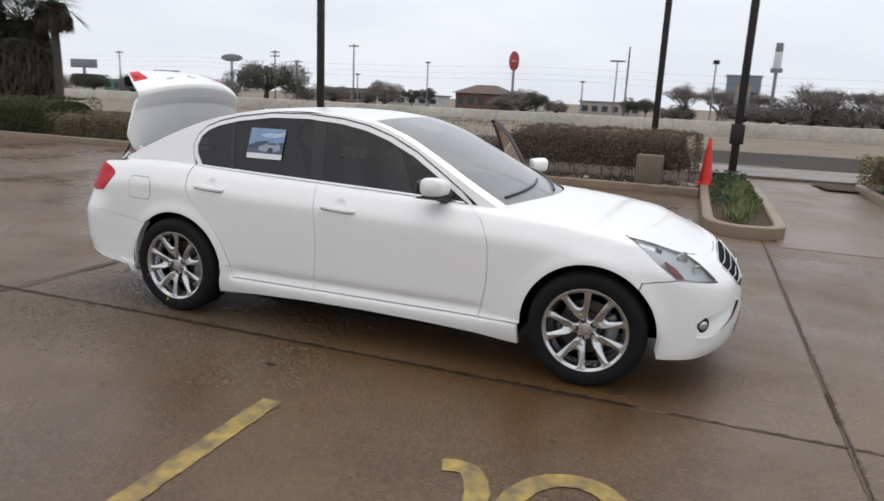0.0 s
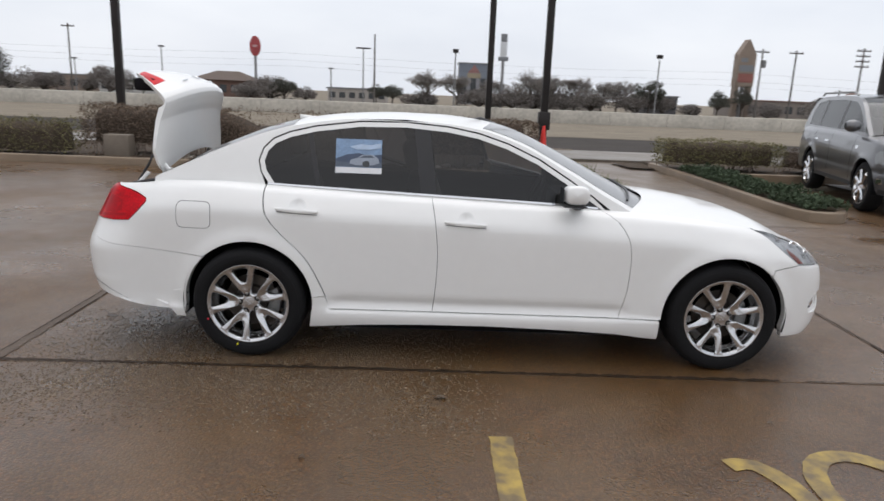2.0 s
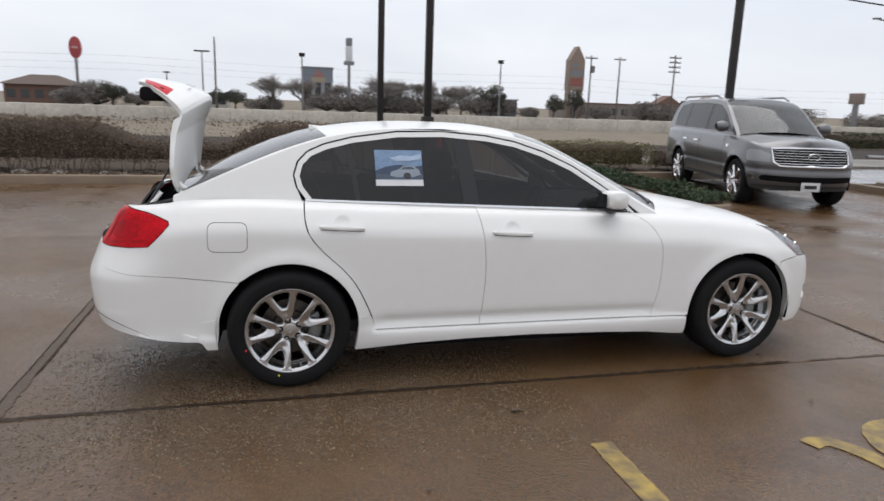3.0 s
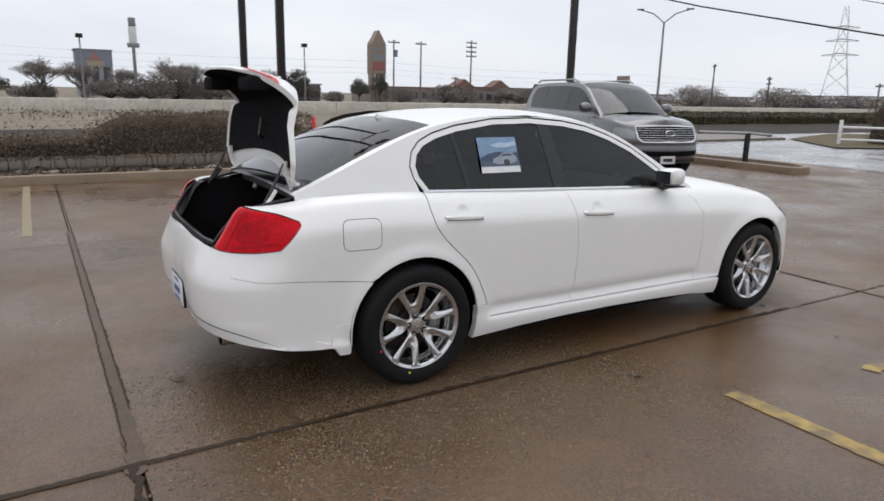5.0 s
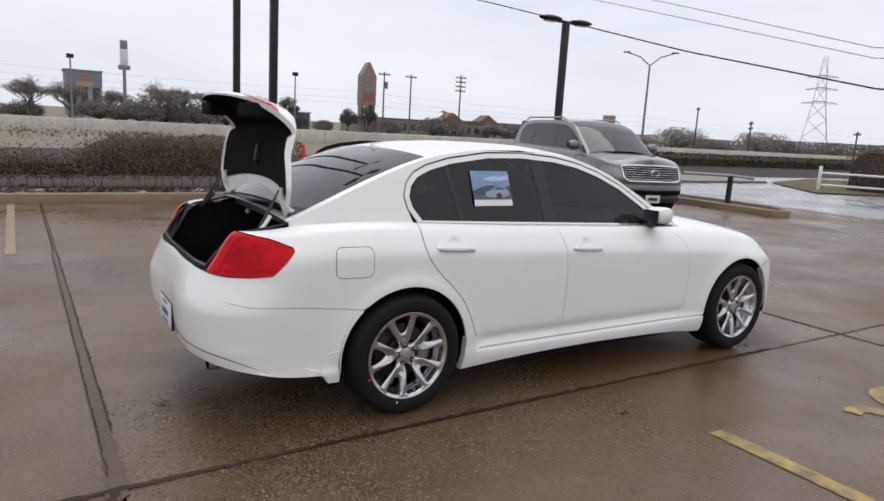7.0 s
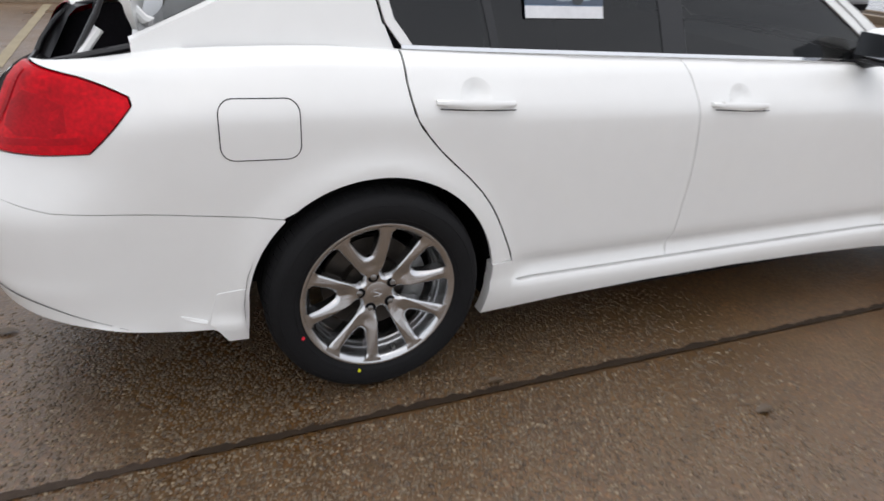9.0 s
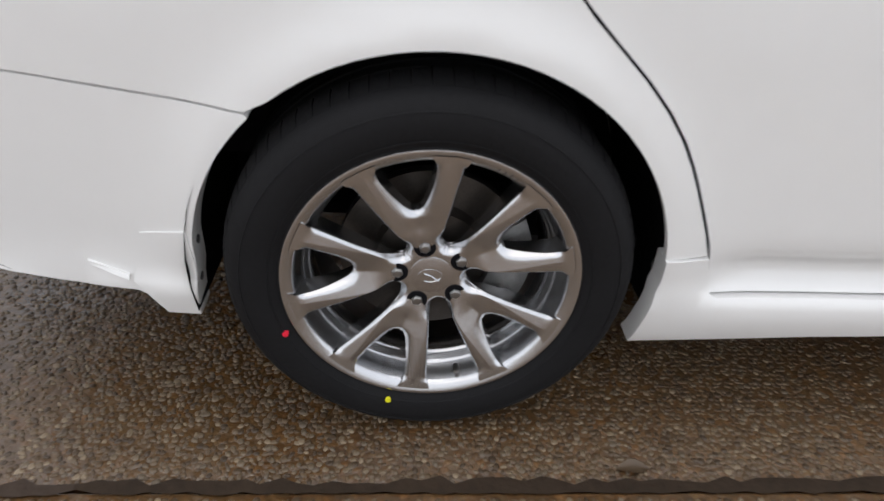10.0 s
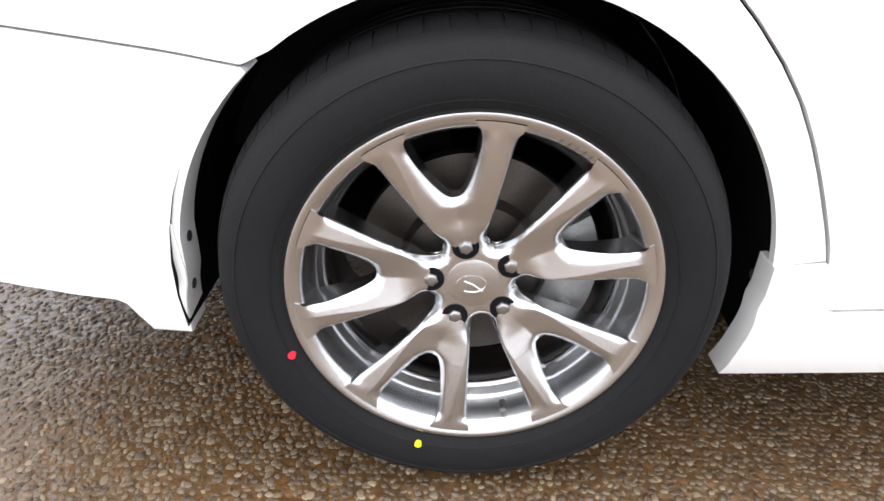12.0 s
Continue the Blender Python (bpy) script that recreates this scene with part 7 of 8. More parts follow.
spatch([(S_AX - S_ARCH - 0.06, 0.36), (-S_AX + S_ARCH + 0.06, 0.36), (-S_AX + S_ARCH + 0.06, 0.43), (S_AX - S_ARCH - 0.06, 0.43)], 0.012, SUVLOW, "running_board")
spatch([(0.985, 0.98), (1.09, 0.98), (1.09, 1.03), (0.985, 1.03)], 0.005, CHROME, "wing_vent")
for xs in (-1.40, -0.36, 0.86):
    spatch([(xs, 0.45), (xs + 0.012, 0.45), (xs + 0.012, 1.18), (xs, 1.18)], 0.0015, SHELL, "door_gap", rim=0)
for xs in (-0.62, -1.45 + 0.2):
    spatch([(xs, 1.02), (xs + 0.2, 1.02), (xs + 0.2, 1.05), (xs, 1.05)], 0.03, CHROME, "door_handle", rim=0.03)
for sg in (-1, 1):
    fl = (lambda b: b) if sg < 0 else mirrored
    part("grille_surround", fl(tubed([suv_side(u, v, 0.012) for u, v in ((SU1, 1.05), (2.40, 1.02), (2.42, 0.80), (2.52, 0.742), (SU1, 0.742))], 0.022, 8)), CHROME, suv)
    for k in range(6):
        v = 0.785 + 0.042 * k
        part("grille_bar", fl(tubed([suv_side(2.44 + (SU1 - 2.44) * j / 5, v, 0.010) for j in range(6)], 0.006, 6)), CHROME, suv)
    mm = grid(10, 12, lambda a, b: Vector((0.80 + 0.10 * math.cos(b * math.tau) * math.sin(math.pi * (0.06 + 0.88 * a)) ** 0.35, -0.90 - 0.24 * a, 1.345 + 0.105 * math.sin(b * math.tau) * math.sin(math.pi * (0.06 + 0.88 * a)) ** 0.35)), closed_v=True)
    part("door_mirror", fl(outward(mm, (0.8, -1.0, 1.34))), SUVPAINT, suv)
    for cx in (-S_AX, S_AX):
        wl_ = grid(20, 3, lambda a, b: Vector((cx + (S_ARCH + 0.005) * math.cos(radians(190 - 200 * a)), sg * (0.97 - 0.4 * b), S_R + (S_ARCH + 0.005) * math.sin(radians(190 - 200 * a)))))
        part("wheel_well_liner", wl_, SHELL, suv)
        wh = new("wheel")
        wh.parent = suv
        wh.matrix_basis = pose(cx, sg * 0.97, S_R, 0, 0, 0 if sg < 0 else 180)
        part("tyre", lathe([(0.285, 0.0), (0.30, -0.015), (0.36, -0.015), (0.39, 0.01), (S_R, 0.04), (S_R, 0.20), (0.38, 0.24), (0.285, 0.24)], 40), RUBBER, wh)
        part("rim", lathe([(0.255, 0.10), (0.262, 0.02), (0.275, -0.012), (0.288, -0.012), (0.29, 0.0)], 40), CHROME, wh)
        part("brake_disc", lathe([(0.255, 0.11), (0.17, 0.09), (0.0, 0.09)], 30), SUVLOW, wh)
        for k in range(7):
            a_ = k * math.tau / 7
            part("spoke", tubed([(0.05 * math.cos(a_), -0.002, 0.05 * math.sin(a_)), (0.16 * math.cos(a_), 0.004, 0.16 * math.sin(a_)), (0.27 * math.cos(a_), -0.004, 0.27 * math.sin(a_))], [0.032, 0.026, 0.034], 6), CHROME, wh)
        part("hub_cap", lathe([(0.075, 0.02), (0.07, -0.012), (0.0, -0.016)], 24), CHROME, wh)
sp_c = suv_side(SU1, 0.43, 0.03)
spl = part("number_plate", boxed(sp_c.x - 0.008, sp_c.x + 0.008, -0.17, 0.17, 0.325, 0.475, 0.004), mat_of("plate_white", (0.62, 0.63, 0.64), 0.5), suv, "white dealer plate")
part("plate_bar", boxed(sp_c.x + 0.008, sp_c.x + 0.011, -0.11, 0.11, 0.37, 0.43), TRIM, spl)
part("nose_emblem", tubed([suv_side(SU1, 0.90, 0.03) + Vector((0, 0.10 * math.cos(radians(a_)), 0.055 * math.sin(radians(a_)))) for a_ in range(-70, 251, 16)], 0.010, 6), CHROME, suv)
part("underbody", boxed(-2.5, 2.1, -0.55, 0.55, 0.30, 0.42), SHELL, suv)
part("cabin_floor", boxed(-2.4, 1.0, -0.84, 0.84, 0.42, 1.0, 0.05), DASH, suv)
for sy in (-0.42, 0.42):
    part("seat", boxed(-0.35, -0.15, sy - 0.26, sy + 0.26, 0.95, 1.50, 0.06), DASH, suv)
    part("headrest", boxed(-0.36, -0.26, sy - 0.13, sy + 0.13, 1.50, 1.68, 0.04), DASH, suv)
part("dashboard", boxed(0.55, 1.02, -0.80, 0.80, 1.0, 1.20, 0.05), DASH, suv)
suv.matrix_basis = pose(7.95, 7.40, 0.0, 0, 0, -104.3) @ Matrix.Diagonal((1.0, 0.95, 1.0, 1.0))

# ---- trees ----
def bare_tree(x, y, h, w, seed, label="leafless winter tree across the motorway", z0=0.0):
    rnd = random.Random(seed)
    t = thing("bare_tree", label, "tree", group="leafless trees")
    bm, tw = bmesh.new(), bmesh.new()
    ends = []

    def limb(p, d, l, r, depth):
        q = p + d * l
        mid = p + d * l * 0.5 + Vector((rnd.gauss(0, 0.04), rnd.gauss(0, 0.04), 0)) * l
        tube(bm if depth < 3 else tw, [p, mid, q], [r, r * 0.85, r * 0.7], 5 if depth < 2 else 3, False)
        if depth >= 7:
            return
        for k in range(3 if depth else 6):
            a = rnd.uniform(0, math.tau)
            nd = (d + Vector((math.cos(a), math.sin(a), rnd.uniform(0.15, 0.75))) * rnd.uniform(0.34, 0.72)).normalized()
            limb(q - d * l * rnd.uniform(0, 0.45), nd, l * rnd.uniform(0.66, 0.86), r * (0.62 if depth < 3 else 0.70), depth + 1)
    limb(Vector((0, 0, 0)), Vector((0, 0, 1)), 0.22, 0.017, 0)
    zs = [v.co.z for v in tw.verts] or [1]
    xs = [abs(v.co.x) for v in tw.verts] or [1]
    sz, sxy = h / max(zs), (w / 2) / max(xs)
    for b in (bm, tw):
        for v in b.verts:
            v.co = Vector((x + v.co.x * sxy, y + v.co.y * sxy, z0 + v.co.z * sz))
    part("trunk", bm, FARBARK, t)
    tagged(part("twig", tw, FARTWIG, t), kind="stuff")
    return t


# distance haze is mixed into these tree colours, which makes them paler
FARBARK = mat_of("hazed_grey_bark", (0.15, 0.135, 0.125), 0.95, noise_amt=0.3, scale=1, spec=0.1)
FARTWIG = mat_of("hazed_grey_twigs", (0.26, 0.24, 0.225), 0.95, noise_amt=0.3, scale=1, spec=0.1)
FARLEAF = mat_of("hazed_evergreen_leaves", (0.088, 0.090, 0.076), 0.9, noise_amt=0.25, scale=0.6, island=True, spec=0.1)
FARBROWN = mat_of("hazed_brown_scrub", (0.200, 0.182, 0.170), 0.9, noise_amt=0.14, scale=0.6, island=True, spec=0.1)


def leafy_tree(x, y, h, w, seed, mat=None, label="dark evergreen tree across the motorway", n=900, trunk=True, z0=0.0, size=None):
    rnd = random.Random(seed)
    t = thing("evergreen_tree", label, "tree", group="evergreen trees")
    base = h * (0.22 if trunk else 0.02)
    tr = bmesh.new()
    tube(tr, [(x, y, z0 - 0.1), (x + 0.02 * w, y, z0 + base * 1.2), (x + 0.03 * w, y, z0 + h * 0.6)], [0.035 * w, 0.028 * w, 0.01 * w], 7)
    clumps = []
    for k in range(17):
        a = rnd.uniform(0, math.tau)
        r = w * 0.5 * math.sqrt(rnd.uniform(0.02, 0.75))
        c = Vector((x + r * math.cos(a), y + r * math.sin(a) * 0.7, z0 + base + (h - base) * rnd.uniform(0.3, 0.78) * (1 - 0.35 * (r / (w * 0.5)) ** 2)))
        rad = w * rnd.uniform(0.14, 0.26)
        clumps.append((c, rad))
        tube(tr, [(x + 0.02 * w, y, z0 + base), (x + 0.02 * w + (c.x - x) * 0.5, y + (c.y - y) * 0.5, z0 + base + (c.z - z0 - base) * 0.6), c], [0.02 * w, 0.012 * w, 0.004 * w], 5, False)
    part("trunk", tr, BARK, t)
    bm = bmesh.new()
    pts = []
    for _ in range(n):
        c, rad = rnd.choice(clumps)
        d = Vector((rnd.gauss(0, 1), rnd.gauss(0, 1), rnd.gauss(0, 1))).normalized() * rad * rnd.uniform(0.55, 1.05)
        d.z *= 0.72
        p = c + d
        p.z = min(max(p.z, z0 + base * 0.7), z0 + h)
        pts.append(p)
    leaf_cards(bm, pts, size or min(max(0.09, w * 0.045), 0.24), rnd, 0.2, 1.5)
    tagged(part("crown", bm, mat or FARLEAF, t), kind="stuff")
    return t


for k, (x, y, h, w, kind) in enumerate((
        (-72, 100, 6.6, 13.5, "L"), (-66, 104, 3.5, 8, "S"), (-58.5, 100, 2.8, 6, "S"), (-48.7, 100, 4.5, 6.2, "S"), (-52.5, 101, 2.4, 4, "S"), (-43.6, 100, 3.0, 3.2, "L"), (-40.6, 100, 3.4, 3.0, "L"), (-25, 100, 3.4, 8, "S"), (-28.5, 102, 2.6, 5, "S"),
        (-19.5, 100, 2.0, 3.6, "S"), (-22.4, 99, 3.1, 4.0, "L"), (-8.6, 98, 3.0, 2.8, "L"), (-6.2, 98, 2.9, 3.2, "L"), (-1.2, 101, 5.4, 7.2, "B"), (3.6, 103, 5.0, 7, "B"), (9.2, 104, 4.4, 6, "B"), (14.9, 101, 6.0, 7.6, "B"), (11.5, 99, 3.4, 6, "S"),
        (18.4, 104, 5.4, 7.5, "B"), (21.6, 101, 5.2, 6.4, "B"), (23.5, 99, 3.4, 6.5, "S"), (28.6, 103, 5.0, 7, "B"), (32.4, 99, 5.4, 4.6, "L"), (35.2, 101, 3.0, 5, "S"), (26, 102, 4.6, 6, "B"), (40.8, 94, 4.0, 3.4, "L"), (43.8, 93, 5.0, 3.0, "L"), (48, 94, 2.6, 4.5, "S"), (38.2, 98, 1.6, 4, "S"),
        (55, 92, 3.4, 5, "S"), (61, 96, 2.6, 6, "S"), (100, 112, 3.0, 12, "S"), (110, 88, 4.3, 13, "S"), (112, 80, 2.2, 12, "S"), (112, 71, 3.9, 12, "S"), (111, 63, 2.6, 12, "S"), (112, 55, 2.6, 14, "S"), (113, 46, 2.6, 14, "S"), (114, 37, 2.4, 14, "S"), (114, 27, 2.2, 14, "S"), (114, 17, 2.2, 14, "S"),
        (106, 97, 2.4, 12, "S"), (-84, 101, 3.0, 9, "S"), (-94, 101, 2.6, 9, "S"), (-104, 101, 3.4, 8, "S"), (-114, 101, 3.0, 9, "L"), (-126, 101, 3.0, 11, "S"), (78, 106, 3.0, 9, "B"), (84, 110, 3.0, 10, "S"), (6.8, 100, 3.0, 6, "S"), (10.0, 101, 2.6, 6, "S"), (15.5, 102, 3.0, 7, "S"), (-2.8, 103, 2.0, 6, "S"), (31, 101, 3.4, 8, "S"), (20, 102, 3.6, 8, "S"))):
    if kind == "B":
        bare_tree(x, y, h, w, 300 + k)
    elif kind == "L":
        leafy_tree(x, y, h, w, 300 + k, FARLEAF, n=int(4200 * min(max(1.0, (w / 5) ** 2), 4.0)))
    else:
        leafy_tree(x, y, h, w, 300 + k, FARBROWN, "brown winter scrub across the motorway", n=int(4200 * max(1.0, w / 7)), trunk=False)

# palms at the far left edge of the car park
PALMLEAF = mat_of("palm_fronds", (0.035, 0.042, 0.022), 0.7, noise_amt=0.4, scale=4, island=True)
THATCH = mat_of("dead_palm_skirt", (0.060, 0.047, 0.035), 0.95, noise_amt=0.45, scale=5, island=True)


def palm(x, y, h, r, seed, skirt):
    rnd = random.Random(seed)
    t = thing("palm_tree", "stout palm with a shaggy dead skirt behind the hedge", "palm", group="palms")
    part("trunk", tubed([(x, y, 0), (x + 0.05, y, h * 0.5), (x, y, h)], [r * 1.1, r, r * 0.9], 12), BARK, t)
    fr, sk = bmesh.new(), bmesh.new()
    for k in range(46):
        a, el = rnd.uniform(0, math.tau), rnd.uniform(-0.5, 1.3)
        L = rnd.uniform(0.9, 1.4)
        d = Vector((math.cos(a) * math.cos(el), math.sin(a) * math.cos(el), math.sin(el)))
        stem = Vector((x, y, h)) + d * L * 0.55
        for j in range(13):
            b = -1.15 + 2.3 * j / 12
            s = d.cross(Vector((0, 0, 1))).normalized()
            dd = (d * math.cos(b) + s * math.sin(b)).normalized()
            tip = stem + dd * L * 0.62 - Vector((0, 0, 0.22 * L * abs(rnd.gauss(0.6, 0.3))))
            w = dd.cross(Vector((0, 0, 1))).normalized() * 0.022
            fr.faces.new([fr.verts.new(p) for p in (stem - w * 0.6, stem + (tip - stem) * 0.5 + w, tip, stem + (tip - stem) * 0.5 - w)])
        if k % 2 == 0:
            tube(fr, [(x, y, h), tuple(stem)], [0.02, 0.012], 4, False)
    pts = []
    for _ in range(3000 if skirt else 500):
        a, zz = rnd.uniform(0, math.tau), rnd.uniform(skirt, 1.0)
        rr = r + 0.62 * (0.35 + 0.65 * math.sin(math.pi * zz) ** 0.7) * rnd.uniform(0.7, 1.05)
        pts.append(Vector((x + rr * math.cos(a), y + rr * math.sin(a), h * zz)))
    for p in pts:
        L = rnd.uniform(0.2, 0.5)
        o = Vector((rnd.gauss(0, 0.05), rnd.gauss(0, 0.05), -L))
        w = Vector((rnd.gauss(0, 1), rnd.gauss(0, 1), 0)).normalized() * 0.045
        sk.faces.new([sk.verts.new(q) for q in (p - w, p + w, p + o)])
    tagged(part("frond", fr, PALMLEAF, t), kind="stuff")
    tagged(part("dead_skirt", sk, THATCH, t), kind="stuff")


palm(-22.0, 14.2, 3.0, 0.40, 61, 0.12)
palm(-23.4, 13.6, 4.9, 0.42, 62, 0.10)
palm(-22.7, 14.9, 3.7, 0.42, 64, 0.12)
palm(-20.55, 14.4, 4.3, 0.15, 63, 0.84)

# ---- poles, signs, buildings across the motorway ----
WOODPOLE = mat_of("weathered_pole", (0.11, 0.10, 0.092), 0.9, noise_amt=0.2, scale=2)
GREYPOLE = mat_of("grey_steel_pole", (0.22, 0.22, 0.225), 0.6, 0.3, noise_amt=0.15, scale=2)


def utility_pole(x, y, h, arms, label="wooden utility pole with crossarms", can=False, r=0.13, along=0.0):
    p = thing("utility_pole", label, "pole", pose(x, y, 0, 0, 0, along), group="utility poles")
    part("shaft", tubed([(0, 0, -0.1), (0, 0, h)], [r, r * 0.7], 8), WOODPOLE, p)
    for k in range(arms):
        z = h - 0.35 - 0.62 * k
        part("crossarm", boxed(-0.85, 0.85, -0.07, 0.07, z - 0.07, z + 0.07), WOODPOLE, p)
        for xx in (-0.75, -0.3, 0.3, 0.75):
            part("insulator", tubed([(xx, 0, z + 0.07), (xx, 0, z + 0.22)], 0.05, 6), GREYPOLE, p)
    if can:
        part("transformer", tubed([(0.32, 0, h - 2.2), (0.32, 0, h - 1.3)], 0.24, 10), GREYPOLE, p)


def flood_pole(x, y, h, kind, label="tall grey light pole with flat heads"):
    p = thing("light_pole", label, "light pole", pose(x, y, 0), group="distant light poles")
    part("shaft", tubed([(0, 0, -0.1), (0, 0, h)], [0.11, 0.075], 8), GREYPOLE, p)
    w = 0.95 if kind == "T" else 0.35
    part("head", boxed(-w, w, -0.2, 0.2, h - 0.02, h + 0.16, 0.03), POLE, p)
    if kind == "D":
        part("head", boxed(-w, w, -0.2, 0.2, h + 0.18, h + 0.42, 0.05), POLE, p)


utility_pole(-49.0, 90, 8.9, 1)
utility_pole(-64.5, 92, 7.9, 2)
utility_pole(-61.6, 94, 6.6, 1)
utility_pole(-95.4, 90, 7.1, 1)
utility_pole(-7.9, 86, 8.8, 0, "plain leaning wooden pole")
utility_pole(39.7, 80, 8.5, 1, can=True)
utility_pole(43.85, 80, 8.5, 1)
utility_pole(52.1, 80, 9.1, 4, "wooden pole with four crossarms")
utility_pole(80, 60.3, 6.5, 1, along=50)
utility_pole(80, 51.7, 4.7, 2, along=50)
utility_pole(80, 38.0, 3.8, 1, along=50)
utility_pole(57.0, 92, 4.4, 1, along=20)
flood_pole(-36.8, 90, 6.4, "S")
flood_pole(-9.75, 90, 7.2, "T")
flood_pole(-14.1, 90, 4.4, "S")
flood_pole(2.36, 80, 6.6, "D")
flood_pole(27.2, 80, 6.9, "D")
flood_pole(-51.5, 96, 4.6, "S")
yl_ = thing("twin_arm_street_light", "tall street light with two raised arms", "street light", pose(60, 52.3, 0, 0, 0, -48))
part("shaft", tubed([(0, 0, 0), (0, 0, 10.1)], [0.16, 0.10], 8), GREYPOLE, yl_)
for sg in (-1, 1):
    part("arm", tubed([(0, 0, 10.0), (sg * 1.2, 0, 11.0), (sg * 2.7, 0, 11.45)], 0.07, 6), GREYPOLE, yl_)
    part("head", boxed(sg * 2.7 - 0.4, sg * 2.7 + 0.4, -0.16, 0.16, 11.4, 11.56, 0.04), GREYPOLE, yl_)

utility_pole(25, 2.0, 3.6, 0, "short wooden pole holding the service cable", r=0.09)
utility_pole(40, 4.0, 7.2, 1, "wooden pole holding the service cables", along=90)
# lattice tower, its steel colour lightened to carry the haze
LATTICE = mat_of("hazed_galvanised_lattice", (0.36, 0.37, 0.39), 0.7, 0.3, noise_amt=0.1, scale=1)
tw_ = thing("pylon_tower", "grey lattice power pylon on the skyline", "pylon", pose(150, 82.5, 0, 0, 0, -60))
levels = [(0, 3.2), (4, 2.5), (8, 1.85), (11.5, 1.35), (15, 0.95), (18, 0.75), (21.9, 0.35)]
for (z0_, w0), (z1_, w1) in zip(levels, levels[1:]):
    for sx, sy in ((-1, -1), (-1, 1), (1, 1), (1, -1)):
        part("leg", tubed([(sx * w0, sy * w0, z0_), (sx * w1, sy * w1, z1_)], 0.075, 4), LATTICE, tw_)
    for (ax, ay), (bx, by) in (((-1, -1), (1, -1)), ((1, -1), (1, 1)), ((1, 1), (-1, 1)), ((-1, 1), (-1, -1))):
        part("brace", tubed([(ax * w0, ay * w0, z0_), (bx * w1, by * w1, z1_)], 0.035, 4), LATTICE, tw_)
        part("brace", tubed([(bx * w0, by * w0, z0_), (ax * w1, ay * w1, z1_)], 0.035, 4), LATTICE, tw_)
for z_, L_ in ((11.6, 3.6), (14.6, 3.2), (17.3, 3.0)):
    part("crossarm", tubed([(-L_, 0, z_ + 0.1), (0, 0, z_ + 0.5), (L_, 0, z_ + 0.1)], [0.05, 0.14, 0.05], 5), LATTICE, tw_)
    part("crossarm", tubed([(-L_, 0, z_), (L_, 0, z_)], 0.07, 4), LATTICE, tw_)


def far_sign(name, label, x, y, boxes, pole_h, pr=0.22):
    s = thing(name, label, "sign", pose(x, y, 0))
    part("pole", tubed([(0, 0, -0.1), (0, 0, pole_h)], pr, 8), GREYPOLE, s)
    for nm, bm, mt in boxes:
        part(nm, bm, mt, s)
    return s


REDSIGN = mat_of("red_sign_face", (0.36, 0.055, 0.06), 0.5, noise_amt=0.1, scale=1)
WHITESIGN = mat_of("pale_sign_face", (0.62, 0.64, 0.66), 0.5, noise_amt=0.08, scale=1)
GREYSIGN = mat_of("grey_sign_face", (0.20, 0.21, 0.225), 0.6, noise_amt=0.1, scale=1)
TANSIGN = mat_of("tan_sign_stone", (0.26, 0.205, 0.165), 0.8, noise_amt=0.2, scale=1)
BRICK = mat_of("dull_brick", (0.165, 0.10, 0.08), 0.85, noise_amt=0.25, scale=2)
oval = grid(24, 4, lambda a, b: Vector((0.88 * math.cos(a * math.tau) * (0.999 if b in (0.25, 0.75) else (0.02 if b in (0, 1) else 1.0)), (b - 0.5) * 0.5, 8.1 + 1.6 * math.sin(a * math.tau) * (0.02 if b in (0, 1) else 1.0))), closed_u=True)
far_sign("roadside_sign", "tall red oval roadside sign on a pole", -29.3, 110, [("face", oval, REDSIGN), ("panel", boxed(-0.40, 0.40, -0.30, -0.27, 7.95, 8.30), mat_of("faded_sign_panel", (0.50, 0.30, 0.30), 0.5))], 6.6)
far_sign("roadside_sign", "tall pale rectangular roadside sign on a pole", 10.15, 100, [("face", boxed(-0.50, 0.50, -0.2, 0.2, 7.5, 9.6, 0.05), WHITESIGN), ("face", boxed(-0.46, 0.46, -0.2, 0.2, 9.62, 10.75, 0.05), GREYSIGN), ("face", boxed(-0.75, 0.75, -0.22, 0.22, 6.85, 7.45, 0.05), GREYSIGN)], 7.0)
pyl = bmesh.new()
box(pyl, -1.25, 1.25, -0.8, 0.8, 4.4, 8.9)
tip_ = boxed(-1.25, 1.25, -0.8, 0.8, 8.9, 10.95)
for v in tip_.verts:
    if v.co.z > 10:
        v.co.x *= 0.06
far_sign("roadside_sign", "tan pylon sign with a pointed top", 44.6, 95.5, [("body", pyl, TANSIGN), ("roof", tip_, TANSIGN), ("panel", boxed(-1.05, 1.05, -0.86, -0.82, 5.0, 6.2), mat_of("faded_red_panel", (0.27, 0.10, 0.085), 0.6, noise_amt=0.3, scale=1)), ("panel", boxed(-1.05, 1.05, -0.86, -0.82, 6.5, 7.4), GREYSIGN), ("panel", boxed(-0.9, 0.1, -0.86, -0.82, 7.8, 8.4), GREYSIGN),
         ("leg", boxed(-1.2, -0.6, -0.6, 0.6, -0.1, 4.4), TANSIGN), ("leg", boxed(0.6, 1.2, -0.6, 0.6, -0.1, 4.4), TANSIGN)], 4.4)
ov2 = grid(24, 4, lambda a, b: Vector((2.5 * math.cos(a * math.tau) * (0.02 if b in (0, 1) else 1.0), (b - 0.5) * 0.5, 7.4 + 0.72 * math.sin(a * math.tau) * (0.02 if b in (0, 1) else 1.0))), closed_u=True)
far_sign("roadside_sign", "wide grey oval roadside sign on a pole", -87, 110, [("face", ov2, GREYSIGN)], 6.8)
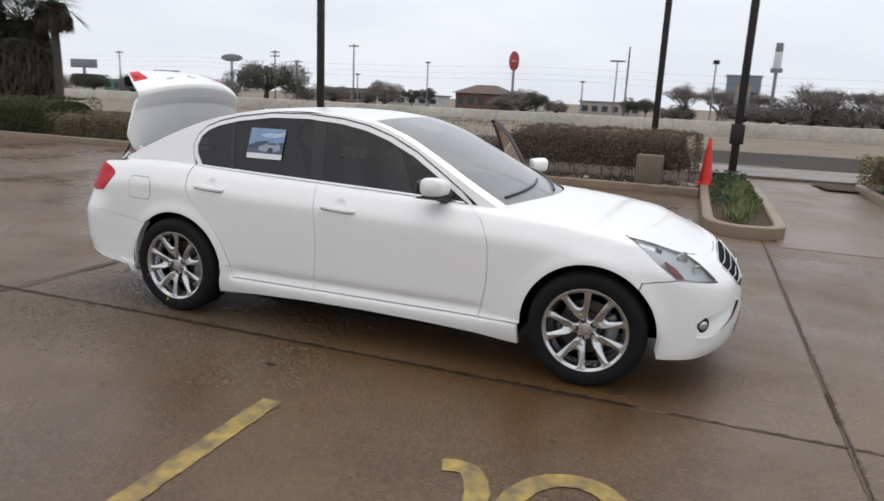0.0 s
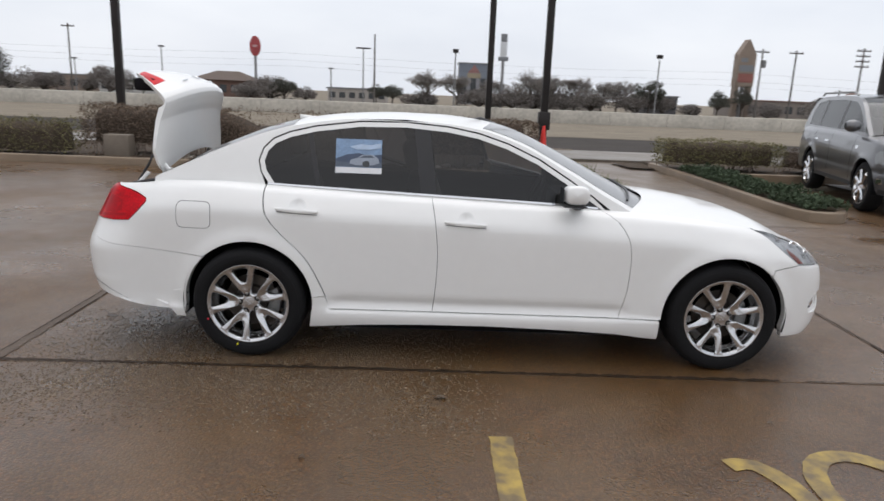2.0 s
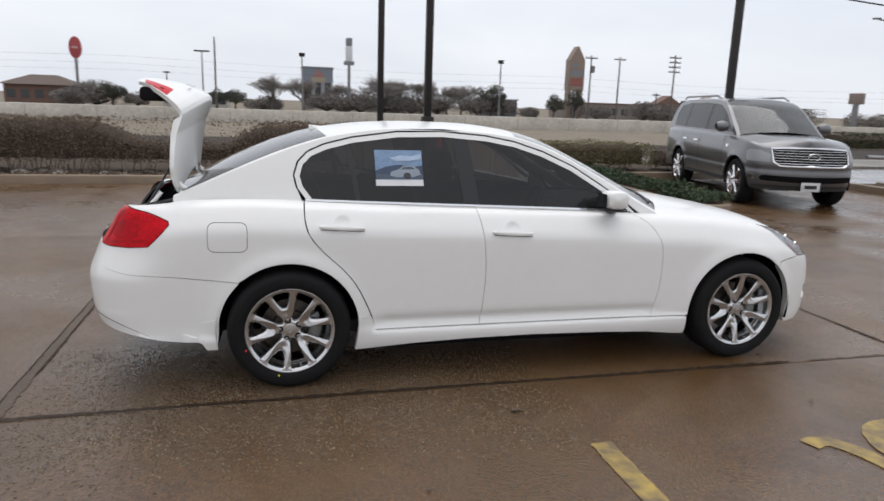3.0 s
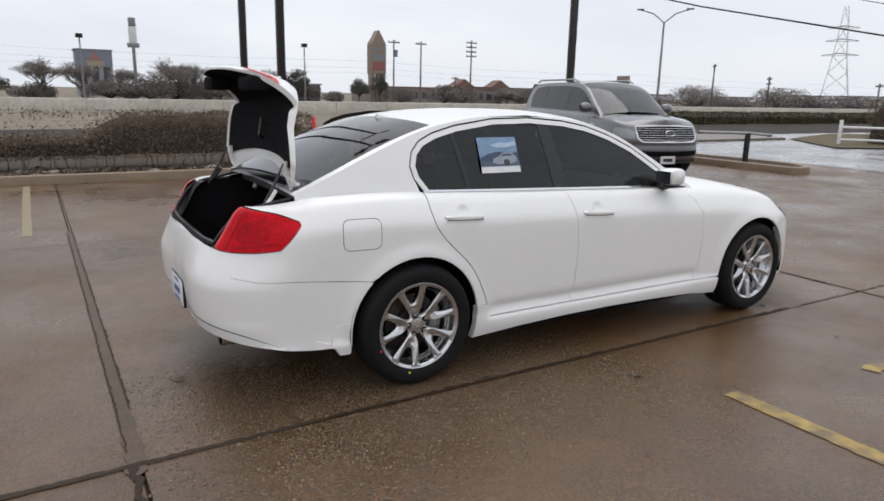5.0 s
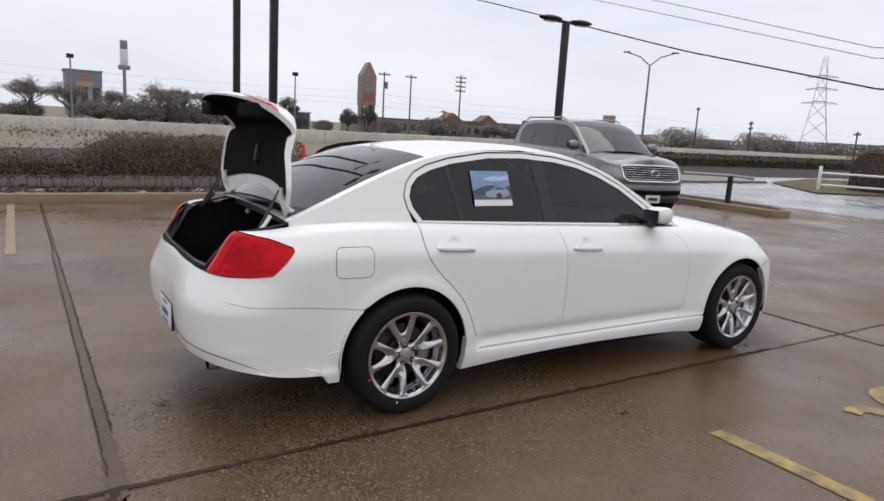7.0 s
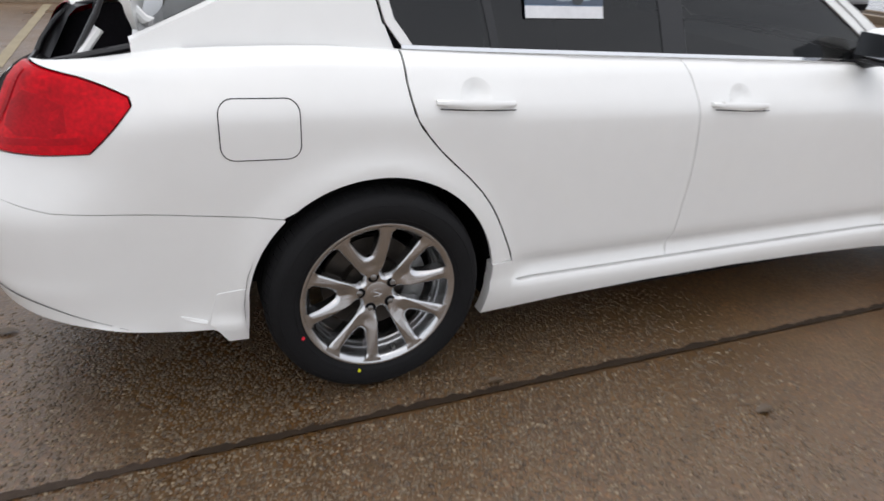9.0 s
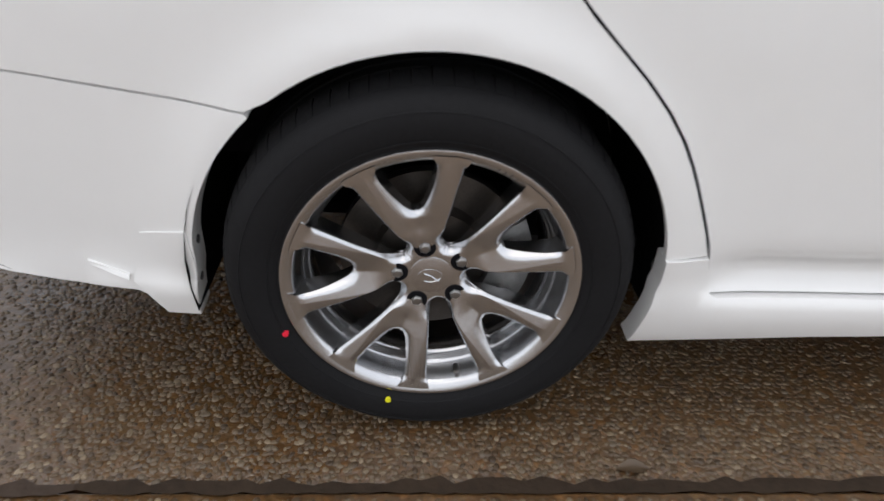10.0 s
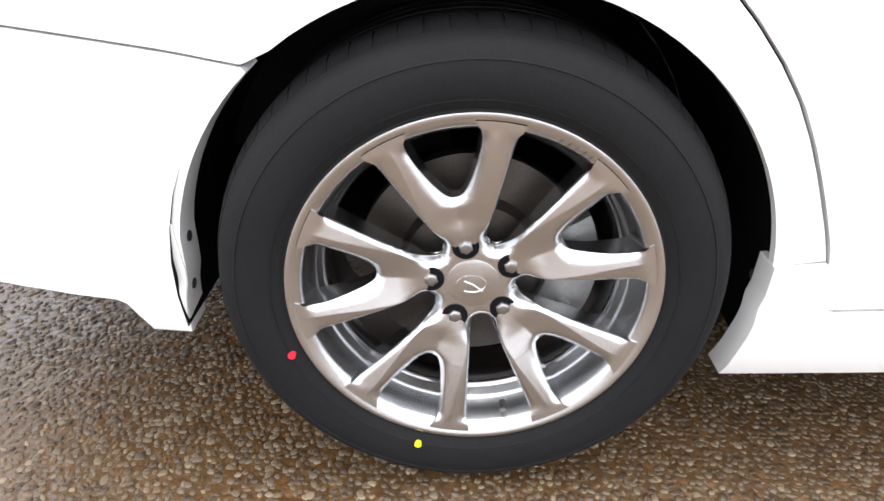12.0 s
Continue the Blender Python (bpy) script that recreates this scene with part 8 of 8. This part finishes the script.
far_sign("billboard", "grey billboard on a single pole", -126.2, 110, [("face", boxed(-3.6, 3.6, -0.3, 0.3, 4.5, 6.3, 0.05), GREYSIGN)], 4.5, 0.3)
far_sign("roadside_sign", "small brown roadside sign", -98, 104, [("face", boxed(-3.0, 3.0, -0.3, 0.3, 2.0, 4.4, 0.05), BRICK)], 2.0, 0.3)
far_sign("roadside_sign", "grey-brown block sign on the skyline", 100, 97.0, [("face", boxed(-0.4, 0.4, -1.4, 1.4, 4.0, 5.9, 0.05), mat_of("grey_brown_sign", (0.22, 0.17, 0.145), 0.6))], 4.2, 0.5)


def building(x, y, w, d, h, wall_mat, label, roof="flat", bays=6, roof_mat=None):
    b = thing("building", label, "building", pose(x, y, 0))
    part("wall", boxed(-w / 2, w / 2, 0, d, -0.1, h, 0.02), wall_mat, b, smooth=False)
    if roof == "flat":
        part("roof", boxed(-w / 2 - 0.2, w / 2 + 0.2, -0.2, d + 0.2, h, h + 0.22), roof_mat or GREYSIGN, b)
    else:
        rb = meshed([(-w / 2 - 0.6, -0.6, h), (w / 2 + 0.6, -0.6, h), (w / 2 + 0.6, d + 0.6, h), (-w / 2 - 0.6, d + 0.6, h), (-w * 0.2, d / 2, h + w * 0.16), (w * 0.2, d / 2, h + w * 0.16)],
                    [(0, 1, 5, 4), (1, 2, 5), (2, 3, 4, 5), (3, 0, 4), (3, 2, 1, 0)])
        part("roof", rb, roof_mat or BRICK, b, smooth=False)
    for k in range(bays):
        xx = -w / 2 + w * (k + 0.5) / bays
        wd = w / bays * 0.3
        part("window", boxed(xx - wd, xx + wd, -0.06, -0.01, h * 0.25, h * 0.72), mat_of("far_window", (0.05, 0.055, 0.06), 0.2) if k == 0 and not bpy.data.materials.get("far_window") else bpy.data.materials["far_window"], b)
    return b


building(-33.2, 105, 9.0, 6, 2.5, BRICK, "low brown house with a hipped roof", "hip", 5, mat_of("brown_shingle", (0.12, 0.09, 0.075), 0.9, noise_amt=0.2))
tower_block = building(7.6, 130, 5.6, 6, 7.6, mat_of("grey_panel_wall", (0.27, 0.27, 0.29), 0.8, noise_amt=0.15), "tall blue-grey block with red and yellow signs", "flat", 3)
part("upper_wall", boxed(-2.83, 2.83, -0.10, -0.02, 4.9, 7.6), mat_of("blue_grey_panel", (0.18, 0.205, 0.245), 0.7, noise_amt=0.12), tower_block)
part("wall_sign", meshed([(-1.1, -0.14, 5.9), (1.3, -0.14, 5.9), (0.1, -0.14, 7.5), (-1.1, -0.10, 5.9), (1.3, -0.10, 5.9), (0.1, -0.10, 7.5)], [(0, 1, 2), (3, 5, 4), (0, 2, 5, 3), (1, 4, 5, 2), (0, 3, 4, 1)]), mat_of("faded_red_sign", (0.30, 0.15, 0.14), 0.6), tower_block, "red gable-shaped sign", smooth=False)
part("wall_sign", boxed(-1.2, 1.4, -0.14, -0.10, 4.95, 5.85), mat_of("faded_yellow_sign", (0.32, 0.27, 0.19), 0.6), tower_block, "faded yellow sign panel")
building(-12.5, 108, 9.5, 6, 1.9, mat_of("pale_store_wall", (0.40, 0.37, 0.34), 0.8, noise_amt=0.12), "low pale store across the motorway", "flat", 6)
building(-48.0, 108, 12, 6, 1.7, mat_of("white_store_wall", (0.55, 0.55, 0.54), 0.8, noise_amt=0.12), "low white store across the motorway", "flat", 6)
building(20.5, 108, 14, 6, 1.8, mat_of("beige_store_wall", (0.38, 0.35, 0.32), 0.8, noise_amt=0.12), "low beige shops behind the trees", "flat", 8)
building(36.5, 106, 5.5, 6, 2.6, mat_of("dark_store_wall", (0.10, 0.10, 0.11), 0.8, noise_amt=0.12), "low dark shop behind the trees", "flat", 4)
building(-110, 112, 26, 8, 2.2, mat_of("green_store_wall", (0.12, 0.24, 0.19), 0.8, noise_amt=0.2), "low green-fronted shops across the motorway", "flat", 10)
building(-60, 112, 10, 6, 2.4, mat_of("tan_store_wall", (0.28, 0.22, 0.18), 0.8, noise_amt=0.12), "low tan shop across the motorway", "flat", 5)
building(66, 112, 30, 8, 2.6, mat_of("mall_wall", (0.22, 0.19, 0.17), 0.8, noise_amt=0.15), "long low shopping parade with a brown roof", "flat", 14, BRICK)
mall = building(98, 128, 34, 8, 3.2, mat_of("mall_wall_far", (0.24, 0.21, 0.19), 0.8, noise_amt=0.15), "long shopping parade with red gables", "flat", 14, BRICK)
for gx in (-16, -6):
    rb = meshed([(gx - 3, -0.3, 3.2), (gx + 3, -0.3, 3.2), (gx, -0.3, 5.0), (gx - 3, 3, 3.2), (gx + 3, 3, 3.2), (gx, 3, 5.0)], [(0, 1, 2), (3, 5, 4), (0, 2, 5, 3), (1, 4, 5, 2)])
    part("gable", rb, BRICK, mall, smooth=False)
